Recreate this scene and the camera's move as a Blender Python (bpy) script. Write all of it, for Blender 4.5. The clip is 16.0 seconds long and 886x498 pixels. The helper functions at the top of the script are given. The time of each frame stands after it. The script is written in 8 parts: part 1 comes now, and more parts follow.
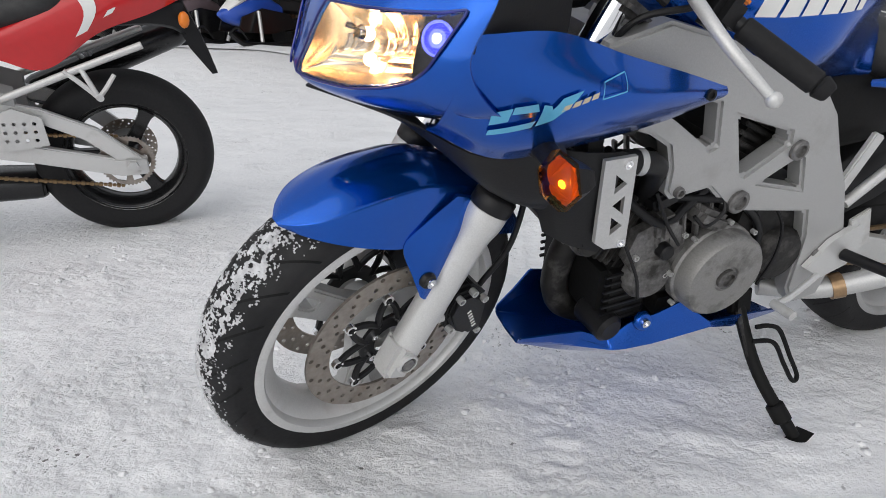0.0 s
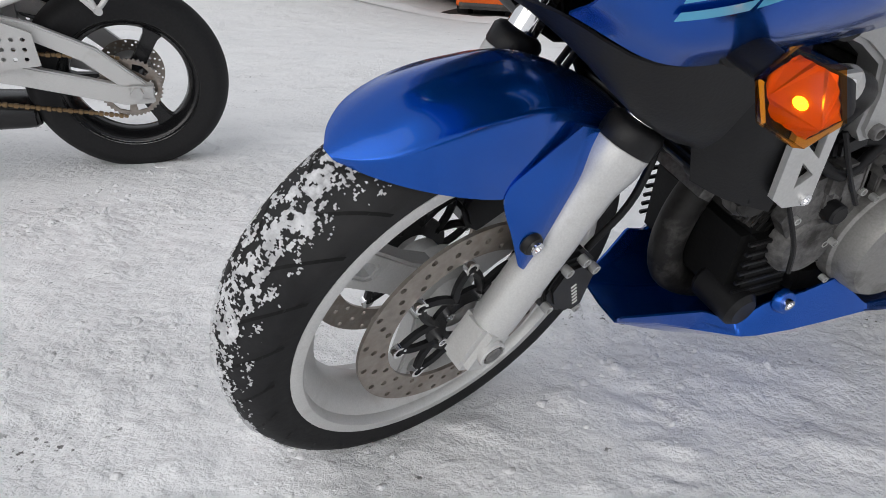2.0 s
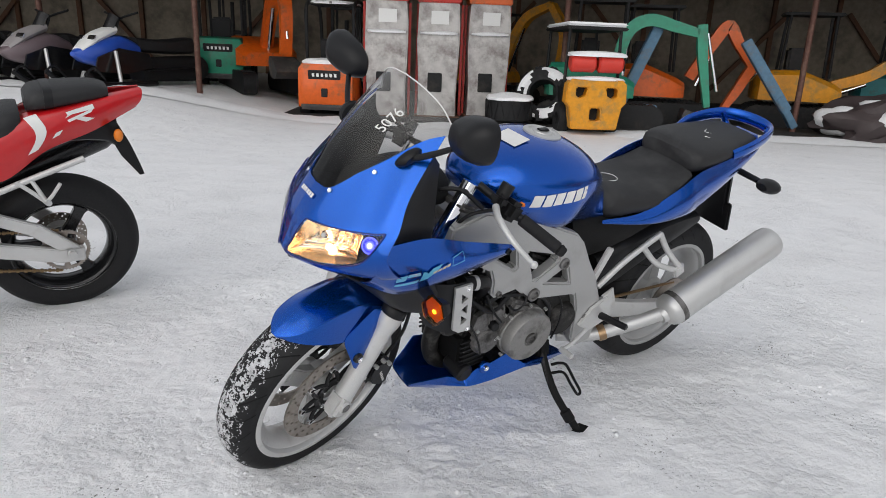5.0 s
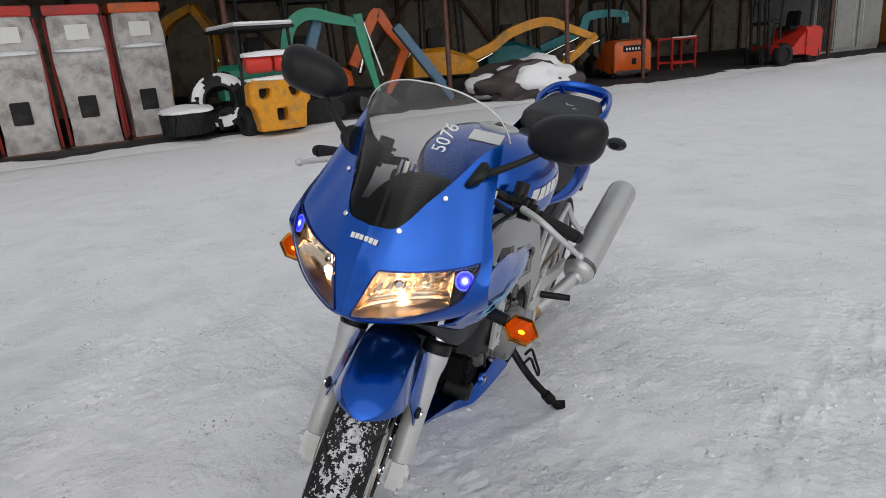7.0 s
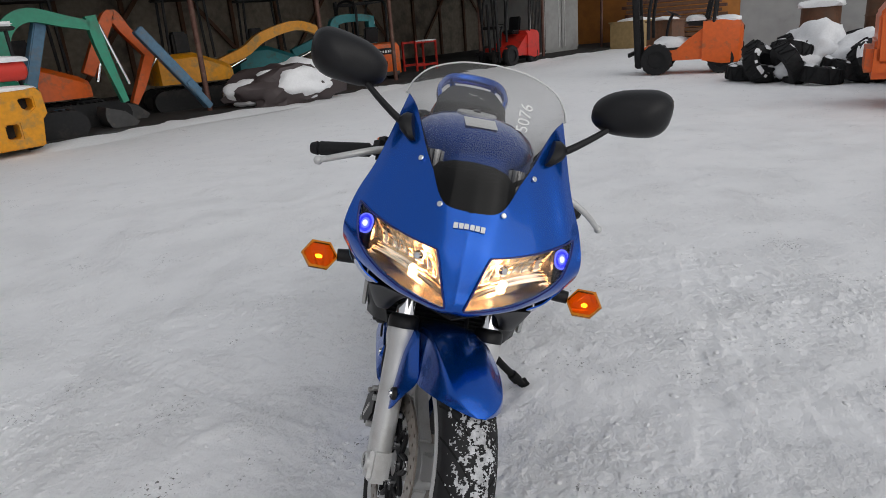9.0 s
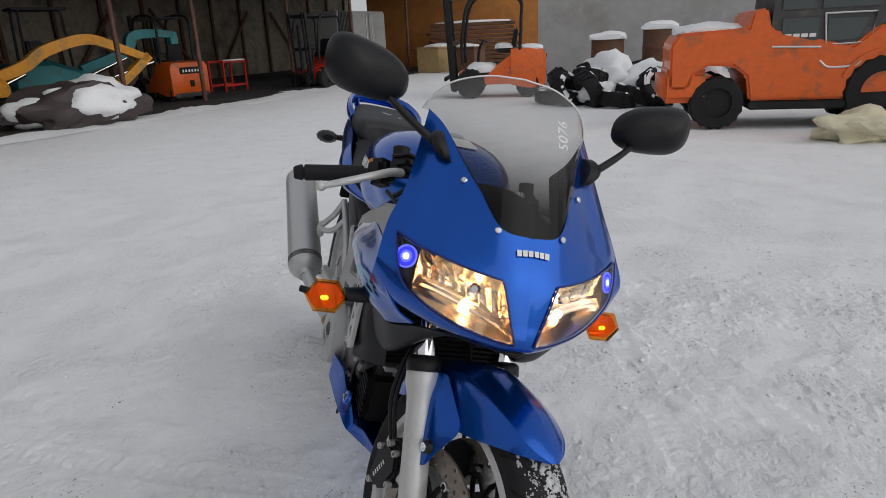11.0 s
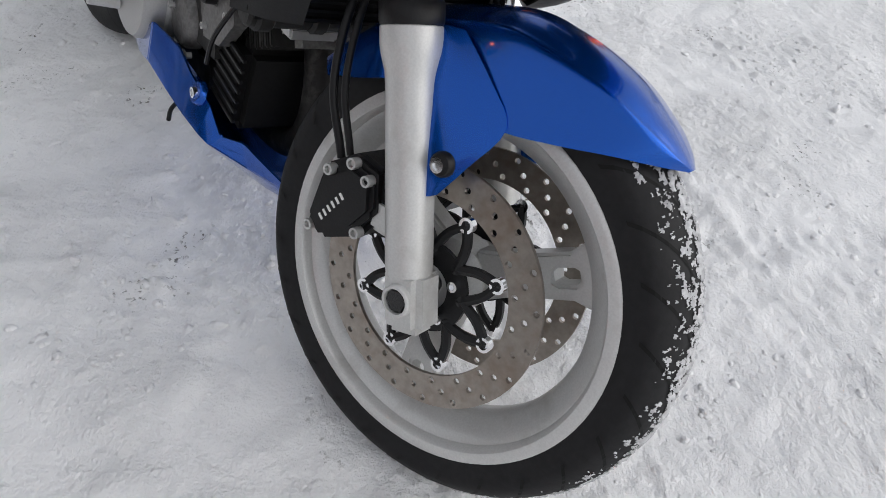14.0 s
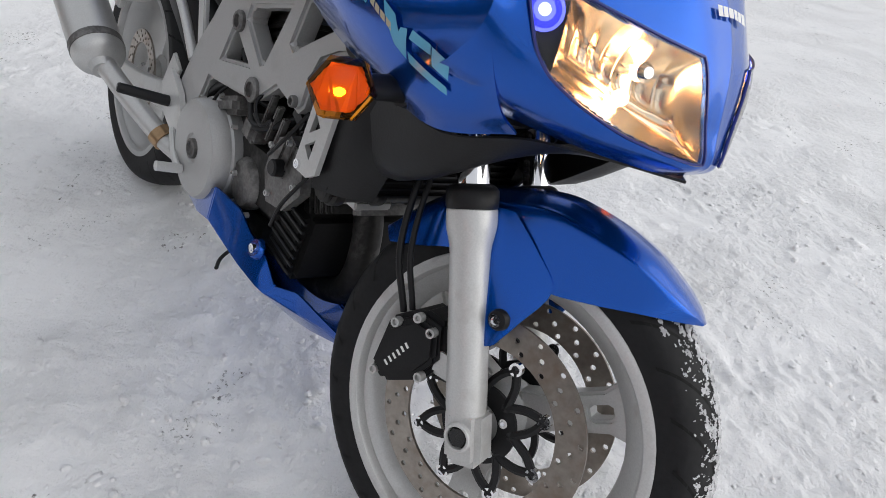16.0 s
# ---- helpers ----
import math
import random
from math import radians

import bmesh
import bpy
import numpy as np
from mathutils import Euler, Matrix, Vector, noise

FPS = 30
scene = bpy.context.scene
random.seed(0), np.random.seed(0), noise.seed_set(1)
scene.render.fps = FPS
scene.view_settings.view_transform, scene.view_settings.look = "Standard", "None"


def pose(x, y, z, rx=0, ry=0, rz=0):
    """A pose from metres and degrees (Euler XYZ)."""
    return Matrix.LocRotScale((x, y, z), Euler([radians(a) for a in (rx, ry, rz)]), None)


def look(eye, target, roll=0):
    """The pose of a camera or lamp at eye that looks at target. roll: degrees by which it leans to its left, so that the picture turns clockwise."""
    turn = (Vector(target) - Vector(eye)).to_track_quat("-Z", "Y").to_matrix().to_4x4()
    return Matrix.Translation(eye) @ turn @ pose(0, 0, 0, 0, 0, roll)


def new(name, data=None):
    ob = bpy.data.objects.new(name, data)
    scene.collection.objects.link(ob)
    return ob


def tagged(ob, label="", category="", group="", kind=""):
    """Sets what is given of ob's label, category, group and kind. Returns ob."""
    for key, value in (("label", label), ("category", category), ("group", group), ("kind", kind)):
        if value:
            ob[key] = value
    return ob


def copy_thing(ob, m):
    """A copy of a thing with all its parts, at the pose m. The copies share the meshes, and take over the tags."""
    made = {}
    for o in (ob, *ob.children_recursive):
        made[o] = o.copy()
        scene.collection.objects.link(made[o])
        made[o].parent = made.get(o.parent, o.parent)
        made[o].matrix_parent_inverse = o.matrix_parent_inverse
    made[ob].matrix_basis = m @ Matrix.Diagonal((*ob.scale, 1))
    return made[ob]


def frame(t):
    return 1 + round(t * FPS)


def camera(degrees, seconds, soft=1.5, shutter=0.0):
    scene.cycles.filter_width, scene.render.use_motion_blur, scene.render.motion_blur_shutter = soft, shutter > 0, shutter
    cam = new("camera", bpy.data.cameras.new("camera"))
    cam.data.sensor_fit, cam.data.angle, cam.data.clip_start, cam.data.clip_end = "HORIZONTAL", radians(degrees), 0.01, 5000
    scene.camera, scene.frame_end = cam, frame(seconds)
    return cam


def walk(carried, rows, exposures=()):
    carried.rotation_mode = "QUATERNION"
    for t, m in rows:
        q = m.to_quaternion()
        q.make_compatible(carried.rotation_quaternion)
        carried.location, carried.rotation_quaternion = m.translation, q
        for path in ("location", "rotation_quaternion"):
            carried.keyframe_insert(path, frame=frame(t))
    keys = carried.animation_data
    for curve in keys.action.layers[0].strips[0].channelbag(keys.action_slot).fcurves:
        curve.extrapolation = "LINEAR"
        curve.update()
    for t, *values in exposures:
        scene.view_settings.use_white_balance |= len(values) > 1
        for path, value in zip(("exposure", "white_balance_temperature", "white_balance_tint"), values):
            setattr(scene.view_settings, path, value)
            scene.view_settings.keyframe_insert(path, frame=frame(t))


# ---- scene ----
cam = camera(67.9, 16.0, soft=0.9)
PATH = [
    (0, (0.356, 0.306, 0.757), (-0.001, 2.168, 0.119), 1.2),
    (0.5, (0.267, 0.412, 0.723), (-0.006, 2.288, 0.085), 3.0),
    (1, (0.208, 0.516, 0.672), (-0.125, 2.36, -0.027), 3.6),
    (1.5, (0.195, 0.559, 0.661), (-0.141, 2.375, -0.107), 3.8),
    (2, (0.195, 0.55, 0.663), (-0.174, 2.353, -0.12), 2.7),
    (2.5, (0.221, 0.511, 0.689), (-0.16, 2.314, -0.088), 1.3),
    (3, (0.301, 0.373, 0.789), (-0.103, 2.177, 0.025), 0.9),
    (3.5, (0.415, 0.19, 0.896), (0.1, 2.01, 0.127), 2.3),
    (4, (0.529, -0.067, 1.022), (0.224, 1.801, 0.376), 1.5),
    (4.3, (0.53, -0.175, 1.088), (0.289, 1.715, 0.48), 1.0),
    (4.5, (0.486, -0.235, 1.114), (0.315, 1.665, 0.514), 1.7),
    (5, (0.329, -0.347, 1.162), (0.375, 1.57, 0.593), 2.3),
    (5.2, (0.273, -0.346, 1.164), (0.371, 1.56, 0.569), 1.0),
    (7.3, (-0.552, 0.12, 1.192), (0.504, 1.715, 0.608), -2.9),
    (7.5, (-0.618, 0.17, 1.191), (0.488, 1.733, 0.614), -1.7),
    (8, (-0.789, 0.273, 1.197), (0.534, 1.663, 0.634), -2.6),
    (8.5, (-0.888, 0.383, 1.205), (0.537, 1.651, 0.605), -3.1),
    (9, (-0.903, 0.508, 1.193), (0.603, 1.661, 0.558), -4.7),
    (9.2, (-0.905, 0.549, 1.188), (0.622, 1.665, 0.537), -4.7),
    (11.3, (-0.989, 1.04, 1.195), (0.816, 1.605, 0.546), -2.3),
    (11.5, (-0.975, 1.103, 1.189), (0.835, 1.605, 0.502), -1.9),
    (12, (-0.92, 1.236, 1.158), (0.924, 1.52, 0.437), -0.6),
    (12.5, (-0.869, 1.353, 1.118), (0.933, 1.359, 0.251), 0.9),
    (13, (-0.739, 1.397, 1.041), (0.976, 1.296, 0.017), 3.3),
    (13.5, (-0.609, 1.4, 0.945), (0.945, 1.325, -0.312), 3.6),
    (14, (-0.555, 1.395, 0.881), (0.876, 1.285, -0.511), 5.7),
    (14.5, (-0.541, 1.396, 0.88), (0.876, 1.297, -0.528), 5.0),
    (15, (-0.543, 1.405, 0.888), (0.879, 1.314, -0.515), 4.9),
    (15.5, (-0.553, 1.432, 0.906), (0.915, 1.338, -0.448), 5.0),
    (16, (-0.634, 1.517, 0.989), (1.023, 1.322, -0.113), 6.6),
]
walk(cam, [(t, look(eye, target, roll)) for t, eye, target, roll in PATH],
     exposures=[(0, 0.06), (3, -0.02), (5, -0.06), (7.3, -0.40), (9.2, -0.43), (11.3, -0.47), (12.0, -0.28), (13.2, -0.02), (14, 0.06), (15.4, 0.12), (16, 0.10)])

# ---- sky and sun: overcast winter day, the open yard lies to the south ----
world = bpy.data.worlds.new("overcast_sky")
scene.world = world
world.use_nodes = True
wn, wl = world.node_tree.nodes, world.node_tree.links
sky = wn.new("ShaderNodeTexSky")
sky.sky_type = "NISHITA"
sky.sun_disc = False
sky.sun_elevation, sky.sun_rotation = radians(30), radians(199)
sky.air_density, sky.dust_density = 1.0, 2.0
hs = wn.new("ShaderNodeHueSaturation")
hs.inputs["Saturation"].default_value = 0.2
wl.new(sky.outputs[0], hs.inputs["Color"])
# an even cloud cover lies over the clear sky's gradient
cloud = wn.new("ShaderNodeMix")
cloud.data_type = "RGBA"
cloud.inputs["Factor"].default_value = 0.7
cloud.inputs["B"].default_value = (4.15, 4.3, 4.6, 1)
wl.new(hs.outputs[0], cloud.inputs["A"])
wl.new(cloud.outputs["Result"], wn["Background"].inputs["Color"])
wn["Background"].inputs["Strength"].default_value = 0.15
sun_data = bpy.data.lights.new("sun", "SUN")
sun_data.energy, sun_data.angle, sun_data.color = 1.05, radians(80), (1.0, 0.965, 0.93)
sun = new("sun", sun_data)
sun.matrix_basis = look((-1.6, -5.0, 3.7), (0.5, 1.0, 0))

# ---- materials ----
def surface(name, color, rough=0.5, metal=0.0, grain=0.0, scale=40.0, bump=0.0, coat=0.0, dirt=None, dirt_scale=3.0,
            dirt_amount=0.5, rough_var=0.1, spec=0.5, coat_ior=1.35):
    """Principled material with fine grain, broad wear and relief in object space."""
    m = bpy.data.materials.new(name)
    m.use_nodes = True
    n, l = m.node_tree.nodes, m.node_tree.links
    b = n["Principled BSDF"]
    b.inputs["Metallic"].default_value = metal
    b.inputs["Coat Weight"].default_value = coat
    b.inputs["Coat Roughness"].default_value = 0.04
    b.inputs["Coat IOR"].default_value = coat_ior
    b.inputs["Specular IOR Level"].default_value = spec
    tc = n.new("ShaderNodeTexCoord")
    fine = n.new("ShaderNodeTexNoise")
    fine.inputs["Scale"].default_value = scale
    fine.inputs["Detail"].default_value = 6.0
    l.new(tc.outputs["Object"], fine.inputs["Vector"])
    broad = n.new("ShaderNodeTexNoise")
    broad.inputs["Scale"].default_value = dirt_scale
    broad.inputs["Detail"].default_value = 5.0
    broad.inputs["Roughness"].default_value = 0.65
    l.new(tc.outputs["Object"], broad.inputs["Vector"])
    mix = n.new("ShaderNodeMix")
    mix.data_type = "RGBA"
    mix.blend_type = "MULTIPLY"
    mix.inputs["Factor"].default_value = grain
    mix.inputs["A"].default_value = (*color, 1)
    ramp = n.new("ShaderNodeValToRGB")
    ramp.color_ramp.elements[0].position, ramp.color_ramp.elements[1].position = 0.3, 0.7
    ramp.color_ramp.elements[0].color = (0.45, 0.45, 0.45, 1)
    ramp.color_ramp.elements[1].color = (1.25, 1.25, 1.25, 1)
    l.new(fine.outputs[0], ramp.inputs[0])
    l.new(ramp.outputs[0], mix.inputs["B"])
    out = mix.outputs["Result"]
    if dirt:
        mask = n.new("ShaderNodeValToRGB")
        mask.color_ramp.elements[0].position, mask.color_ramp.elements[1].position = 0.62 - 0.3 * dirt_amount, 0.78 - 0.2 * dirt_amount
        l.new(broad.outputs[0], mask.inputs[0])
        mix2 = n.new("ShaderNodeMix")
        mix2.data_type = "RGBA"
        mix2.inputs["B"].default_value = (*dirt, 1)
        l.new(mask.outputs[0], mix2.inputs["Factor"])
        l.new(out, mix2.inputs["A"])
        out = mix2.outputs["Result"]
    l.new(out, b.inputs["Base Color"])
    rr = n.new("ShaderNodeMapRange")
    rr.inputs["To Min"].default_value = max(0.02, rough - rough_var)
    rr.inputs["To Max"].default_value = min(1.0, rough + rough_var)
    l.new(broad.outputs[0], rr.inputs["Value"])
    l.new(rr.outputs[0], b.inputs["Roughness"])
    if bump:
        bp = n.new("ShaderNodeBump")
        bp.inputs["Strength"].default_value = bump
        bp.inputs["Distance"].default_value = 0.004
        l.new(fine.outputs[0], bp.inputs["Height"])
        l.new(bp.outputs[0], b.inputs["Normal"])
    return m


def glowing(name, color, strength):
    m = bpy.data.materials.new(name)
    m.use_nodes = True
    b = m.node_tree.nodes["Principled BSDF"]
    b.inputs["Base Color"].default_value = (*color, 1)
    b.inputs["Emission Color"].default_value = (*color, 1)
    b.inputs["Emission Strength"].default_value = strength
    return m


def clear(name, tint, gloss=0.08, rough=0.03):
    """Thin clear plastic: mostly see-through, with a glossy skin."""
    m = bpy.data.materials.new(name)
    m.use_nodes = True
    n, l = m.node_tree.nodes, m.node_tree.links
    n.remove(n["Principled BSDF"])
    tr, gl, mx, fr = n.new("ShaderNodeBsdfTransparent"), n.new("ShaderNodeBsdfGlossy"), n.new("ShaderNodeMixShader"), n.new("ShaderNodeFresnel")
    tr.inputs[0].default_value = (*tint, 1)
    gl.inputs["Roughness"].default_value = rough
    fr.inputs["IOR"].default_value = 1.0 + gloss * 6
    l.new(fr.outputs[0], mx.inputs[0])
    l.new(tr.outputs[0], mx.inputs[1])
    l.new(gl.outputs[0], mx.inputs[2])
    l.new(mx.outputs[0], n["Material Output"].inputs[0])
    return m


BLUE = surface("blue_metallic_paint", (0.0, 0.092, 0.50), 0.25, 0.84, grain=0.3, scale=1400, coat=1.0, rough_var=0.04, coat_ior=1.35)
BLUE_DARK = surface("dark_blue_paint", (0.004, 0.012, 0.16), 0.28, 0.4, grain=0.25, scale=900, coat=1.0, rough_var=0.04)
RED = surface("red_paint", (0.55, 0.008, 0.012), 0.3, 0.0, coat=1.0, grain=0.1, rough_var=0.05)
RUBBER = surface("tyre_rubber", (0.013, 0.013, 0.014), 0.7, grain=0.4, scale=120, bump=0.15, dirt=(0.03, 0.03, 0.03), dirt_amount=0.2, spec=0.3)
BLACK = surface("black_plastic", (0.009, 0.009, 0.010), 0.42, grain=0.3, scale=300, bump=0.08, spec=0.3)
BLACK_MATT = surface("matt_black_coating", (0.007, 0.007, 0.007), 0.65, grain=0.4, scale=150, bump=0.1, spec=0.2)
GLOSS_BLACK = surface("gloss_black_paint", (0.01, 0.01, 0.011), 0.25, grain=0.2, scale=200)
SILVER = surface("silver_painted_alloy", (0.62, 0.62, 0.61), 0.38, 0.35, grain=0.15, scale=400, dirt=(0.46, 0.45, 0.43), dirt_amount=0.2, dirt_scale=9)
FRAME_SILVER = surface("satin_silver_frame", (0.44, 0.44, 0.435), 0.42, 0.4, grain=0.15, scale=400, dirt=(0.36, 0.35, 0.34), dirt_amount=0.2, dirt_scale=7)
CAST = surface("cast_aluminium", (0.20, 0.195, 0.19), 0.5, 0.5, grain=0.5, scale=160, bump=0.12, dirt=(0.035, 0.033, 0.03), dirt_amount=0.55, dirt_scale=14)
BRUSHED = surface("brushed_aluminium", (0.60, 0.60, 0.59), 0.45, 0.65, grain=0.12, scale=300, dirt=(0.5, 0.5, 0.49), dirt_amount=0.3, dirt_scale=6)
STEEL = surface("disc_steel", (0.36, 0.325, 0.29), 0.34, 0.9, grain=0.35, scale=90, dirt=(0.26, 0.205, 0.165), dirt_amount=0.45, dirt_scale=12)
CHROME = surface("chrome", (0.85, 0.85, 0.86), 0.07, 1.0, rough_var=0.03)
ENGINE_DARK = surface("dark_engine_metal", (0.028, 0.027, 0.026), 0.55, 0.3, grain=0.5, scale=90, bump=0.2, dirt=(0.11, 0.105, 0.10), dirt_amount=0.28, dirt_scale=16, spec=0.3)
SEAT = surface("black_vinyl", (0.014, 0.014, 0.015), 0.58, grain=0.3, scale=260, bump=0.25, dirt=(0.05, 0.05, 0.05), dirt_amount=0.25)
WHITE = surface("white_vinyl", (0.78, 0.78, 0.76), 0.4, grain=0.05)
CYAN = surface("light_blue_decal", (0.10, 0.42, 0.66), 0.35, 0.2, coat=0.6)
GOLD = surface("pale_gold_decal", (0.55, 0.50, 0.36), 0.35, 0.3, coat=0.6)
AMBER = clear("amber_lens", (0.98, 0.34, 0.02), 0.05, 0.05)
SCREEN = clear("clear_screen", (0.86, 0.87, 0.85), 0.055, 0.04)
# smoked towards its foot
sn, sl = SCREEN.node_tree.nodes, SCREEN.node_tree.links
s_tc, s_xyz, s_ramp = sn.new("ShaderNodeTexCoord"), sn.new("ShaderNodeSeparateXYZ"), sn.new("ShaderNodeMapRange")
s_ramp.interpolation_type = "SMOOTHSTEP"
s_ramp.inputs["From Min"].default_value, s_ramp.inputs["From Max"].default_value = 0.925, 1.085
s_ramp.inputs["To Min"].default_value, s_ramp.inputs["To Max"].default_value = 0.03, 0.84
sl.new(s_tc.outputs["Object"], s_xyz.inputs[0])
sl.new(s_xyz.outputs["Z"], s_ramp.inputs["Value"])
s_mix = sn.new("ShaderNodeCombineColor")
for s_i in range(3):
    sl.new(s_ramp.outputs[0], s_mix.inputs[s_i])
sl.new(s_mix.outputs[0], sn["Transparent BSDF"].inputs[0])
# a thin pale film: dust plus the sky's reflected haze put in as colour
s_dust_haze, s_film, s_spot, s_amt = sn.new("ShaderNodeBsdfDiffuse"), sn.new("ShaderNodeMixShader"), sn.new("ShaderNodeTexNoise"), sn.new("ShaderNodeMapRange")
s_dust_haze.inputs[0].default_value = (0.55, 0.54, 0.52, 1)
s_spot.inputs["Scale"].default_value, s_spot.inputs["Detail"].default_value = 14.0, 6.0
s_amt.inputs["To Min"].default_value, s_amt.inputs["To Max"].default_value = 0.03, 0.22
sl.new(s_tc.outputs["Object"], s_spot.inputs["Vector"])
sl.new(s_spot.outputs[0], s_amt.inputs["Value"])
s_part = sn.new("ShaderNodeMath")
s_part.operation = "MULTIPLY"
sl.new(s_amt.outputs[0], s_part.inputs[0])
sl.new(s_ramp.outputs[0], s_part.inputs[1])
sl.new(s_part.outputs[0], s_film.inputs[0])
sl.new(sn["Mix Shader"].outputs[0], s_film.inputs[1])
sl.new(s_dust_haze.outputs[0], s_film.inputs[2])
sl.new(s_film.outputs[0], sn["Material Output"].inputs[0])
LENS = clear("headlight_lens", (0.97, 0.97, 0.96), 0.08, 0.02)
REFLECTOR = surface("headlight_reflector", (0.96, 0.80, 0.61), 0.19, 1.0, rough_var=0.04)
COVER = surface("satin_engine_cover", (0.27, 0.265, 0.255), 0.5, 0.45, grain=0.25, scale=300, bump=0.05, dirt=(0.13, 0.125, 0.12), dirt_amount=0.35, dirt_scale=20)
BRONZE = surface("heat_tinted_steel", (0.42, 0.28, 0.16), 0.35, 0.9, grain=0.3, scale=90)
BULB = glowing("warm_bulb", (1.0, 0.60, 0.32), 12)
AMBER_BULB = glowing("amber_bulb", (1.0, 0.55, 0.16), 22)
SIGNAL_BOWL = surface("signal_bowl", (0.92, 0.70, 0.42), 0.28, 0.7)
LED_BLUE = glowing("blue_led", (0.03, 0.04, 0.85), 0.9)
LED_PALE = glowing("pale_led", (0.14, 0.17, 1.0), 1.3)
LED_CORE = glowing("led_core", (0.6, 0.66, 1.0), 2.4)
GOLD_CHAIN = surface("chain_links", (0.28, 0.19, 0.10), 0.45, 0.8, grain=0.6, scale=200)
ORANGE_PLASTIC = surface("orange_plastic", (0.8, 0.22, 0.02), 0.4)
RED_PLASTIC = surface("red_reflector", (0.65, 0.03, 0.02), 0.3, coat=0.6)


# ---- mesh tools ----
def part(name, bm, material, parent=None, label="", smooth=40):
    me = bpy.data.meshes.new(name)
    bmesh.ops.recalc_face_normals(bm, faces=bm.faces)
    bm.to_mesh(me)
    bm.free()
    if smooth:
        me.polygons.foreach_set("use_smooth", [True] * len(me.polygons))
        me.set_sharp_from_angle(angle=radians(smooth))
    me.materials.append(material)
    ob = new(name, me)
    ob.parent = parent
    if label:
        ob["label"] = label
    return ob


def thing(name, m, label, category, group="", kind=""):
    ob = new(name)
    ob.empty_display_size = 0.1
    ob.matrix_basis = m
    return tagged(ob, label, category, group, kind)


def mb():
    return bmesh.new()


def box(bm, size, loc=(0, 0, 0), rot=(0, 0, 0), bevel=0.0, taper=1.0):
    """A box; taper scales its top in x and y."""
    before = set(bm.verts)
    r = bmesh.ops.create_cube(bm, size=1.0)
    for v in r["verts"]:
        k = taper if v.co.z > 0 else 1.0
        v.co = Vector((v.co.x * size[0] * k, v.co.y * size[1] * k, v.co.z * size[2]))
    if bevel:
        edges = list({e for v in r["verts"] for e in v.link_edges})
        bmesh.ops.bevel(bm, geom=edges, offset=bevel, segments=2, affect="EDGES", clamp_overlap=True)
    m = pose(*loc, *rot)
    for v in bm.verts:
        if v not in before:
            v.co = m @ v.co
    return bm


def frame_of(p0, p1):
    d = Vector(p1) - Vector(p0)
    return Matrix.Translation(p0) @ d.to_track_quat("Z", "Y").to_matrix().to_4x4(), d.length


def lathe(bm, profile, p0=(0, 0, 0), p1=(0, 0, 1), seg=32, closed=False):
    """Turn (radius, height) points round the axis from p0 towards p1 (height in metres from p0)."""
    m, _ = frame_of(p0, p1)
    rings = []
    for r, h in profile:
        rings.append([bm.verts.new(m @ Vector((r * math.cos(2 * math.pi * i / seg), r * math.sin(2 * math.pi * i / seg), h))) for i in range(seg)])
    pairs = list(zip(rings[:-1], rings[1:])) + ([(rings[-1], rings[0])] if closed else [])
    for a, b in pairs:
        for i in range(seg):
            j = (i + 1) % seg
            bm.faces.new((a[i], a[j], b[j], b[i]))
    if not closed:
        for ring in (rings[0], rings[-1]):
            bm.faces.new(ring)
    return bm


def rod(bm, p0, p1, r0, r1=None, seg=16, bevel=0.0):
    r1 = r0 if r1 is None else r1
    n = (Vector(p1) - Vector(p0)).length
    e = min(bevel, n * 0.3)
    prof = [(r0 - e, 0), (r0, e), (r1, n - e), (r1 - e, n)] if e else [(r0, 0), (r1, n)]
    return lathe(bm, prof, p0, p1, seg)


def catmull(pts, n):
    """n points on a smooth curve through pts (numpy rows)."""
    p = np.array(pts, float)
    k = len(p)
    if k == 2:
        t = np.linspace(0, 1, n)[:, None]
        return p[0] * (1 - t) + p[1] * t
    e = np.vstack([2 * p[0] - p[1], p, 2 * p[-1] - p[-2]])
    out = []
    for s in np.linspace(0, k - 1, n):
        i = min(int(s), k - 2)
        t = s - i
        a, b, c, d = e[i], e[i + 1], e[i + 2], e[i + 3]
        out.append(0.5 * (2 * b + (c - a) * t + (2 * a - 5 * b + 4 * c - d) * t * t + (3 * b - a - 3 * c + d) * t ** 3))
    return np.array(out)


def tube(bm, pts, r, seg=10, n=None, smooth=True):
    """A pipe through pts; r is one radius or a pair, first to last."""
    c = catmull(pts, n or max(2, 6 * (len(pts) - 1) + 1)) if smooth else np.array(pts, float)
    rings, up = [], Vector((0, 0, 1))
    k = len(c)
    for i in range(k):
        d = Vector(c[min(i + 1, k - 1)] - c[max(i - 1, 0)]).normalized()
        if abs(d.dot(up)) > 0.95:
            up = Vector((1, 0, 0)) if abs(d.x) < 0.9 else Vector((0, 1, 0))
        a = d.cross(up).normalized()
        b = d.cross(a).normalized()
        up = -b
        rad = r if not isinstance(r, (tuple, list)) else r[0] + (r[1] - r[0]) * i / (k - 1)
        rings.append([bm.verts.new(Vector(c[i]) + rad * (math.cos(2 * math.pi * j / seg) * a + math.sin(2 * math.pi * j / seg) * b)) for j in range(seg)])
    for p, q in zip(rings[:-1], rings[1:]):
        for j in range(seg):
            bm.faces.new((p[j], p[(j + 1) % seg], q[(j + 1) % seg], q[j]))
    bm.faces.new(rings[0])
    bm.faces.new(rings[-1])
    return bm


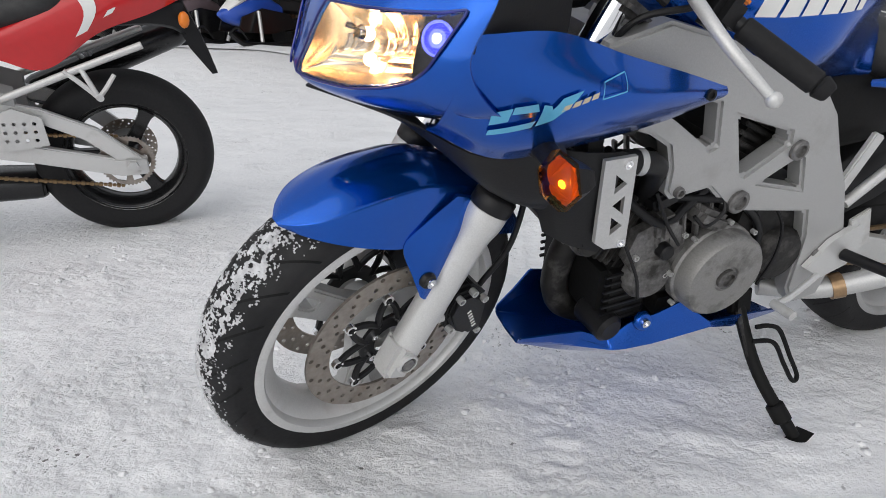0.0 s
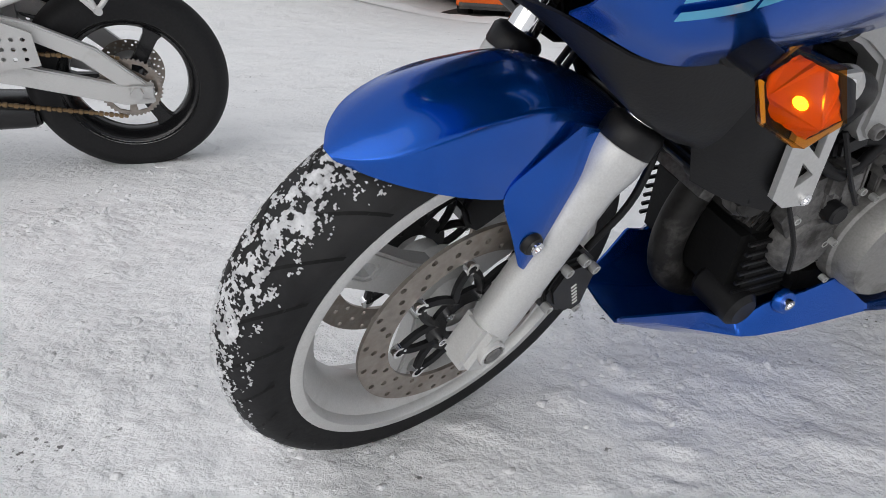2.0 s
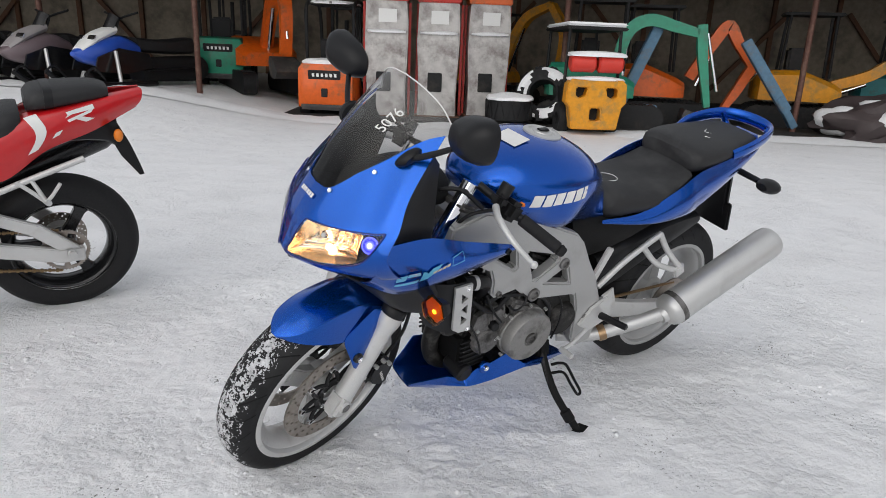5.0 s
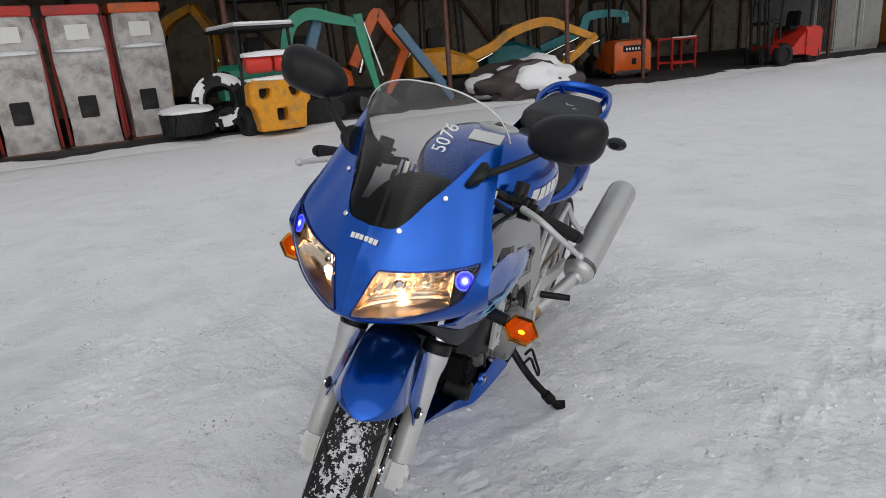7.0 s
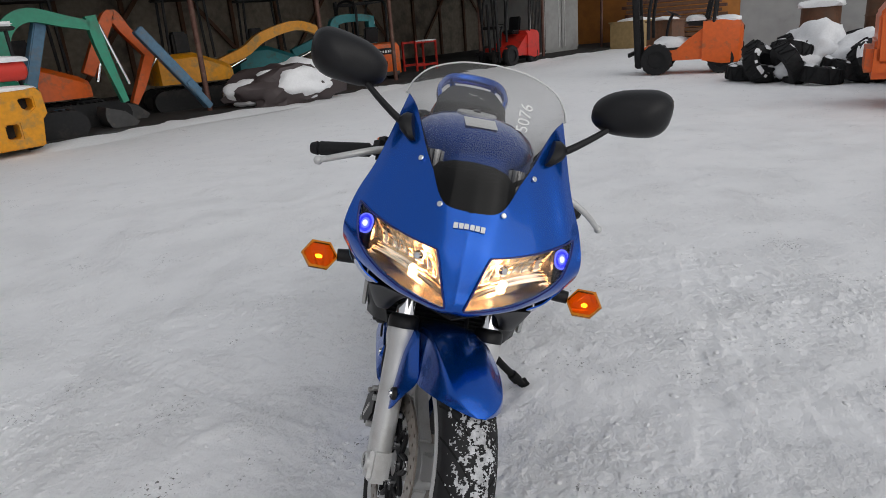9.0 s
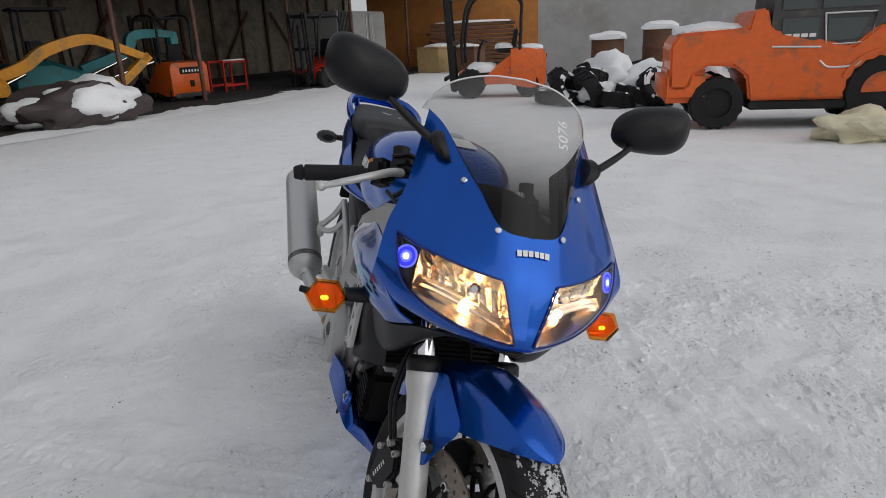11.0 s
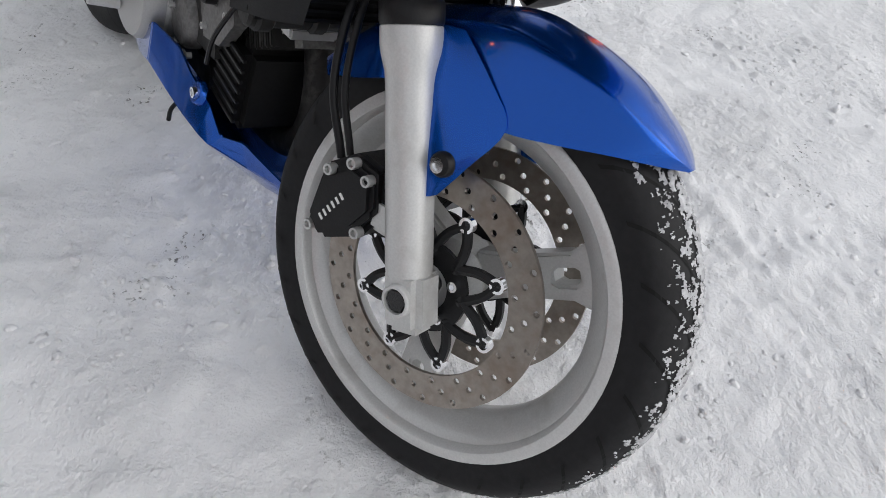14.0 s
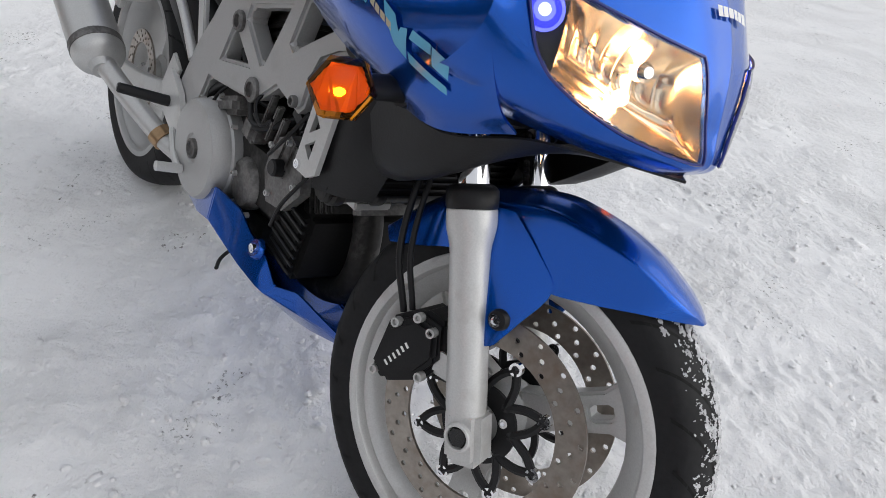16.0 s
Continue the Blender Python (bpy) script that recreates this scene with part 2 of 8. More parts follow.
def surf_fn(rows):
    """A smooth surface through rows of control points: f(u, v), u along a row, v across the rows, each counted in control points."""
    rows = [np.array(r, float) for r in rows]

    def at(p, s):
        k = len(p)
        e = np.vstack([2 * p[0] - p[1], p, 2 * p[-1] - p[-2]])
        i = max(0, min(int(s), k - 2))
        t = s - i
        a, b, c, d = e[i], e[i + 1], e[i + 2], e[i + 3]
        return 0.5 * (2 * b + (c - a) * t + (2 * a - 5 * b + 4 * c - d) * t * t + (3 * b - a - 3 * c + d) * t ** 3)

    def f(u, v):
        return at(np.array([at(r, u) for r in rows]), v)
    return f


def sheet(bm, f, us, vs, keep=None, mirror=False, thick=0.0, shift=0.0):
    """A grid of f over us and vs; mirror adds the other side; thick gives it depth inwards; shift lifts it along its normal."""
    sides = (1, -1) if mirror else (1,)
    for sg in sides:
        g = {}
        for i, u in enumerate(us):
            for j, v in enumerate(vs):
                p = f(u, v)
                if shift:
                    p = p + shift * normal_of(f, u, v)
                g[i, j] = bm.verts.new((p[0], sg * p[1], p[2]))
        fs = []
        for i in range(len(us) - 1):
            for j in range(len(vs) - 1):
                if keep and not keep(0.5 * (us[i] + us[i + 1]), 0.5 * (vs[j] + vs[j + 1])):
                    continue
                try:
                    fs.append(bm.faces.new((g[i, j], g[i + 1, j], g[i + 1, j + 1], g[i, j + 1])))
                except ValueError:
                    pass
        if sg < 0:
            bmesh.ops.reverse_faces(bm, faces=fs)
    bmesh.ops.delete(bm, geom=[v for v in bm.verts if not v.link_faces], context="VERTS")
    bmesh.ops.remove_doubles(bm, verts=bm.verts, dist=1e-5)
    bmesh.ops.recalc_face_normals(bm, faces=bm.faces)
    if thick:
        bmesh.ops.solidify(bm, geom=bm.faces[:], thickness=thick)
    return bm


def normal_of(f, u, v, e=0.02):
    a = f(u + e, v) - f(u - e, v)
    b = f(u, v + e) - f(u, v - e)
    n = np.cross(a, b)
    n /= np.linalg.norm(n) + 1e-9
    return n


def loft(bm, rings, cap=True, n_along=None, n_round=None):
    """A closed skin through rings of control points (each ring goes once round)."""
    rs = [np.array(r, float) for r in rings]
    if n_round:
        rs = [catmull(np.vstack([r, r[:1]]), n_round + 1)[:-1] for r in rs]
    if n_along:
        cols = [catmull([r[j] for r in rs], n_along) for j in range(len(rs[0]))]
        rs = [np.array([c[i] for c in cols]) for i in range(n_along)]
    vs = [[bm.verts.new(p) for p in r] for r in rs]
    k = len(vs[0])
    for a, b in zip(vs[:-1], vs[1:]):
        for j in range(k):
            bm.faces.new((a[j], a[(j + 1) % k], b[(j + 1) % k], b[j]))
    if cap:
        bm.faces.new(vs[0])
        bm.faces.new(vs[-1])
    return bm


def ring_section(x, half_w, z0, z1, n=16, power=2.6, lean=0.0):
    """A superellipse cross-section at x from z0 to z1."""
    out = []
    for i in range(n):
        a = 2 * math.pi * i / n
        c, s = math.cos(a), math.sin(a)
        out.append((x + lean * s, half_w * math.copysign(abs(c) ** (2 / power), c), 0.5 * (z0 + z1) + 0.5 * (z1 - z0) * math.copysign(abs(s) ** (2 / power), s)))
    return out


def plate(bm, outline, y0, y1, holes=(), bevel=0.0):
    """An (x, z) outline extruded from y0 to y1, with (x, z) holes."""
    def loop(pts, y):
        vs = [bm.verts.new((x, y, z)) for x, z in pts]
        return [bm.edges.new((vs[i], vs[(i + 1) % len(vs)])) for i in range(len(vs))]
    edges = loop(outline, y0)
    for h in holes:
        edges += loop(h, y0)
    r = bmesh.ops.triangle_fill(bm, edges=edges, use_beauty=True)
    fs = [g for g in r["geom"] if isinstance(g, bmesh.types.BMFace)]
    ex = bmesh.ops.extrude_face_region(bm, geom=fs)
    bmesh.ops.translate(bm, verts=[g for g in ex["geom"] if isinstance(g, bmesh.types.BMVert)], vec=(0, y1 - y0, 0))
    bmesh.ops.recalc_face_normals(bm, faces=bm.faces)
    return bm


def beam(bm, a, b, w, t, y=0.0, bevel=0.006):
    """A flat bar in the x-z plane between a and b (x, z), w wide, t thick, centred on y."""
    d = Vector((b[0] - a[0], 0, b[1] - a[1]))
    box(bm, (d.length, t, w), ((a[0] + b[0]) / 2, y, (a[1] + b[1]) / 2), (0, -math.degrees(math.atan2(d.z, d.x)), 0), bevel)
    return bm


def ball(bm, loc, size, sub=3, rough=0.0, seed=0):
    r = bmesh.ops.create_icosphere(bm, subdivisions=sub, radius=1.0)
    for v in r["verts"]:
        k = 1.0 + (rough * noise.noise(v.co * 1.7 + Vector((seed * 3.1, seed, 0))) + 0.4 * rough * noise.noise(v.co * 4.3 + Vector((seed, 0, seed))) if rough else 0)
        v.co = Vector((v.co.x * size[0] * k + loc[0], v.co.y * size[1] * k + loc[1], v.co.z * size[2] * k + loc[2]))
    return bm


def letters(name, text, size, m, material, parent, depth=0.0006, shear=0.0, width=1.0, wrap=None):
    """Raised lettering; its baseline starts at the pose m, x along the text. wrap moves each point of the finished mesh."""
    cu = bpy.data.curves.new(name, "FONT")
    cu.body, cu.size, cu.extrude, cu.shear, cu.space_character = text, size, depth, shear, 1.05
    tmp = bpy.data.objects.new(name, cu)
    scene.collection.objects.link(tmp)
    me = bpy.data.meshes.new_from_object(tmp.evaluated_get(bpy.context.evaluated_depsgraph_get()))
    bpy.data.objects.remove(tmp)
    for v in me.vertices:
        p = m @ Vector((v.co.x * width, v.co.y, v.co.z))
        v.co = wrap(p) if wrap else p
    me.materials.clear()
    me.materials.append(material)
    ob = new(name, me)
    ob.parent = parent
    return ob


# ---- ground ----
def smooth01(t):
    t = max(0.0, min(1.0, t))
    return t * t * (3 - 2 * t)


def ground_z(x, y):
    """Height of the trodden snow: level round the motorcycle, falling gently away from it, rising to the shed's left end."""
    rise = smooth01((-x - 1.5) / 4) * smooth01((y - 7) / 5)
    d = math.hypot(x - 0.6, y - 1.4)
    z = 0.33 * rise - (1 - rise) * 0.125 * smooth01((d - 1.0) / 11)
    z -= 0.029 * smooth01((-x - 0.1) / 0.8) * smooth01((y - 1.2) / 0.8) * (1 - smooth01((y - 4) / 4))
    z += smooth01((d - 1.6) / 3) * 0.03 * noise.noise(Vector((x * 0.35, y * 0.35, 0)))
    return z


def snow_material():
    m = bpy.data.materials.new("trodden_snow")
    m.use_nodes = True
    n, l = m.node_tree.nodes, m.node_tree.links
    b = n["Principled BSDF"]
    b.inputs["Roughness"].default_value = 0.75
    b.inputs["Specular IOR Level"].default_value = 0.25
    tc = n.new("ShaderNodeTexCoord")

    def tex(scale, detail=6.0, rough=0.6):
        t = n.new("ShaderNodeTexNoise")
        t.inputs["Scale"].default_value, t.inputs["Detail"].default_value, t.inputs["Roughness"].default_value = scale, detail, rough
        l.new(tc.outputs["Object"], t.inputs["Vector"])
        return t

    def ramp(src, p0, p1, c0, c1):
        r = n.new("ShaderNodeValToRGB")
        r.color_ramp.elements[0].position, r.color_ramp.elements[1].position = p0, p1
        r.color_ramp.elements[0].color, r.color_ramp.elements[1].color = (*c0, 1), (*c1, 1)
        l.new(src, r.inputs[0])
        return r
    def node(kind, **ins):
        k = n.new("ShaderNodeMath")
        k.operation = kind
        for i, src in ins.items():
            i = int(i[1:])
            if isinstance(src, float):
                k.inputs[i].default_value = src
            else:
                l.new(src, k.inputs[i])
        return k.outputs[0]
    broad, mid, fine, crumb = tex(0.7), tex(6.0, 5.0, 0.6), tex(34.0, 6.0, 0.7), tex(120.0, 4.0, 0.7)
    # packed, smoother patches between crumbly ones
    rough = ramp(tex(2.6, 3.0, 0.55).outputs[0], 0.40, 0.62, (0.25, 0.25, 0.25), (1, 1, 1))
    base = ramp(broad.outputs[0], 0.3, 0.7, (0.92, 0.922, 0.93), (0.955, 0.955, 0.955))
    worn = ramp(mid.outputs[0], 0.34, 0.56, (0.965, 0.967, 0.972), (1, 1, 1))
    mix = n.new("ShaderNodeMix")
    mix.data_type, mix.blend_type = "RGBA", "MULTIPLY"
    mix.inputs["Factor"].default_value = 0.8
    l.new(base.outputs[0], mix.inputs["A"])
    l.new(worn.outputs[0], mix.inputs["B"])
    # shallow dents: greyer flecks put their shade into the colour
    fleck = ramp(tex(15.0, 7.0, 0.72).outputs[0], 0.60, 0.67, (1, 1, 1), (0.90, 0.905, 0.912))
    mix2 = n.new("ShaderNodeMix")
    mix2.data_type, mix2.blend_type = "RGBA", "MULTIPLY"
    mix2.inputs["Factor"].default_value = 1.0
    l.new(mix.outputs["Result"], mix2.inputs["A"])
    l.new(fleck.outputs[0], mix2.inputs["B"])
    mix = mix2
    # small specks of grit, gathered in patches
    speck, patch = tex(85.0, 3.0, 0.55), tex(3.1, 5.0, 0.7)
    sm = ramp(speck.outputs[0], 0.60, 0.66, (0, 0, 0), (1, 1, 1))
    pm = ramp(patch.outputs[0], 0.56, 0.64, (0, 0, 0), (1, 1, 1))
    grit = n.new("ShaderNodeMix")
    grit.data_type = "RGBA"
    grit.inputs["B"].default_value = (0.20, 0.195, 0.19, 1)
    l.new(node("MULTIPLY", i0=sm.outputs[0], i1=pm.outputs[0]), grit.inputs["Factor"])
    l.new(mix.outputs["Result"], grit.inputs["A"])
    l.new(grit.outputs["Result"], b.inputs["Base Color"])
    # relief: lumps, broken crust chips, crumbs
    chip = n.new("ShaderNodeTexVoronoi")
    chip.feature = "SMOOTH_F1"
    chip.inputs["Scale"].default_value, chip.inputs["Smoothness"].default_value, chip.inputs["Randomness"].default_value = 34.0, 0.35, 1.0
    warp = n.new("ShaderNodeMix")
    warp.data_type = "RGBA"
    warp.blend_type = "ADD"
    warp.inputs["Factor"].default_value = 0.06
    l.new(tc.outputs["Object"], warp.inputs["A"])
    l.new(tex(22.0, 4.0, 0.6).outputs["Color"], warp.inputs["B"])
    l.new(warp.outputs["Result"], chip.inputs["Vector"])
    chips = node("MULTIPLY", i0=node("SUBTRACT", i0=1.0, i1=chip.outputs["Distance"]), i1=rough.outputs[0])
    fines = node("MULTIPLY", i0=fine.outputs[0], i1=rough.outputs[0])
    h = node("MULTIPLY_ADD", i0=mid.outputs[0], i1=0.30, i2=0.0)
    h = node("MULTIPLY_ADD", i0=fines, i1=0.95, i2=h)
    h = node("MULTIPLY_ADD", i0=chips, i1=0.48, i2=h)
    h = node("MULTIPLY_ADD", i0=crumb.outputs[0], i1=0.24, i2=h)
    bp = n.new("ShaderNodeBump")
    bp.inputs["Strength"].default_value, bp.inputs["Distance"].default_value = 1.0, 0.017
    l.new(h, bp.inputs["Height"])
    l.new(bp.outputs[0], b.inputs["Normal"])
    return m


SNOW = snow_material()
SNOW_CLEAN = surface("fresh_snow", (0.86, 0.865, 0.875), 0.8, grain=0.12, scale=30, bump=0.5)


def snow_relief(x, y):
    """Crumbs, footprints and tyre tracks pressed into the snow near the motorcycle."""
    p = Vector((x, y, 0))
    z = 0.006 * noise.noise(p * 5.0) + 0.005 * noise.noise(p * 15.0) + 0.004 * abs(noise.noise(p * 37.0))
    lump = noise.noise(p * 9.0 + Vector((3, 7, 0)))
    z += 0.022 * max(0.0, lump - 0.28)
    # loose crumbs lying in drifts
    drift = max(0.0, min(1.0, 0.35 + 1.6 * noise.noise(p * 1.7 + Vector((9, 2, 0)))))
    z += drift * (0.022 * max(0.0, noise.noise(p * 24.0) - 0.28) + 0.015 * max(0.0, noise.noise(p * 47.0) - 0.22) - 0.024 * max(0.0, noise.noise(p * 17.0 + Vector((5, 5, 0))) - 0.35))
    # two tyre tracks that cross the yard
    for px, py, ang, w, cut in ((0.395, 0.9, 95, 0.050, 0.0055), (-0.35, 0.15, 24, 0.06, 0.0035), (1.9, 0.6, 64, 0.06, 0.003), (0.82, 0.9, 20, 0.05, 0.004)):
        a = radians(ang)
        u = (x - px) * math.cos(a) + (y - py) * math.sin(a)
        v = -(x - px) * math.sin(a) + (y - py) * math.cos(a) + 0.03 * math.sin(u * 1.3)
        if abs(v) < w:
            z -= cut * (1 - (v / w) ** 4) * (0.65 + 0.35 * math.copysign(1, math.sin(u * 150 + 60 * abs(v))))
        elif abs(v) < w + 0.03:
            z += 0.45 * cut * (1 - (abs(v) - w) / 0.03)
    return z


def build_ground():
    bm = mb()
    # spacing widens from the middle to the horizon
    def axis(c, near, step):
        out = [c + step * i for i in range(-int(near / step), int(near / step) + 1)]
        d, s = near, step
        while d < 900:
            s *= 1.22
            d += s
            out += [c + d, c - d]
        return sorted(out)
    xs, ys = axis(0.6, 1.9, 0.009), axis(1.5, 1.9, 0.009)
    grid = []
    for x in xs:
        col = []
        for y in ys:
            near = 1 - smooth01((max(abs(x - 0.6), abs(y - 1.5)) - 1.6) / 0.4)
            col.append((x, y, ground_z(x, y) + (near * snow_relief(x, y) if near > 0 else 0)))
        grid.append(col)
    k = len(ys)
    me = bpy.data.meshes.new("ground")
    faces = [(i * k + j, (i + 1) * k + j, (i + 1) * k + j + 1, i * k + j + 1) for i in range(len(xs) - 1) for j in range(k - 1)]
    me.from_pydata([p for col in grid for p in col], [], faces)
    me.polygons.foreach_set("use_smooth", [True] * len(me.polygons))
    me.materials.append(SNOW)
    bm.free()
    return tagged(new("ground", me), "trodden white snow with tyre tracks and grit", "ground", kind="structure")


build_ground()


def build_crumbs():
    """Loose crumbs of broken snow crust lying in drifts round the motorcycle."""
    rnd = random.Random(5)
    tpl = mb()
    bmesh.ops.create_icosphere(tpl, subdivisions=1, radius=1.0)
    tpl.verts.ensure_lookup_table()
    pts = [v.co.copy() for v in tpl.verts]
    tri = [[v.index for v in f.verts] for f in tpl.faces]
    tpl.free()
    verts, faces = [], []
    made = 0
    while made < 4200:
        x, y = rnd.uniform(-1.3, 2.5), rnd.uniform(-0.4, 3.4)
        p = Vector((x, y, 0))
        if noise.noise(p * 1.7 + Vector((9, 2, 0))) + 0.5 * noise.noise(p * 6.0) < rnd.uniform(-0.15, 0.45):
            continue
        r = 0.0025 + 0.0085 * rnd.random() ** 3
        turn = Euler((rnd.uniform(-0.4, 0.4), rnd.uniform(-0.4, 0.4), rnd.uniform(0, 6.3))).to_matrix()
        at = Vector((x, y, ground_z(x, y) + snow_relief(x, y) - 0.10 * r))
        size = (r * rnd.uniform(0.8, 1.6), r * rnd.uniform(0.7, 1.2), r * rnd.uniform(0.4, 0.8))
        base = len(verts)
        for q in pts:
            k = 1 + 0.3 * rnd.uniform(-1, 1)
            verts.append(at + turn @ Vector((q.x * size[0] * k, q.y * size[1] * k, q.z * size[2] * k)))
        faces += [[base + i for i in t] for t in tri]
        made += 1
    me = bpy.data.meshes.new("snow_crumbs")
    me.from_pydata(verts, [], faces)
    me.polygons.foreach_set("use_smooth", [True] * len(me.polygons))
    me.materials.append(SNOW)
    tagged(new("snow_crumbs", me), "loose crumbs of broken snow crust", "snow", kind="stuff")


build_crumbs()


# ---- the blue motorcycle ----
# its own axes: x ahead, y to its left, z up in its plane; the origin lies under the rear axle
BIKE = Matrix.Translation((1.1667, 2.1952, 0.003)) @ Euler((0, 0, radians(213.9))).to_matrix().to_4x4() @ Euler((radians(-15), 0, 0)).to_matrix().to_4x4()
bike = thing("motorcycle", BIKE, "blue sport motorcycle on its side stand, headlights lit", "motorcycle")
RAKE, STEER = radians(24.3), radians(17)
AXLE = Vector((1.43, 0, 0.285))
FORK_UP, FORK_FWD = Vector((-math.sin(RAKE), 0, math.cos(RAKE))), Vector((math.cos(RAKE), 0, math.sin(RAKE)))
PIVOT = AXLE - 0.034 * FORK_FWD
STEERED = Matrix.Translation(PIVOT) @ Matrix.Rotation(STEER, 4, FORK_UP) @ Matrix.Translation(-PIVOT)
# fork axes: x ahead of the fork line, y left, z up along the legs, from the axle's middle
FORK = STEERED @ Matrix.Translation(AXLE) @ Matrix.Rotation(-RAKE, 4, "Y")
WHEEL_F = STEERED @ Matrix.Translation(AXLE)


def moved(bm, m):
    bmesh.ops.transform(bm, matrix=m, verts=bm.verts)
    return bm


def tyre_mesh(radius, half_w, rim_r, m):
    bm = mb()
    prof = []
    for i in range(25):
        a = -math.pi * 0.5 + math.pi * i / 24
        # round crown that turns into upright side walls
        prof.append((rim_r + (radius - rim_r) * max(0.0, math.cos(a)) ** 0.62, half_w * math.copysign(abs(math.sin(a)) ** 0.9, math.sin(a)) * (1.0 if abs(a) < 1.2 else 1.0 - 0.12 * (abs(a) - 1.2) / 0.37)))
    prof += [(rim_r - 0.006, half_w * 0.7), (rim_r - 0.006, -half_w * 0.7)]
    lathe(bm, prof, (0, 0, 0), (0, 1, 0), 96, closed=True)
    return moved(bm, m)


def tread_grooves(radius, half_w, rim_r, m, count):
    """Dark curved grooves set across the tread."""
    bm = mb()
    for k in range(count):
        for sg in (1, -1):
            a0 = 2 * math.pi * (k + (0.5 if sg < 0 else 0)) / count
            pts = []
            for i in range(7):
                t = 0.12 + 0.75 * i / 6
                s = t * math.pi * 0.5
                r = rim_r + (radius - rim_r) * math.cos(s) ** 0.62 + 0.0006
                y = sg * half_w * math.sin(s) ** 0.9
                a = a0 + 0.34 * (t - 0.12) ** 0.8
                pts.append((r, y, a))
            for p, q in zip(pts[:-1], pts[1:]):
                w = 0.006
                vs = []
                for (r, y, a), e in ((p, -w), (p, w), (q, w), (q, -w)):
                    vs.append(bm.verts.new((r * math.cos(a + e / 0.6), y, r * math.sin(a + e / 0.6))))
                bm.faces.new(vs)
    return moved(bm, m)


def rim_mesh(rim_r, half_w, m):
    bm = mb()
    # broad outer lip, a step inside it, then the drop centre
    side = [(rim_r + 0.012, half_w - 0.003), (rim_r + 0.0165, half_w + 0.004), (rim_r + 0.0155, half_w + 0.009), (rim_r + 0.011, half_w + 0.011), (rim_r + 0.001, half_w + 0.010),
            (rim_r - 0.002, half_w + 0.006), (rim_r - 0.004, half_w - 0.004), (rim_r - 0.010, half_w - 0.007), (rim_r - 0.015, half_w - 0.013), (rim_r - 0.030, half_w * 0.45)]
    prof = side + [(rim_r - 0.034, 0)] + [(r, -h) for r, h in side[::-1]] + [(rim_r - 0.006, -half_w * 0.5), (rim_r - 0.016, 0), (rim_r - 0.006, half_w * 0.5)]
    lathe(bm, prof, (0, 0, 0), (0, 1, 0), 80, closed=True)
    return moved(bm, m)


def spoke_mesh(rim_r, m, hub_r=0.048, w=0.052, t=0.034, slot=True):
    """One hollow cast spoke along +x, with a slot near the rim."""
    bm = mb()
    r0, r1 = hub_r - 0.006, rim_r - 0.026
    out = [(r0, w * 0.62), (r0 + 0.05, w * 0.50), (r1 - 0.03, w * 0.55), (r1, w * 0.85), (r1, -w * 0.85), (r1 - 0.03, -w * 0.55), (r0 + 0.05, -w * 0.50), (r0, -w * 0.62)]
    sl = [(r1 - 0.052, 0.006), (r1 - 0.046, 0.010), (r1 - 0.026, 0.010), (r1 - 0.020, 0.006), (r1 - 0.020, -0.006), (r1 - 0.026, -0.010), (r1 - 0.046, -0.010), (r1 - 0.052, -0.006)]
    plate(bm, out, -t / 2, t / 2, [sl] if slot else [])
    bmesh.ops.bevel(bm, geom=[e for e in bm.edges if e.is_manifold and e.calc_face_angle(0) > 1.0], offset=0.004, segments=2, affect="EDGES")
    return moved(bm, m)


def disc_mesh(r_out, r_in, y, m, t=0.005, cells=60):
    """A drilled brake disc: rows of round holes through the ring."""
    bm = mb()
    rows = [r_in, r_in + (r_out - r_in) * 0.36, r_in + (r_out - r_in) * 0.64, r_out]
    for i in range(cells):
        a0, a1 = 2 * math.pi * i / cells, 2 * math.pi * (i + 1) / cells
        am = 0.5 * (a0 + a1)
        for k in range(3):
            q0, q1 = rows[k], rows[k + 1]
            qm = 0.5 * (q0 + q1)
            ring = [(a0, q0), (am, q0), (a1, q0), (a1, qm), (a1, q1), (am, q1), (a0, q1), (a0, qm)]
            if i % 3 == k:
                inner = []
                for j in range(8):
                    b = -math.pi * 0.75 + j * math.pi / 4
                    inner.append((am + 0.0042 * math.cos(b) / qm, qm + 0.0042 * math.sin(b)))
                o = [bm.verts.new((r * math.cos(a), y, r * math.sin(a))) for a, r in ring]
                n_ = [bm.verts.new((r * math.cos(a), y, r * math.sin(a))) for a, r in inner]
                for j in range(8):
                    bm.faces.new((o[j], o[(j + 1) % 8], n_[(j + 1) % 8], n_[j]))
            else:
                bm.faces.new([bm.verts.new((r * math.cos(a), y, r * math.sin(a))) for a, r in ring])
    bmesh.ops.remove_doubles(bm, verts=bm.verts, dist=1e-5)
    bmesh.ops.recalc_face_normals(bm, faces=bm.faces)
    bmesh.ops.solidify(bm, geom=bm.faces[:], thickness=t)
    return moved(bm, m)


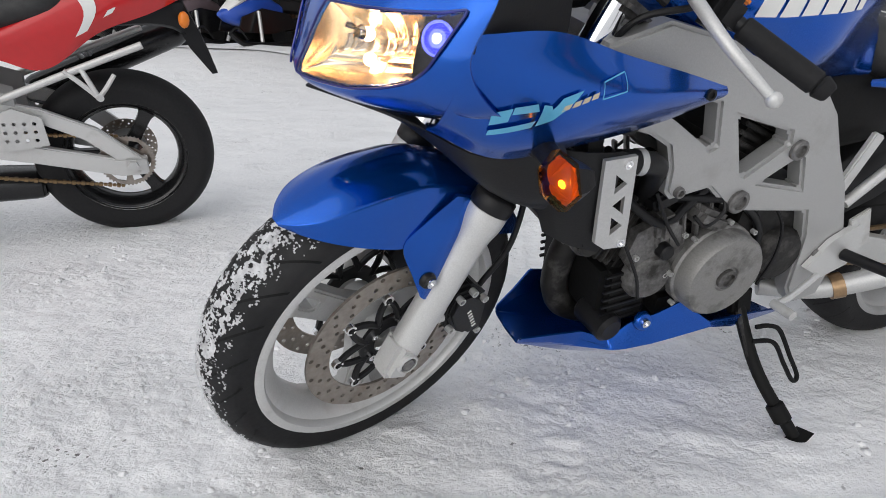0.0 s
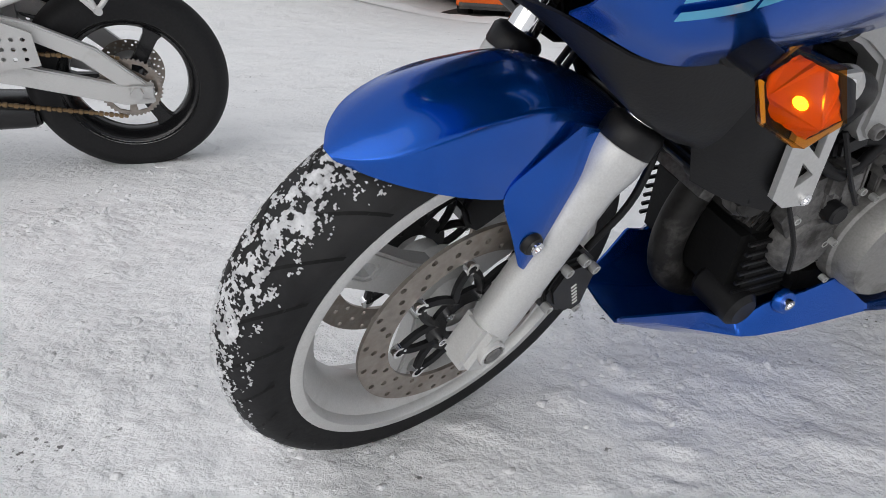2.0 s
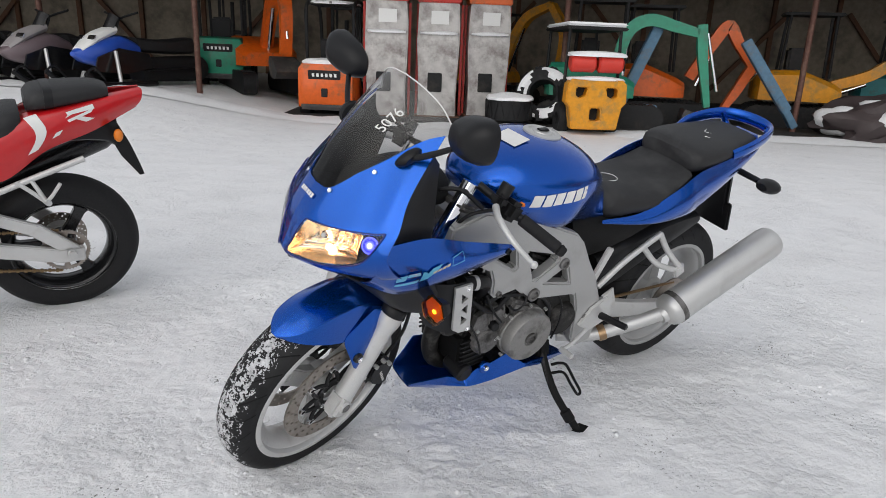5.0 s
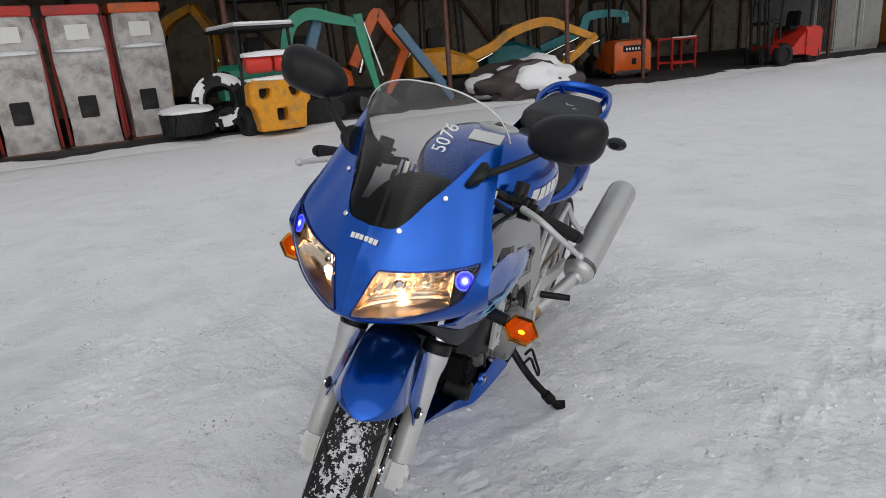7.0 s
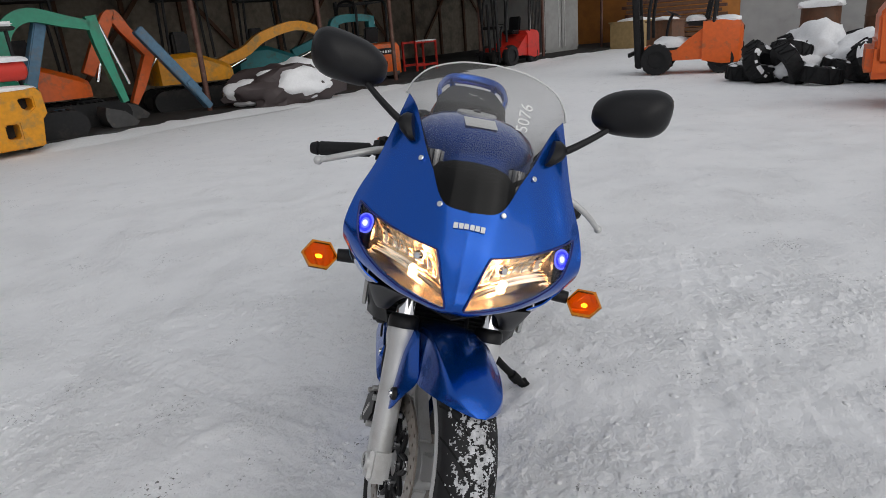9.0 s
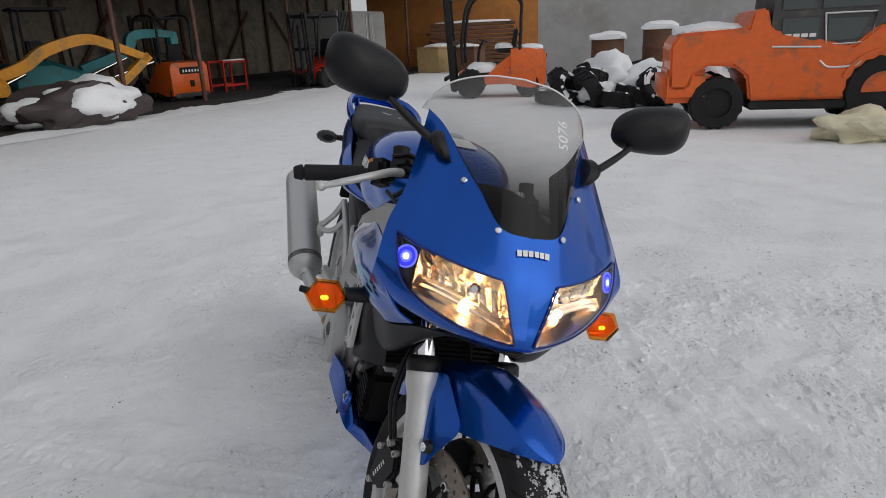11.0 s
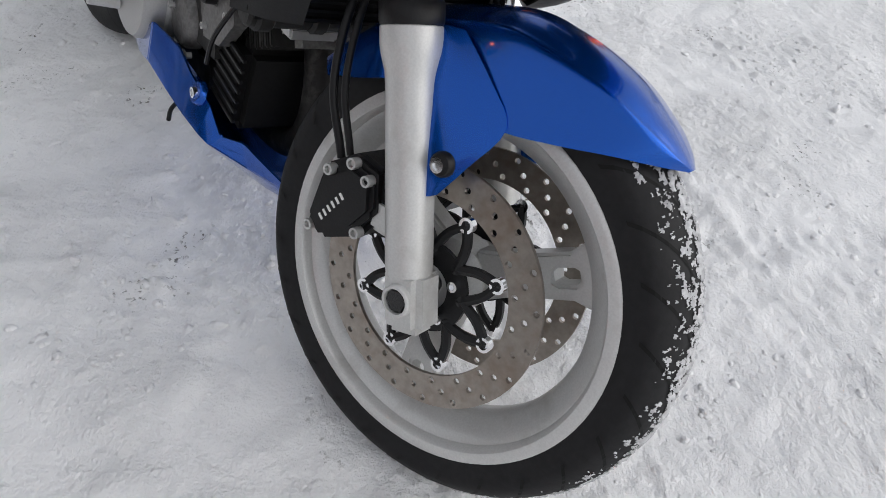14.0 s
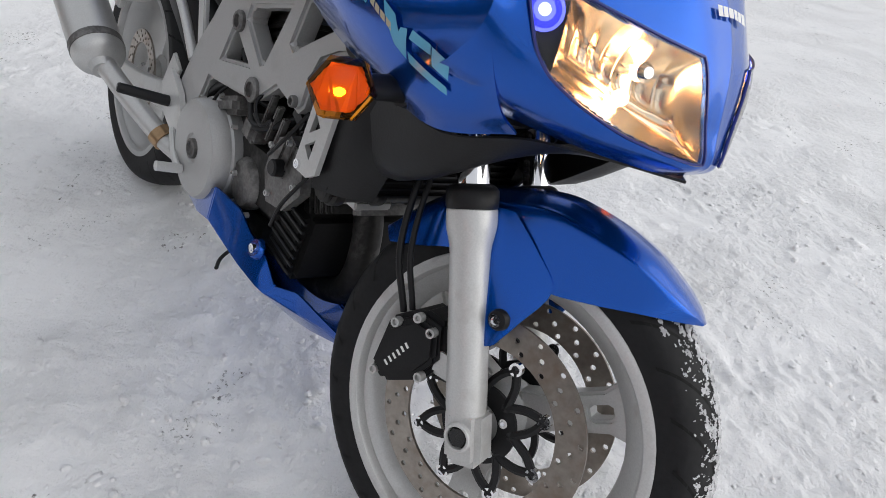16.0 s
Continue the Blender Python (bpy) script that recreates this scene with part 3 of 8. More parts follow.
def carrier_mesh(r_bolt, y, m, arms=8):
    """The black spider that carries a floating disc: a hub ring with forked, curved arms."""
    hub = lathe(mb(), [(0.030, -0.003), (0.057, -0.003), (0.057, 0.003), (0.030, 0.003)], (0, y, 0), (0, y + 1, 0), 40, closed=True)
    part("disc_carrier", moved(hub, m), BLACK, front_wheel)
    for k in range(arms):
        a = 2 * math.pi * k / arms
        for da in (-0.36, 0.36):
            pts = [(0.046 * math.cos(a + da * 1.25), y, 0.046 * math.sin(a + da * 1.25)), (0.076 * math.cos(a + da * 0.52), y, 0.076 * math.sin(a + da * 0.52)), (r_bolt * math.cos(a), y, r_bolt * math.sin(a))]
            part("carrier_arm", moved(tube(mb(), pts, 0.0062, 6, 8), m), BLACK, front_wheel)


def small_rods(points, axis, r, h, m, seg=14):
    bm = mb()
    for p in points:
        q = Vector(p) + Vector(axis) * h
        lathe(bm, [(r, 0), (r, h), (r * 0.62, h), (r * 0.62, h * 0.55)], p, q, seg)
    return moved(bm, m)


def bolts(name, points, axis, r, h, m, material, parent):
    for p in points:
        part(name, small_rods([p], axis, r, h, m), material, parent)


def wheel(name, radius, half_w, rim_r, rim_w, m, spin, label, front=True):
    alloy = SILVER if front else FRAME_SILVER
    rim = part(name, rim_mesh(rim_r, rim_w, m), alloy, bike, label)
    part("tyre", tyre_mesh(radius, half_w, rim_r + 0.012, m), RUBBER, rim, "black road tyre")
    tagged(part("tread_pattern", tread_grooves(radius, half_w, rim_r + 0.012, m, 26), BLACK_MATT, rim), kind="stuff")
    for k in range(3):
        part("spoke", spoke_mesh(rim_r, m @ Matrix.Rotation(radians(spin + 120 * k), 4, "Y")), alloy, rim)
    bm = mb()
    lathe(bm, [(0.012, -0.052), (0.034, -0.052), (0.036, -0.03), (0.050, -0.020), (0.050, 0.020), (0.036, 0.03), (0.034, 0.052), (0.012, 0.052)], (0, 0, 0), (0, 1, 0), 36, closed=True)
    part("hub", moved(bm, m), alloy, rim)
    return rim


front_wheel = wheel("front_wheel", 0.297, 0.061, 0.220, 0.046, WHEEL_F, 205, "silver three-spoke wheel with snow on its tyre")
for sg in (1, -1):
    part("brake_disc", disc_mesh(0.155, 0.113, 0, WHEEL_F @ Matrix.Translation((0, sg * 0.066, 0)) @ Matrix.Rotation(radians(9), 4, "Y")), STEEL, front_wheel, "drilled steel disc with light rust")
    carrier_mesh(0.099, sg * 0.066, WHEEL_F @ Matrix.Rotation(radians(9), 4, "Y"))
    pts = [(0.099 * math.cos(2 * math.pi * k / 8), sg * 0.062, 0.099 * math.sin(2 * math.pi * k / 8)) for k in range(8)]
    bolts("disc_bobbin", pts, (0, sg, 0), 0.0095, 0.009, WHEEL_F @ Matrix.Rotation(radians(9), 4, "Y"), CHROME, front_wheel)
    pts = [(0.042 * math.cos(2 * math.pi * (k + 0.5) / 5), sg * 0.066, 0.042 * math.sin(2 * math.pi * (k + 0.5) / 5)) for k in range(5)]
    bolts("disc_bolt", pts, (0, sg, 0), 0.0065, 0.010, WHEEL_F, CHROME, front_wheel)


def tyre_snow(radius, half_w, rim_r, m, a0, a1, seed):
    """Packed snow that clings to the crown of the tread, broken into flakes."""
    bm = mb()
    na, ny = 760, 64
    g = {}
    for i in range(na + 1):
        for j in range(ny + 1):
            s = (-0.62 + 1.24 * j / ny) * math.pi * 0.5
            a = a0 + (a1 - a0) * i / na
            q = Vector((a * 6.0, s * 2.2, seed))
            h = 0.55 * noise.noise(q * 1.9) + 0.5 * noise.noise(q * 5.2) + 0.55 * noise.noise(q * 13.0) + 0.5 * noise.noise(q * 29.0) - 0.5 * abs(s) ** 1.3 + 0.10
            edge = min(1.0, i / 14, (na - i) / 14)
            h = h - (1 - edge) * 1.2
            r = rim_r + (radius - rim_r) * math.cos(s) ** 0.62
            y = half_w * math.copysign(abs(math.sin(s)) ** 0.9, s)
            lift = 0.0008 + 0.005 * max(0.0, min(0.6, h))
            g[i, j] = (Vector(((r + lift) * math.cos(a), y, (r + lift) * math.sin(a))), h)
    vs = {}
    for i in range(na):
        for j in range(ny):
            c = [(i, j), (i + 1, j), (i + 1, j + 1), (i, j + 1)]
            if sum(g[k][1] for k in c) / 4 > 0.0:
                for k in c:
                    if k not in vs:
                        vs[k] = bm.verts.new(g[k][0])
                bm.faces.new([vs[k] for k in c])
    return moved(bm, m)


tagged(part("snow_crust", tyre_snow(0.297, 0.061, 0.232, WHEEL_F, radians(-85), radians(80), 4.2), surface("tyre_snow", (0.62, 0.625, 0.64), 0.8, grain=0.5, scale=90, bump=0.6, dirt=(0.34, 0.34, 0.35), dirt_amount=0.45, dirt_scale=30), front_wheel, "crusted greyish snow on the tread", smooth=60), kind="stuff")

# fork
for sg in (1, -1):
    y = sg * 0.103
    bm = mb()
    lathe(bm, [(0.020, -0.036), (0.0235, -0.030), (0.0245, 0.0), (0.0275, 0.035), (0.0275, 0.236), (0.0285, 0.248), (0.0325, 0.266), (0.0335, 0.274), (0.0335, 0.292), (0.030, 0.296)], (0.0, y, 0), (0, y, 1), 28)
    box(bm, (0.054, 0.050, 0.078), (0.004, y, -0.004), (0, 0, 0), 0.010)
    box(bm, (0.045, 0.03, 0.045), (-0.03, sg * 0.098, 0.085), (0, 20, 0), 0.008)
    leg = part("fork_leg", moved(bm, FORK), SILVER, bike, "silver fork lower leg")
    bm = mb()
    lathe(bm, [(0.0195, 0), (0.0195, 0.007), (0.0175, 0.009), (0.0150, 0.009), (0.0145, 0.004)], (0.004, y + sg * 0.0235, 0), (0.004, y + sg * 1.02, 0), 28, closed=True)
    part("axle_collar", moved(bm, FORK), SILVER, leg)
    bm = mb()
    rod(bm, (0.004, y + sg * 0.019, 0), (0.004, y + sg * (0.0335 if sg > 0 else 0.0300), 0), 0.0146 if sg < 0 else 0.012, seg=6 if sg < 0 else 20, bevel=0.0015)
    # right end: a black hex stands in for the shade of its hollow socket
    part("axle_end", moved(bm, FORK), CAST if sg > 0 else GLOSS_BLACK, leg)
    bm = mb()
    lathe(bm, [(0.033, 0.293), (0.0345, 0.297), (0.0345, 0.316), (0.030, 0.322), (0.023, 0.325)], (0, y, 0), (0, y, 1), 28)
    part("fork_seal", moved(bm, FORK), BLACK, bike)
    part("fork_tube", moved(rod(mb(), (0, y, 0.30), (0, y, 0.70), 0.0215, seg=28), FORK), CHROME, bike, "chromed fork tube")
    bm = mb()
    box(bm, (0.055, 0.05, 0.045), (0, y, 0.43), (0, 0, 0), 0.012)
    part("fork_clamp", moved(bm, FORK), BLACK, bike)
bm = mb()
box(bm, (0.06, 0.17, 0.04), (-0.025, 0, 0.43), (0, 0, 0), 0.01)
part("lower_triple_clamp", moved(bm, FORK), BLACK, bike)
bm = mb()
box(bm, (0.08, 0.27, 0.022), (-0.02, 0, 0.635), (0, 0, 0), 0.008)
part("upper_triple_clamp", moved(bm, FORK), CAST, bike)


# front fender: a pointed hood over the wheel, with side blades to the fork legs
def fender_fn():
    rows = []
    for deg, half, r, edge in ((-33, 0.066, 0.318, 0.285), (-21, 0.077, 0.321, 0.255), (-8, 0.081, 0.325, 0.24), (14, 0.082, 0.327, 0.224), (27, 0.083, 0.327, 0.216), (40, 0.080, 0.326, 0.239), (50, 0.068, 0.323, 0.274), (56, 0.042, 0.321, 0.299), (59.5, 0.010, 0.318, 0.315)):
        a = radians(deg)
        row = []
        drop = r - edge
        for w, d in ((0.0, 0.0), (0.36, 0.045), (0.66, 0.17), (0.78, 0.26), (0.90, 0.62), (1.0, 1.0)):
            rr = r - drop * d
            row.append((rr * math.sin(a), half * w, rr * math.cos(a)))
        rows.append(row)
    return surf_fn(rows)


ff = fender_fn()
bm = mb()
sheet(bm, ff, np.linspace(0, 5, 31), np.linspace(0, 8, 65), mirror=True, thick=0.003)
fender = part("front_fender", moved(bm, FORK), BLUE, bike, "glossy blue front fender")
for sg in (1, -1):
    blade = surf_fn([[(0.050, 0.078, 0.290), (0.020, 0.086, 0.297), (-0.014, 0.088, 0.300)],
                     [(0.086, 0.081, 0.238), (0.044, 0.096, 0.245), (0.004, 0.098, 0.248)],
                     [(0.106, 0.083, 0.194), (0.056, 0.103, 0.192), (0.012, 0.105, 0.192)],
                     [(0.070, 0.099, 0.152), (0.046, 0.109, 0.150), (0.012, 0.108, 0.150)],
                     [(0.040, 0.108, 0.122), (0.030, 0.110, 0.119), (0.012, 0.108, 0.117)]])
    g = (lambda f, s: (lambda u, v: f(u, v) * np.array((1, s, 1))))(blade, sg)
    part("fender_blade", moved(sheet(mb(), g, np.linspace(0, 2, 9), np.linspace(0, 4, 17), thick=0.003), FORK), BLUE, fender)
    part("bolt_recess", moved(rod(mb(), (0.046, sg * 0.104, 0.155), (0.046, sg * 0.1145, 0.155), 0.0145, 0.0135, 24, 0.002), FORK), BLACK, fender)
    part("fender_bolt", small_rods([(0.045, sg * 0.113, 0.155)], (0, sg, 0), 0.0085, 0.006, FORK), CHROME, fender)

# brake calipers and hoses
for sg in (1, -1):
    bm = mb()
    body = [(-0.118, 0.140), (-0.062, 0.158), (-0.026, 0.140), (-0.030, 0.088), (-0.066, 0.058), (-0.132, 0.046), (-0.152, 0.068)]
    plate(bm, body, sg * 0.048, sg * 0.116)
    plate(bm, [(-0.093 + 0.84 * (x + 0.093), 0.096 + 0.80 * (z - 0.096)) for x, z in body], sg * 0.112, sg * 0.124)
    bmesh.ops.bevel(bm, geom=[e for e in bm.edges if e.is_manifold and e.calc_face_angle(0) > 0.7], offset=0.007, segments=2, affect="EDGES")
    cal = part("brake_caliper", moved(bm, FORK), BLACK, bike, "black brake caliper")
    bolts("caliper_bolt", [(-0.044, sg * 0.116, 0.128), (-0.062, sg * 0.116, 0.066), (-0.100, sg * 0.116, 0.136), (-0.140, sg * 0.112, 0.064), (-0.064, sg * 0.116, 0.146)], (0, sg, 0), 0.0068, 0.012, FORK, BRUSHED, cal)
    bm = mb()
    for k in range(6):
        box(bm, (0.0030, 0.0012, 0.0085), (-0.116 + 0.0068 * k, sg * 0.1245, 0.078 + 0.0056 * k), (0, -34, 0))
    part("caliper_mark", moved(bm, FORK), WHITE, cal)
    bm = mb()
    tube(bm, [(-0.108, sg * 0.095, 0.145), (-0.112, sg * 0.100, 0.24), (-0.085, sg * 0.075, 0.36), (-0.045, sg * 0.05, 0.44)], 0.0052)
    hose = part("brake_hose", moved(bm, FORK), BLACK, bike)
    if sg < 0:
        bm = mb()
        tube(bm, [(-0.092, sg * 0.097, 0.150), (-0.092, sg * 0.102, 0.24), (-0.068, sg * 0.075, 0.36), (-0.030, sg * 0.05, 0.44)], 0.0045)
        part("sensor_lead", moved(bm, FORK), BLACK, bike)

# ---- fairing ----
NOSE = surf_fn([
    [(1.487, 0, 0.893), (1.474, 0.056, 0.903), (1.408, 0.092, 0.962), (1.352, 0.118, 1.005), (1.302, 0.142, 1.043), (1.262, 0.163, 1.062)],
    [(1.515, 0, 0.852), (1.508, 0.055, 0.848), (1.460, 0.122, 0.868), (1.412, 0.160, 0.897), (1.382, 0.183, 0.918), (1.350, 0.198, 0.936)],
    [(1.534, 0, 0.812), (1.526, 0.052, 0.815), (1.490, 0.128, 0.822), (1.444, 0.182, 0.834), (1.414, 0.209, 0.850), (1.384, 0.227, 0.866)],
    [(1.548, 0, 0.762), (1.540, 0.045, 0.762), (1.502, 0.126, 0.766), (1.454, 0.187, 0.775), (1.430, 0.217, 0.788), (1.412, 0.240, 0.806)],
    [(1.556, 0, 0.724), (1.546, 0.036, 0.720), (1.496, 0.116, 0.722), (1.438, 0.178, 0.730), (1.402, 0.213, 0.738), (1.372, 0.236, 0.750)],
    [(1.530, 0, 0.702), (1.516, 0.032, 0.699), (1.464, 0.100, 0.701), (1.400, 0.155, 0.706), (1.346, 0.195, 0.712), (1.300, 0.215, 0.716)]])


def lamp_top(u):
    return float(np.interp(u, (0.55, 0.95, 2.0, 4.15), (3.75, 1.72, 1.72, 1.95)))


def lamp_bottom(u):
    return float(np.interp(u, (0.55, 0.9, 1.3, 1.8, 2.4, 2.9, 3.4, 3.8, 4.15), (3.86, 3.86, 3.80, 3.66, 3.40, 3.14, 2.80, 2.44, 2.0)))


bm = mb()
sheet(bm, NOSE, np.linspace(0, 5, 101), np.linspace(0, 5, 121), keep=lambda u, v: not (0.6 < u < 4.08 and lamp_top(u) + 0.045 < v < lamp_bottom(u) - 0.045), mirror=True, thick=0.003)
nose = part("nose_cowl", bm, BLUE, bike, "glossy blue upper fairing", smooth=50)


def lamp_patch(f, u0, u1, nu, nv, shift, mirror, bulge=0.0, flutes=0):
    bm = mb()
    for sg in ((1, -1) if mirror is None else (mirror,)):
        g = {}
        for i in range(nu + 1):
            u = u0 + (u1 - u0) * i / nu
            t0, t1 = lamp_top(u), lamp_bottom(u)
            for j in range(nv + 1):
                v = t0 + (t1 - t0) * j / nv
                k = math.sin(math.pi * i / nu) * math.sin(math.pi * j / nv)
                deep = shift + bulge * max(0.0, k) ** 0.6
                if flutes:
                    # upright flutes above, broad steps along the foot
                    b, low = j / nv, smooth01((j / nv - 0.58) / 0.06)
                    deep -= 0.0050 * max(0.0, k) ** 0.4 * (1 - low) * abs(math.sin(flutes * math.pi * i / nu)) * (0.55 if 0.26 < b < 0.32 else 1.0)
                    deep += low * max(0.0, k) ** 0.5 * (0.010 - 0.008 * ((b * 7) % 1.0))
                p = f(u, v) + deep * out_of(f, u, v)
                g[i, j] = bm.verts.new((p[0], sg * p[1], p[2]))
        for i in range(nu):
            for j in range(nv):
                bm.faces.new((g[i, j], g[i + 1, j], g[i + 1, j + 1], g[i, j + 1]))
    return bm


def out_of(f, u, v):
    n = normal_of(f, u, v)
    return n if n[0] > 0 else -n


for sg in (1, -1):
    lamp = part("headlight", lamp_patch(NOSE, 0.56, 4.13, 90, 24, 0.003, sg), LENS, bike, "lit clear headlight with warm bulbs")
    part("reflector", lamp_patch(NOSE, 0.6, 2.95, 96, 32, -0.004, sg, -0.058, 8), REFLECTOR, lamp, smooth=70)
    part("lamp_housing", lamp_patch(NOSE, 2.9, 4.1, 16, 12, -0.004, sg, -0.012), BLACK, lamp, "dark grey side lamp housing")
    for u, v, r in ((1.55, 2.35, 0.0095), (1.75, 3.02, 0.009), (0.98, 3.45, 0.008)):
        p, n = NOSE(u, v), out_of(NOSE, u, v)
        q = p - 0.040 * n
        part("bulb", ball(mb(), (q[0], sg * q[1], q[2]), (r, r, r), 2), BULB, lamp)
        if v < 3:
            c0, c1 = p - 0.030 * n, p - 0.022 * n
            part("bulb_cap", rod(mb(), (c0[0], sg * c0[1], c0[2]), (c1[0], sg * c1[1], c1[2]), 0.0105, 0.008, 16, 0.002), CHROME, lamp)
    # dark seal round the lens
    us = np.linspace(0.56, 4.13, 90)
    ring = [(u, lamp_top(u)) for u in us] + [(u, lamp_bottom(u)) for u in us[::-1]]
    rim_pts = []
    for u, v in ring + ring[:1]:
        p = NOSE(u, v) + 0.003 * out_of(NOSE, u, v)
        rim_pts.append((p[0], sg * p[1], p[2]))
    part("lens_seal", tube(mb(), rim_pts, 0.0018, 6, smooth=False), BLUE_DARK, lamp)
    p, n = NOSE(3.36, 2.28), out_of(NOSE, 3.36, 2.28)
    c, d = Vector((p[0], sg * p[1], p[2])), Vector((n[0], sg * n[1], n[2]))
    for r, w2, mat in ((0.0085, 0.0025, LED_PALE), (0.0135, 0.003, LED_BLUE), (0.0185, 0.0014, LED_PALE)):
        part("led_ring", lathe(mb(), [(r - w2, 0), (r + w2, 0), (r + w2, 0.003), (r - w2, 0.003)], c - d * 0.006, c + d, 32, closed=True), mat, lamp, "glowing blue ring light")
    part("led_core", rod(mb(), c - d * 0.006, c - d * 0.002, 0.006, seg=16), LED_CORE, lamp)

# windscreen
SCREEN_F = surf_fn([
    [(1.486, 0, 0.889), (1.473, 0.056, 0.898), (1.410, 0.094, 0.956), (1.354, 0.120, 0.999), (1.304, 0.144, 1.037)],
    [(1.432, 0, 0.990), (1.424, 0.054, 0.990), (1.378, 0.098, 1.010), (1.330, 0.126, 1.030), (1.286, 0.150, 1.052)],
    [(1.365, 0, 1.075), (1.358, 0.061, 1.068), (1.325, 0.116, 1.063), (1.292, 0.145, 1.062), (1.266, 0.162, 1.058)],
    [(1.287, 0, 1.150), (1.282, 0.068, 1.143), (1.266, 0.126, 1.121), (1.252, 0.158, 1.090), (1.244, 0.172, 1.060)]])
screen = part("windscreen", sheet(mb(), SCREEN_F, np.linspace(0, 4, 29), np.linspace(0, 3, 25), mirror=True), SCREEN, bike, "clear windscreen with white marker writing")
bm = mb()
for sg in (1, -1):
    tube(bm, [tuple(np.array(SCREEN_F(u, 3)) * (1, sg, 1)) for u in np.linspace(0, 4, 14)], 0.0018, 6)
part("screen_edge", bm, WHITE, screen)
for sg in (1, -1):
    for u, v in ((1.05, 0.06), (2.35, 0.10), (0.0, 0.0)):
        if u == 0:
            continue
        p, n = NOSE(u + 0.02, v + 0.10), out_of(NOSE, u, v + 0.1)
        part("screen_screw", rod(mb(), (p[0], sg * p[1], p[2]), (p[0] + 0.006 * n[0], sg * (p[1] + 0.006 * n[1]), p[2] + 0.006 * n[2]), 0.0058, seg=14, bevel=0.0015), CHROME, screen)


def side_f(f, sg):
    return lambda u, v: f(u, v) * np.array((1, sg, 1))


# the chalked number, written up the left half of the screen and read from outside
def on_screen(p):
    u, v = 1.38 - 0.62 * p.y, 1.62 + 0.33 * p.x
    return Vector(SCREEN_F(u, v) + (0.0015 + p.z) * out_of(SCREEN_F, u, v))


letters("marker_number", "5076", 1.0, Matrix.Identity(4), WHITE, screen, depth=0.0004, shear=0.1, wrap=on_screen)

# side cowls with their decals, air inlets and the black panels behind them
SIDE = surf_fn([
    [(1.402, 0.233, 0.836), (1.300, 0.230, 0.840), (1.192, 0.222, 0.812), (1.090, 0.214, 0.788), (0.990, 0.203, 0.762)],
    [(1.416, 0.228, 0.778), (1.296, 0.244, 0.770), (1.180, 0.245, 0.764), (1.080, 0.228, 0.760), (0.986, 0.205, 0.754)],
    [(1.418, 0.190, 0.718), (1.322, 0.224, 0.704), (1.210, 0.228, 0.712), (1.088, 0.216, 0.730), (0.988, 0.203, 0.747)],
    [(1.420, 0.155, 0.694), (1.332, 0.188, 0.664), (1.226, 0.194, 0.676), (1.096, 0.198, 0.706), (0.996, 0.198, 0.740)]])
for sg in (1, -1):
    f = side_f(SIDE, sg)
    cowl = part("side_cowl", sheet(mb(), f, np.linspace(0, 4, 33), np.linspace(0, 3, 19), thick=0.003), BLUE, bike, "glossy blue side fairing with pale blue decal")
    # decal: slanted pale blue stripes, a row of small gold blocks and an outlined block
    def patch(quad, nu=5, nv=3):
        rows = []
        for j in range(nv + 1):
            row = []
            for i in range(nu + 1):
                a, b = i / nu, j / nv
                u, v = [(quad[0][k] * (1 - a) + quad[1][k] * a) * (1 - b) + (quad[3][k] * (1 - a) + quad[2][k] * a) * b for k in (0, 1)]
                n = normal_of(SIDE, u, v)
                n = n if n[1] > 0 else -n
                p = SIDE(u, v) + 0.0042 * n
                row.append(bm.verts.new((p[0], sg * p[1], p[2])))
            rows.append(row)
        for p, q in zip(rows[:-1], rows[1:]):
            for i in range(nu):
                bm.faces.new((p[i], p[i + 1], q[i + 1], q[i]))
    for quad in (((0.56, 1.93), (0.95, 1.60), (0.94, 1.46), (0.54, 1.79)), ((0.50, 1.68), (0.66, 1.54), (0.62, 1.28), (0.44, 1.42)), ((0.65, 1.40), (0.90, 1.28), (0.84, 1.15), (0.63, 1.26)),
                 ((0.98, 1.57), (1.12, 1.43), (1.00, 1.17), (0.91, 1.16)), ((1.03, 1.24), (1.12, 1.43), (1.29, 0.86), (1.08, 1.02))):
        bm = mb()
        patch(quad)
        part("decal", bm, CYAN, cowl, smooth=0)
    for k in range(4):
        bm = mb()
        u, v = 1.14 + 0.088 * k, 1.19 - 0.075 * k
        patch(((u, v + 0.08), (u + 0.07, v + 0.02), (u + 0.07, v - 0.09), (u, v - 0.03)), 2, 2)
        part("decal_block", bm, GOLD, cowl, smooth=0)
    bm = mb()
    c4 = ((1.53, 1.00), (1.83, 0.82), (1.83, 0.42), (1.52, 0.68))
    for (ua, va), (ub, vb) in zip(c4, c4[1:] + c4[:1]):
        patch(((ua, va), (ub, vb), (ub + 0.010, vb + 0.022), (ua + 0.010, va + 0.022)), 4, 1)
    part("decal_outline", bm, CYAN, cowl, smooth=0)
    part("cowl_bolt", small_rods([(1.030, sg * 0.215, 0.756)], (0, sg, 0), 0.008, 0.006, Matrix.Identity(4)), BLACK, cowl)
    # black inner panel between the nose and the side cowl
    inner = surf_fn([[(1.268, 0.156, 1.052), (1.352, 0.192, 0.934), (1.386, 0.222, 0.864), (1.410, 0.232, 0.815)],
                     [(1.268, 0.138, 1.010), (1.305, 0.170, 0.914), (1.325, 0.194, 0.852), (1.340, 0.202, 0.812)],
                     [(1.235, 0.122, 0.972), (1.242, 0.145, 0.885), (1.248, 0.164, 0.832), (1.258, 0.172, 0.795)]])
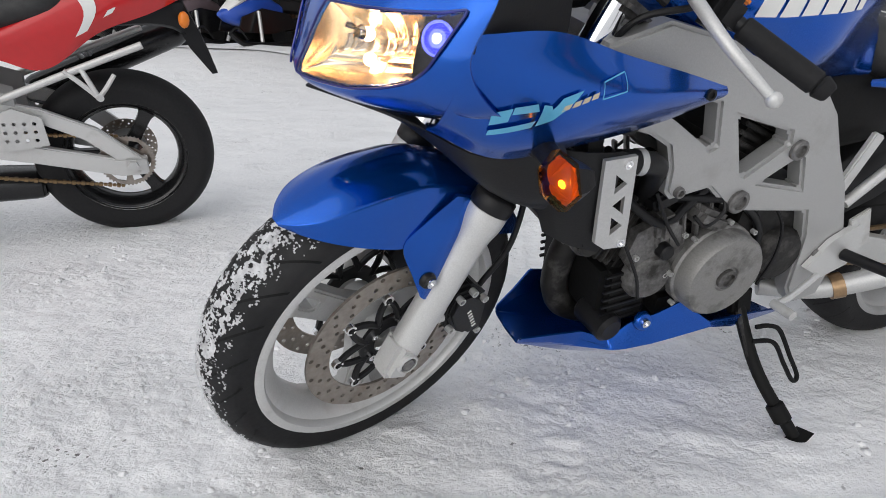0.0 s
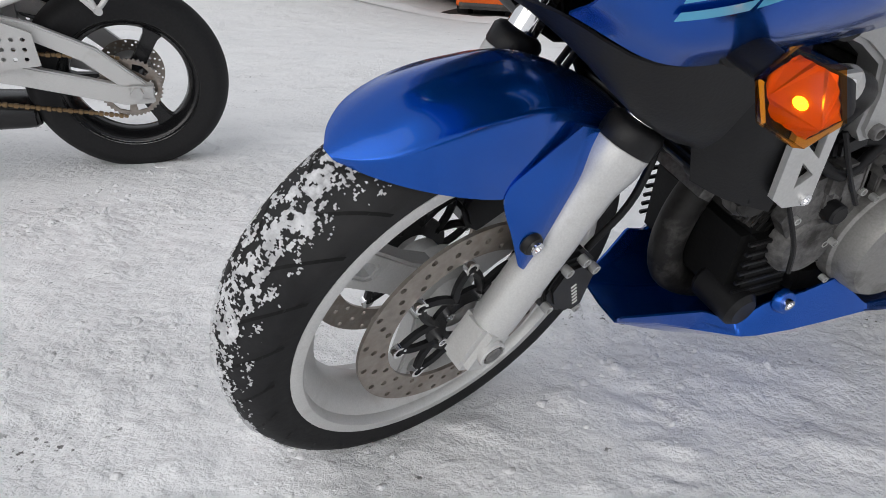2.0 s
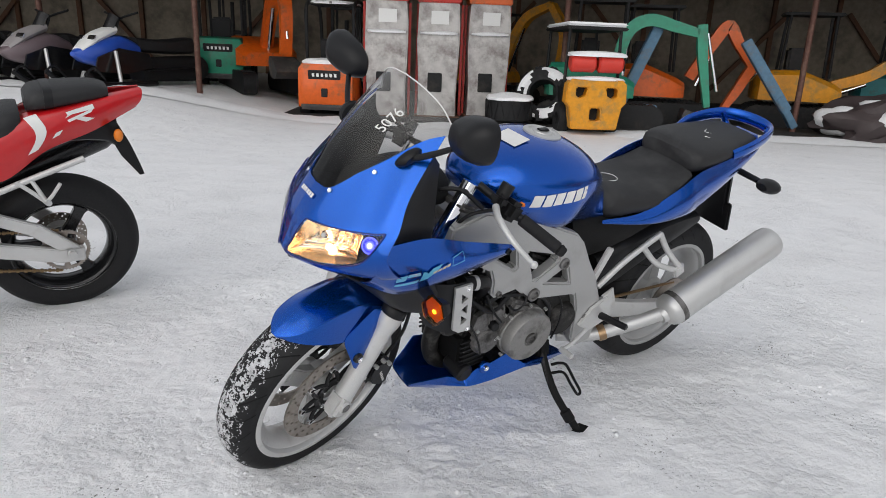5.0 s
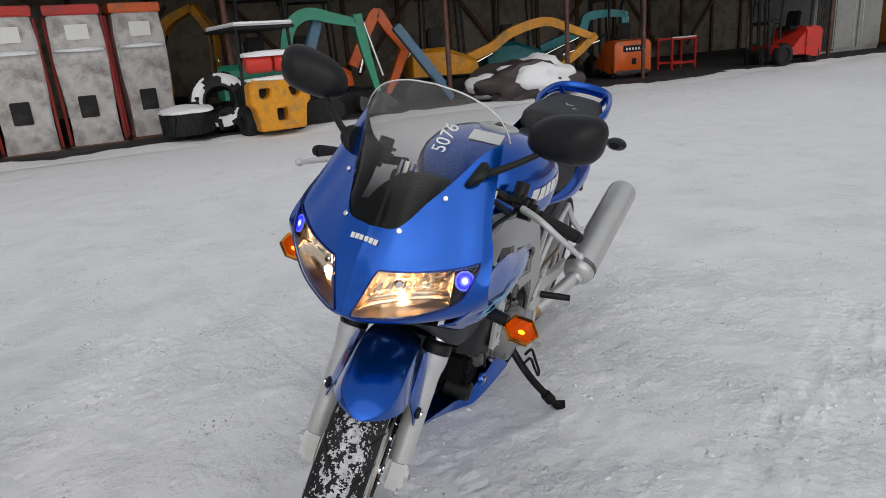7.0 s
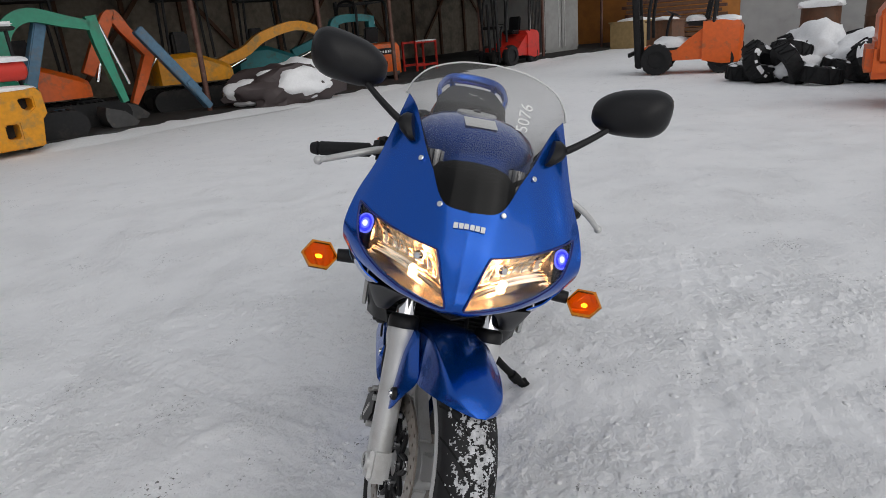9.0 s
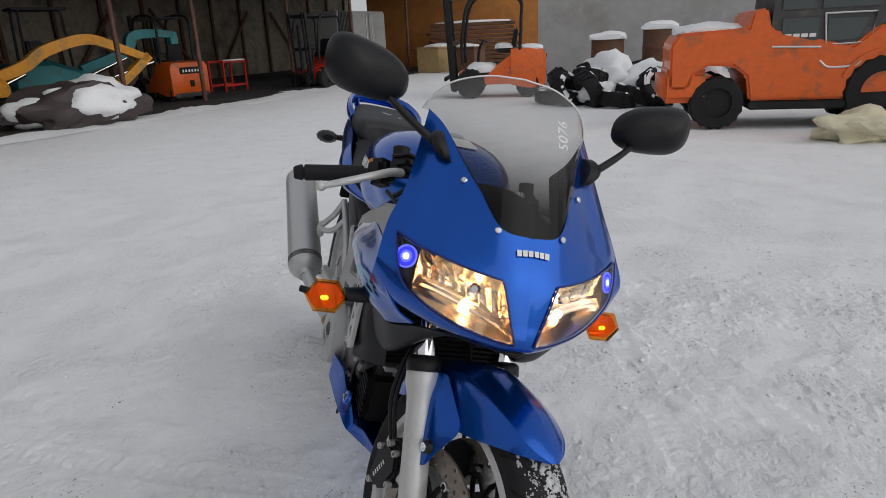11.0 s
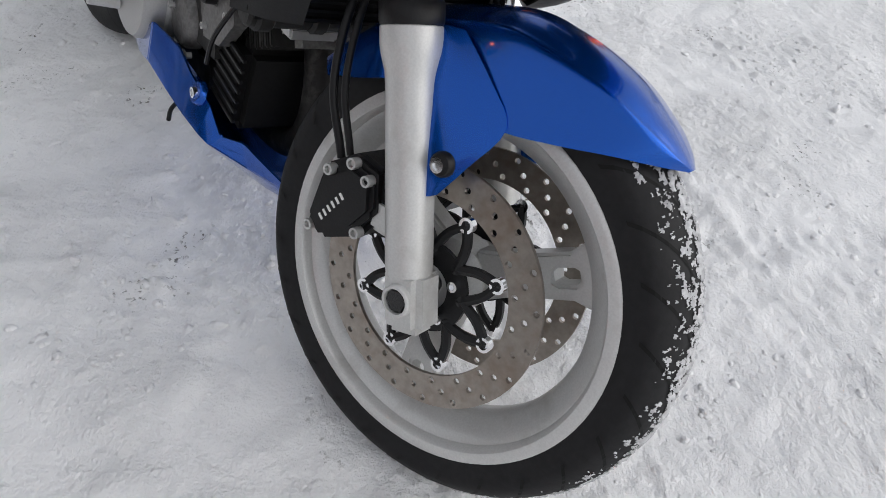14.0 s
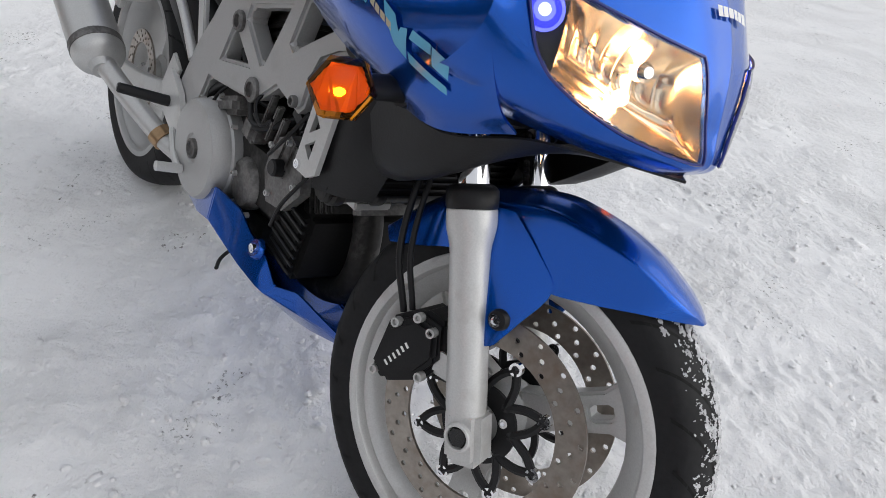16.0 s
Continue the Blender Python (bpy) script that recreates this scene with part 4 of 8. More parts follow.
    part("inner_panel", sheet(mb(), side_f(inner, sg), np.linspace(0, 3, 13), np.linspace(0, 2, 9), thick=0.003), BLACK, bike)
    # lower black panel from the chin back to the radiator
    under = surf_fn([[(1.540, 0.0, 0.700), (1.470, 0.085, 0.698), (1.420, 0.140, 0.692), (1.335, 0.180, 0.662), (1.225, 0.186, 0.674)],
                     [(1.505, 0.0, 0.698), (1.445, 0.070, 0.690), (1.395, 0.120, 0.662), (1.290, 0.158, 0.590), (1.180, 0.175, 0.600)],
                     [(1.470, 0.0, 0.700), (1.420, 0.060, 0.690), (1.360, 0.105, 0.645), (1.240, 0.140, 0.560), (1.150, 0.165, 0.570)]])
    part("under_panel", sheet(mb(), side_f(under, sg), np.linspace(0, 4, 17), np.linspace(0, 2, 9), thick=0.003), BLACK, bike)
    # turn signal on a short stalk
    bm = mb()
    rod(bm, (1.275, sg * 0.185, 0.690), (1.283, sg * 0.262, 0.686), 0.017, 0.014, 16)
    rod(bm, (1.270, sg * 0.175, 0.690), (1.274, sg * 0.205, 0.689), 0.028, 0.022, 16)
    loft(bm, [[(1.262 + 0.034 * h, sg * (0.298 + (0.018 + 0.019 * min(1, h * 1.3)) * c), 0.685 + (0.016 + 0.012 * min(1, h * 1.3)) * s) for c, s in ((1, 0), (0.5, 0.9), (-0.5, 0.9), (-1, 0), (-0.5, -0.9), (0.5, -0.9))] for h in (0.0, 0.5, 1.0)], n_along=6)
    sig = part("turn_signal", bm, BLACK, bike, "amber turn signal, lit")
    bm = mb()
    hexa = ((1, 0), (0.5, 0.95), (-0.5, 0.95), (-1, 0), (-0.5, -0.95), (0.5, -0.95))
    loft(bm, [[(1.296 + 0.022 * h, sg * (0.298 + 0.042 * q * c), 0.685 + 0.034 * q * s) for c, s in hexa] for h, q in ((0.0, 0.98), (0.55, 0.94), (0.9, 0.72), (1.0, 0.5))], cap=False)
    bm.faces.new([v for v in bm.verts][-6:])
    part("signal_lens", bm, AMBER, sig)
    # bowl with rays behind the lens, and the bulb in it
    bm = mb()
    rays = 36
    rings = []
    for h, q in ((0.0, 0.97), (-0.010, 0.80), (-0.018, 0.50), (-0.021, 0.16)):
        ring = []
        for i in range(rays):
            t = 2 * math.pi * i / rays
            e = math.cos(math.pi / 6) / math.cos(t % (math.pi / 3) - math.pi / 6)
            ring.append((1.297 + h + (0.0022 if i % 2 else 0.0) * q, sg * (0.298 + 0.038 * q * e * math.cos(t)), 0.685 + 0.030 * q * e * math.sin(t)))
        rings.append(ring)
    loft(bm, rings)
    part("signal_reflector", bm, SIGNAL_BOWL, sig, smooth=0)
    part("signal_bulb", ball(mb(), (1.296, sg * 0.300, 0.681), (0.006, 0.0085, 0.0055), 2), AMBER_BULB, sig)
    # mirrors
    bm = mb()
    loft(bm, [[(1.336 + w * math.cos(t) + 0.006 * h, sg * (0.136 + 0.030 * h + 0.35 * w * math.sin(t)), 1.004 + 0.004 * h + 0.026 * q * math.sin(t) - 0.35 * w * math.cos(t)) for t in np.linspace(0, 2 * math.pi, 19)[:-1]] for h, w, q in ((0.0, 0.030, 0.9), (0.4, 0.030, 0.9), (0.7, 0.024, 0.72), (1.0, 0.014, 0.45))])
    tube(bm, [(1.338, sg * 0.150, 1.006), (1.334, sg * 0.175, 1.018), (1.318, sg * 0.215, 1.044), (1.302, sg * 0.248, 1.068)], (0.0085, 0.0062), 12)
    mir = part("mirror_arm", bm, BLACK, bike, "black plastic mirror on a stalk")
    bm = mb()
    rings = []
    for h, q in ((-0.018, 0.86), (-0.010, 1.0), (0.008, 0.99), (0.026, 0.86), (0.040, 0.60), (0.047, 0.25)):
        ring = []
        for i in range(28):
            a = 2 * math.pi * i / 28
            c, s = math.cos(a), math.sin(a)
            wy = 0.077 * math.copysign(abs(c) ** 0.72, c)
            wz = (0.048 + 0.009 * c) * math.copysign(abs(s) ** 0.76, s)
            ring.append((1.285 + h + 0.10 * wy * 1.0, sg * (0.292 + q * wy), 1.108 + q * wz + 0.16 * q * wy))
        rings.append(ring)
    loft(bm, rings)
    part("mirror_shell", bm, BLACK, mir)
    bm = mb()
    ring = [(1.2655 + 0.0083 * math.cos(2 * math.pi * i / 28), sg * (0.292 + 0.061 * math.cos(2 * math.pi * i / 28)), 1.108 + 0.037 * math.sin(2 * math.pi * i / 28) + 0.0106 * math.cos(2 * math.pi * i / 28)) for i in range(28)]
    loft(bm, [ring, [(x + 0.002, y, z) for x, y, z in ring]])
    part("mirror_glass", bm, CHROME, mir)

# emblem bars on the nose and on the tank (the maker's lettering as plain slanted blocks)
bm = mb()
for k in range(6):
    vs = []
    for du, dv in ((0, 0), (0.15, 0), (0.15, 0.20), (0, 0.20)):
        s = -0.51 + 0.18 * k + du
        u, v = abs(s), 0.46 + dv
        p = NOSE(u, v) + 0.0042 * out_of(NOSE, u, v)
        vs.append(bm.verts.new((p[0], math.copysign(1, s) * p[1], p[2])))
    bm.faces.new(vs)
part("nose_emblem", bm, WHITE, nose)

# dashboard behind the screen
bm = mb()
loft(bm, [ring_section(1.44, 0.040, 0.850, 0.885), ring_section(1.38, 0.080, 0.83, 0.905), ring_section(1.30, 0.100, 0.82, 0.925), ring_section(1.22, 0.100, 0.82, 0.935), ring_section(1.16, 0.085, 0.82, 0.920)], n_along=16)
part("instrument_panel", bm, BLACK_MATT, bike)

# ---- tank, seats, tail ----
bm = mb()
secs = []
for x, w, z0, z1 in ((1.070, 0.060, 0.845, 0.885), (1.040, 0.105, 0.815, 0.925), (0.980, 0.150, 0.775, 0.965), (0.900, 0.180, 0.740, 0.985), (0.810, 0.190, 0.725, 0.990), (0.720, 0.182, 0.715, 0.975), (0.640, 0.150, 0.705, 0.930), (0.570, 0.118, 0.700, 0.860), (0.530, 0.100, 0.705, 0.810)):
    secs.append(ring_section(x, w, z0, z1, 28, 2.5))
loft(bm, secs, n_along=40)
for v in bm.verts:
    # knee cut-outs and a crease along the flanks
    if abs(v.co.y) > 0.05:
        k = smooth01((0.80 - v.co.x) / 0.14) * smooth01((v.co.x - 0.50) / 0.1) * smooth01((0.90 - v.co.z) / 0.09)
        v.co.y *= 1 - 0.24 * k
        v.co.y *= 1 - 0.10 * smooth01((0.84 - v.co.z) / 0.02) * smooth01((v.co.x - 0.8) / 0.1)
tank = part("fuel_tank", bm, BLUE, bike, "glossy blue fuel tank with white lettering blocks", smooth=60)
bm = mb()
lathe(bm, [(0.056, 0), (0.056, 0.010), (0.050, 0.014), (0.040, 0.014), (0.038, 0.010), (0.030, 0.010), (0.028, 0.014), (0.001, 0.015)], (0.805, 0, 0.981), (0.80, 0, 1.08), 36)
part("fuel_cap", bm, BRUSHED, tank, "round silver fuel cap")
bm = mb()
box(bm, (0.034, 0.020, 0.006), (0.803, 0, 0.998), (0, 2, 0), 0.002)
part("cap_lock", bm, BLACK, tank)
bm = mb()
box(bm, (0.060, 0.085, 0.0012), (0.925, 0.01, 0.9835), (0, 13, 8), 0)
part("warning_label", bm, WHITE, tank, "white paper label")


def tank_side(x, z):
    """Half width of the tank's flank at x, z."""
    xs = (0.53, 0.57, 0.64, 0.72, 0.81, 0.90, 0.98, 1.04)
    w = np.interp(x, xs, (0.100, 0.118, 0.150, 0.182, 0.190, 0.180, 0.150, 0.105))
    z0, z1 = np.interp(x, xs, (0.705, 0.70, 0.705, 0.715, 0.725, 0.74, 0.775, 0.815)), np.interp(x, xs, (0.81, 0.86, 0.93, 0.975, 0.99, 0.985, 0.965, 0.925))
    s = min(0.98, abs((z - 0.5 * (z0 + z1)) / (0.5 * (z1 - z0))))
    k = smooth01((0.80 - x) / 0.14) * smooth01((x - 0.50) / 0.1) * smooth01((0.90 - z) / 0.09)
    return w * (1 - s ** 2.5) ** (1 / 2.5) * (1 - 0.24 * k)


# the maker's lettering as plain slanted blocks
for sg in (1, -1):
    for k in range(6):
        bm = mb()
        wid = 0.45 if k == 5 else 0.86
        x0 = 0.945 - 0.033 * k if sg > 0 else 0.775 + 0.033 * k
        grid = []
        for b in np.linspace(0, 1, 4):
            row = []
            for a in np.linspace(0, wid, 4):
                x = x0 - sg * (0.033 * a + 0.007 * b)
                z = 0.848 + 0.034 * b + 0.12 * (0.945 - x)
                row.append(bm.verts.new((x, sg * (tank_side(x, z) + 0.0030), z)))
            grid.append(row)
        for p, q in zip(grid[:-1], grid[1:]):
            for i in range(3):
                bm.faces.new((p[i], p[i + 1], q[i + 1], q[i]))
        part("emblem_block", bm, WHITE, tank)

bm = mb()
loft(bm, [ring_section(0.575, 0.085, 0.780, 0.835, 24, 3), ring_section(0.53, 0.116, 0.722, 0.835, 24, 3), ring_section(0.45, 0.142, 0.740, 0.822, 24, 3), ring_section(0.35, 0.150, 0.755, 0.822, 24, 3), ring_section(0.26, 0.138, 0.785, 0.846, 24, 3), ring_section(0.19, 0.124, 0.815, 0.884, 24, 3)], n_along=24)
part("rider_seat", bm, SEAT, bike, "black vinyl rider seat")
bm = mb()
loft(bm, [ring_section(0.195, 0.105, 0.865, 0.925, 24, 3.4), ring_section(0.17, 0.128, 0.86, 0.945, 24, 3.4), ring_section(0.08, 0.135, 0.875, 0.958, 24, 3.4), ring_section(-0.05, 0.120, 0.895, 0.970, 24, 3.4), ring_section(-0.155, 0.098, 0.92, 0.978, 24, 3.4), ring_section(-0.185, 0.080, 0.925, 0.962, 24, 3.4)], n_along=24)
part("pillion_seat", bm, SEAT, bike, "black vinyl pillion seat with chalk marks")
bm = mb()
for pts in ([(0.06, 0.03, 0.9605), (0.03, 0.06, 0.9595), (0.0, 0.03, 0.9635), (0.02, 0.0, 0.964), (-0.02, -0.02, 0.966)], [(0.0, -0.05, 0.9635), (-0.03, -0.03, 0.966), (-0.04, -0.07, 0.9645), (-0.07, -0.05, 0.9655)]):
    tube(bm, pts, 0.0013, 5)
tube(bm, [(0.46 + 0.035 * math.cos(a), 0.03 * math.sin(a), 0.8245) for a in np.linspace(0.3, 6.6, 12)], 0.0013, 5)
part("chalk_marks", bm, WHITE, bike)

# tail cowl: one blue shell on each side, joined behind the seat, and a grab rail
TAIL = surf_fn([
    [(0.560, 0.114, 0.736), (0.420, 0.142, 0.762), (0.275, 0.150, 0.836), (0.170, 0.140, 0.885), (0.000, 0.132, 0.925), (-0.160, 0.100, 0.950), (-0.250, 0.058, 0.955)],
    [(0.565, 0.119, 0.731), (0.410, 0.162, 0.748), (0.250, 0.177, 0.790), (0.160, 0.166, 0.822), (0.000, 0.150, 0.872), (-0.160, 0.112, 0.925), (-0.265, 0.060, 0.940)],
    [(0.560, 0.119, 0.725), (0.390, 0.165, 0.728), (0.240, 0.168, 0.738), (0.140, 0.152, 0.752), (-0.010, 0.130, 0.822), (-0.160, 0.098, 0.898), (-0.262, 0.052, 0.922)],
    [(0.548, 0.109, 0.720), (0.380, 0.135, 0.714), (0.240, 0.135, 0.716), (0.120, 0.115, 0.730), (-0.010, 0.095, 0.806), (-0.150, 0.070, 0.885), (-0.250, 0.035, 0.912)]])
bm = mb()
sheet(bm, TAIL, np.linspace(0, 6, 49), np.linspace(0, 3, 17), mirror=True, thick=0.003)
tail = part("tail_cowl", bm, BLUE, bike, "glossy blue tail fairing")
bm = mb()
box(bm, (0.20, 0.10, 0.020), (-0.155, 0, 0.938), (0, 8, 0), 0.006)
part("tail_top", bm, BLUE, tail)
bm = mb()
loft(bm, [ring_section(-0.225, 0.060, 0.905, 0.945, 16, 3), ring_section(-0.268, 0.052, 0.912, 0.94, 16, 3), ring_section(-0.276, 0.04, 0.917, 0.935, 16, 3)], n_along=6)
part("tail_light", bm, RED_PLASTIC, tail, "red tail light")
pts = [(0.010, 0.125, 0.925), (-0.06, 0.135, 0.955), (-0.17, 0.118, 0.984), (-0.240, 0.078, 0.996), (-0.262, 0.0, 1.000), (-0.240, -0.078, 0.996), (-0.17, -0.118, 0.984), (-0.06, -0.135, 0.955), (0.010, -0.125, 0.925)]
bm = mb()
c = catmull(pts, 45)
rings = []
for i in range(45):
    d = Vector(c[min(i + 1, 44)] - c[max(i - 1, 0)]).normalized()
    a = d.cross(Vector((0, 0, 1))).normalized()
    b = a.cross(d).normalized()
    rings.append([Vector(c[i]) + a * 0.011 * math.cos(t) + b * 0.022 * math.sin(t) for t in np.linspace(0, 2 * math.pi, 13)[:-1]])
loft(bm, rings)
for sg in (1, -1):
    tube(bm, [(-0.20, sg * 0.10, 1.0), (-0.225, sg * 0.085, 0.962), (-0.215, sg * 0.06, 0.94)], 0.012, 10)
part("grab_rail", bm, BLUE, bike, "blue painted grab rail")

# rear mudguard, plate bracket and rear signals
bm = mb()
loft(bm, [ring_section(0.18, 0.075, 0.725, 0.79, 16, 4), ring_section(0.0, 0.075, 0.765, 0.84, 16, 4), ring_section(-0.14, 0.070, 0.80, 0.89, 16, 4), ring_section(-0.20, 0.06, 0.82, 0.90, 16, 4)], n_along=10)
box(bm, (0.030, 0.150, 0.190), (-0.175, 0, 0.730), (0, 22, 0), 0.01, 1.0)
box(bm, (0.018, 0.185, 0.130), (-0.212, 0, 0.640), (0, 22, 0), 0.006, 1.0)
part("rear_mudguard", bm, BLACK, bike, "black plastic rear mudguard")
for sg in (1, -1):
    bm = mb()
    rod(bm, (-0.185, sg * 0.05, 0.83), (-0.200, sg * 0.15, 0.822), 0.012, 0.011, 12)
    loft(bm, [[(-0.200 + 0.045 * h, sg * (0.185 + 0.043 * q * math.cos(a)), 0.820 + 0.026 * q * math.sin(a)) for a in np.linspace(0, 2 * math.pi, 13)[:-1]] for h, q in ((-0.8, 0.5), (-0.5, 0.9), (0, 1.0), (0.5, 0.85), (1.0, 0.5))])
    part("rear_signal", bm, BLACK, bike, "black rear turn signal")

# ---- frame ----
for sg in (1, -1):
    y = sg * 0.128
    bm = mb()
    outer = [(1.170, 0.700), (1.165, 0.800), (1.067, 0.835), (0.949, 0.812), (0.807, 0.765), (0.691, 0.722), (0.648, 0.685), (0.591, 0.605), (0.536, 0.539), (0.480, 0.444), (0.456, 0.344), (0.462, 0.270), (0.530, 0.255), (0.566, 0.300), (0.590, 0.431), (0.618, 0.490),
             (0.795, 0.508), (0.836, 0.524), (0.885, 0.561), (0.962, 0.545), (0.978, 0.560), (0.985, 0.605), (1.003, 0.643), (1.045, 0.665)]
    holes = [[(1.00, 0.684), (0.917, 0.635), (0.907, 0.641), (0.930, 0.712), (1.04, 0.742), (1.06, 0.715)],
             [(0.878, 0.690), (0.748, 0.658), (0.742, 0.636), (0.817, 0.581), (0.826, 0.585)],
             [(0.768, 0.563), (0.700, 0.607), (0.690, 0.603), (0.662, 0.543)]]
    plate(bm, outer, y - 0.020, y + 0.020, holes)
    bmesh.ops.bevel(bm, geom=[e for e in bm.edges if e.is_manifold and e.calc_face_angle(0) > 1.0], offset=0.006, segments=2, affect="EDGES")
    fr = part("frame_side", bm, FRAME_SILVER, bike, "silver aluminium truss frame")
    for x, z, r in ((0.811, 0.531, 0.022), (0.716, 0.625, 0.019), (0.521, 0.378, 0.024), (0.955, 0.562, 0.010)):
        bm = lathe(mb(), [(r, 0), (r, 0.010), (r * 0.85, 0.013), (r * 0.62, 0.013), (r * 0.6, 0.006), (0.001, 0.006)], (x, y + sg * 0.016, z), (x, y + sg, z), 24)
        part("frame_bolt", bm, CAST, fr)
bm = mb()
rod(bm, (1.10, 0, 0.66), (1.03, 0, 0.83), 0.05, seg=24)
box(bm, (0.10, 0.24, 0.10), (1.10, 0, 0.75), (0, 0, 0), 0.02)
part("steering_head", bm, FRAME_SILVER, bike)
# black rear subframe and under-seat body
bm = mb()
loft(bm, [ring_section(0.66, 0.10, 0.56, 0.74, 16, 4), ring_section(0.45, 0.115, 0.60, 0.76, 16, 4), ring_section(0.2, 0.10, 0.69, 0.80, 16, 4), ring_section(0.0, 0.08, 0.78, 0.85, 16, 4)], n_along=8)
part("under_seat_tray", bm, BLACK_MATT, bike)
for sg in (1, -1):
    bm = mb()
    y = sg * 0.135
    beam(bm, (0.545, 0.50), (0.500, 0.640), 0.030, 0.012, y, 0.003)
    part("subframe_strut", bm, SILVER, bike)
    # pillion peg hanger: two tubes down to the muffler
    bm = mb()
    tube(bm, [(0.50, y, 0.49), (0.40, y, 0.575), (0.27, y * 1.05, 0.665)], 0.0105, 10)
    tube(bm, [(0.275, y * 1.05, 0.665), (0.225, y * 1.2, 0.60), (0.155, y * 1.45, 0.535)], 0.0105, 10)
    tube(bm, [(0.33, y * 1.0, 0.615), (0.26, y * 1.2, 0.555), (0.155, y * 1.45, 0.525)], 0.0105, 10)
    box(bm, (0.05, 0.02, 0.045), (0.165, y * 1.42, 0.53), (0, 30, 0), 0.006)
    part("peg_hanger", bm, SILVER, bike, "silver pillion peg hanger")

# ---- engine ----
bm = mb()
box(bm, (0.40, 0.25, 0.16), (0.76, 0, 0.375), (0, -4, 0), 0.03)
box(bm, (0.24, 0.24, 0.14), (0.66, 0, 0.45), (0, 0, 0), 0.03)
box(bm, (0.26, 0.20, 0.10), (0.76, 0, 0.27), (0, 0, 0), 0.03)
engine = part("engine_block", bm, ENGINE_DARK, bike, "dark grey V-twin engine block, dusty")
for x, z, ang in ((0.985, 0.455, 66), (0.76, 0.585, -22)):
    bm = mb()
    box(bm, (0.12, 0.17, 0.14), (x, 0, z), (0, ang, 0), 0.02)
    cyl = part("cylinder", bm, ENGINE_DARK, engine, "dark finned cylinder")
    for k in range(7):
        bm = mb()
        box(bm, (0.15 - 0.003 * k, 0.20, 0.009), (x + 0.017 * (k - 3) * math.sin(radians(ang)), 0, z + 0.017 * (k - 3) * math.cos(radians(ang))), (0, ang, 0), 0.002)
        part("fin", bm, ENGINE_DARK, cyl)
    bm = mb()
    box(bm, (0.135, 0.19, 0.06), (x + 0.09 * math.sin(radians(ang)), 0, z + 0.09 * math.cos(radians(ang))), (0, ang, 0), 0.018)
    part("cylinder_head", bm, CAST, cyl)
for sg, x, z, r in ((1, 0.800, 0.385, 0.088), (-1, 0.675, 0.362, 0.100)):
    bm = mb()
    y = sg * 0.12
    lathe(bm, [(r + 0.004, 0), (r + 0.004, 0.022), (r, 0.026), (r - 0.002, 0.054), (r - 0.007, 0.061), (r * 0.30, 0.063), (r * 0.27, 0.059), (0.001, 0.059)], (x, y, z), (x, y + sg, z), 48)
    cov = part("engine_cover", bm, COVER if sg > 0 else FRAME_SILVER, engine, "round satin silver engine cover")
    bolts("cover_bolt", [(x + (r + 0.012) * math.cos(a), y + sg * 0.018, z + (r + 0.012) * math.sin(a)) for a in np.linspace(0, 2 * math.pi, 9)[:-1]], (0, sg, 0), 0.005, 0.010, Matrix.Identity(4), BRUSHED, cov)
    lathe_bm = lathe(mb(), [(0.020, 0), (0.020, 0.008), (0.014, 0.010), (0.013, 0.005), (0.001, 0.005)], (x, y + sg * 0.058, z), (x, y + sg, z), 24)
    part("cover_plug", lathe_bm, CAST, cov)
    bm = mb()
    lathe(bm, [(0.060, 0), (0.060, 0.02), (0.050, 0.035), (0.001, 0.038)], (x - 0.175, sg * 0.11, z + 0.0), (x - 0.175, sg, z + 0.0), 32)
    part("sprocket_housing", bm, ENGINE_DARK, engine)
    bm = mb()
    lathe(bm, [(0.050, 0), (0.050, 0.018), (0.042, 0.028), (0.001, 0.03)], (x + 0.135, sg * 0.11, z - 0.01), (x + 0.135, sg, z - 0.01), 32)
    part("pump_housing", bm, CAST, engine, "dusty cast side cover")
    bm = mb()
    box(bm, (0.08, 0.05, 0.035), (x + 0.05, sg * 0.13, z + 0.11), (0, -20, 0), 0.01)
    part("sensor_block", bm, CAST, engine)
    bm = mb()
    box(bm, (0.045, 0.05, 0.05), (x + 0.14, sg * 0.125, z + 0.10), (0, 15, 0), 0.01)
    part("side_housing", bm, CAST, engine)
    bm = mb()
    tube(bm, [(x + 0.16, sg * 0.10, z + 0.14), (x + 0.07, sg * 0.135, z + 0.15), (x - 0.02, sg * 0.130, z + 0.13), (x - 0.10, sg * 0.13, z + 0.06), (x - 0.115, sg * 0.13, z - 0.08)], 0.008, 10)
    part("engine_hose", bm, BLACK, engine)
    bm = mb()
    tube(bm, [(x + 0.24, sg * 0.10, z + 0.16), (x + 0.16, sg * 0.14, z + 0.11), (x + 0.10, sg * 0.13, z + 0.14), (x + 0.02, sg * 0.12, z + 0.21)], 0.008, 10)
    part("engine_hose", bm, BLACK, engine)

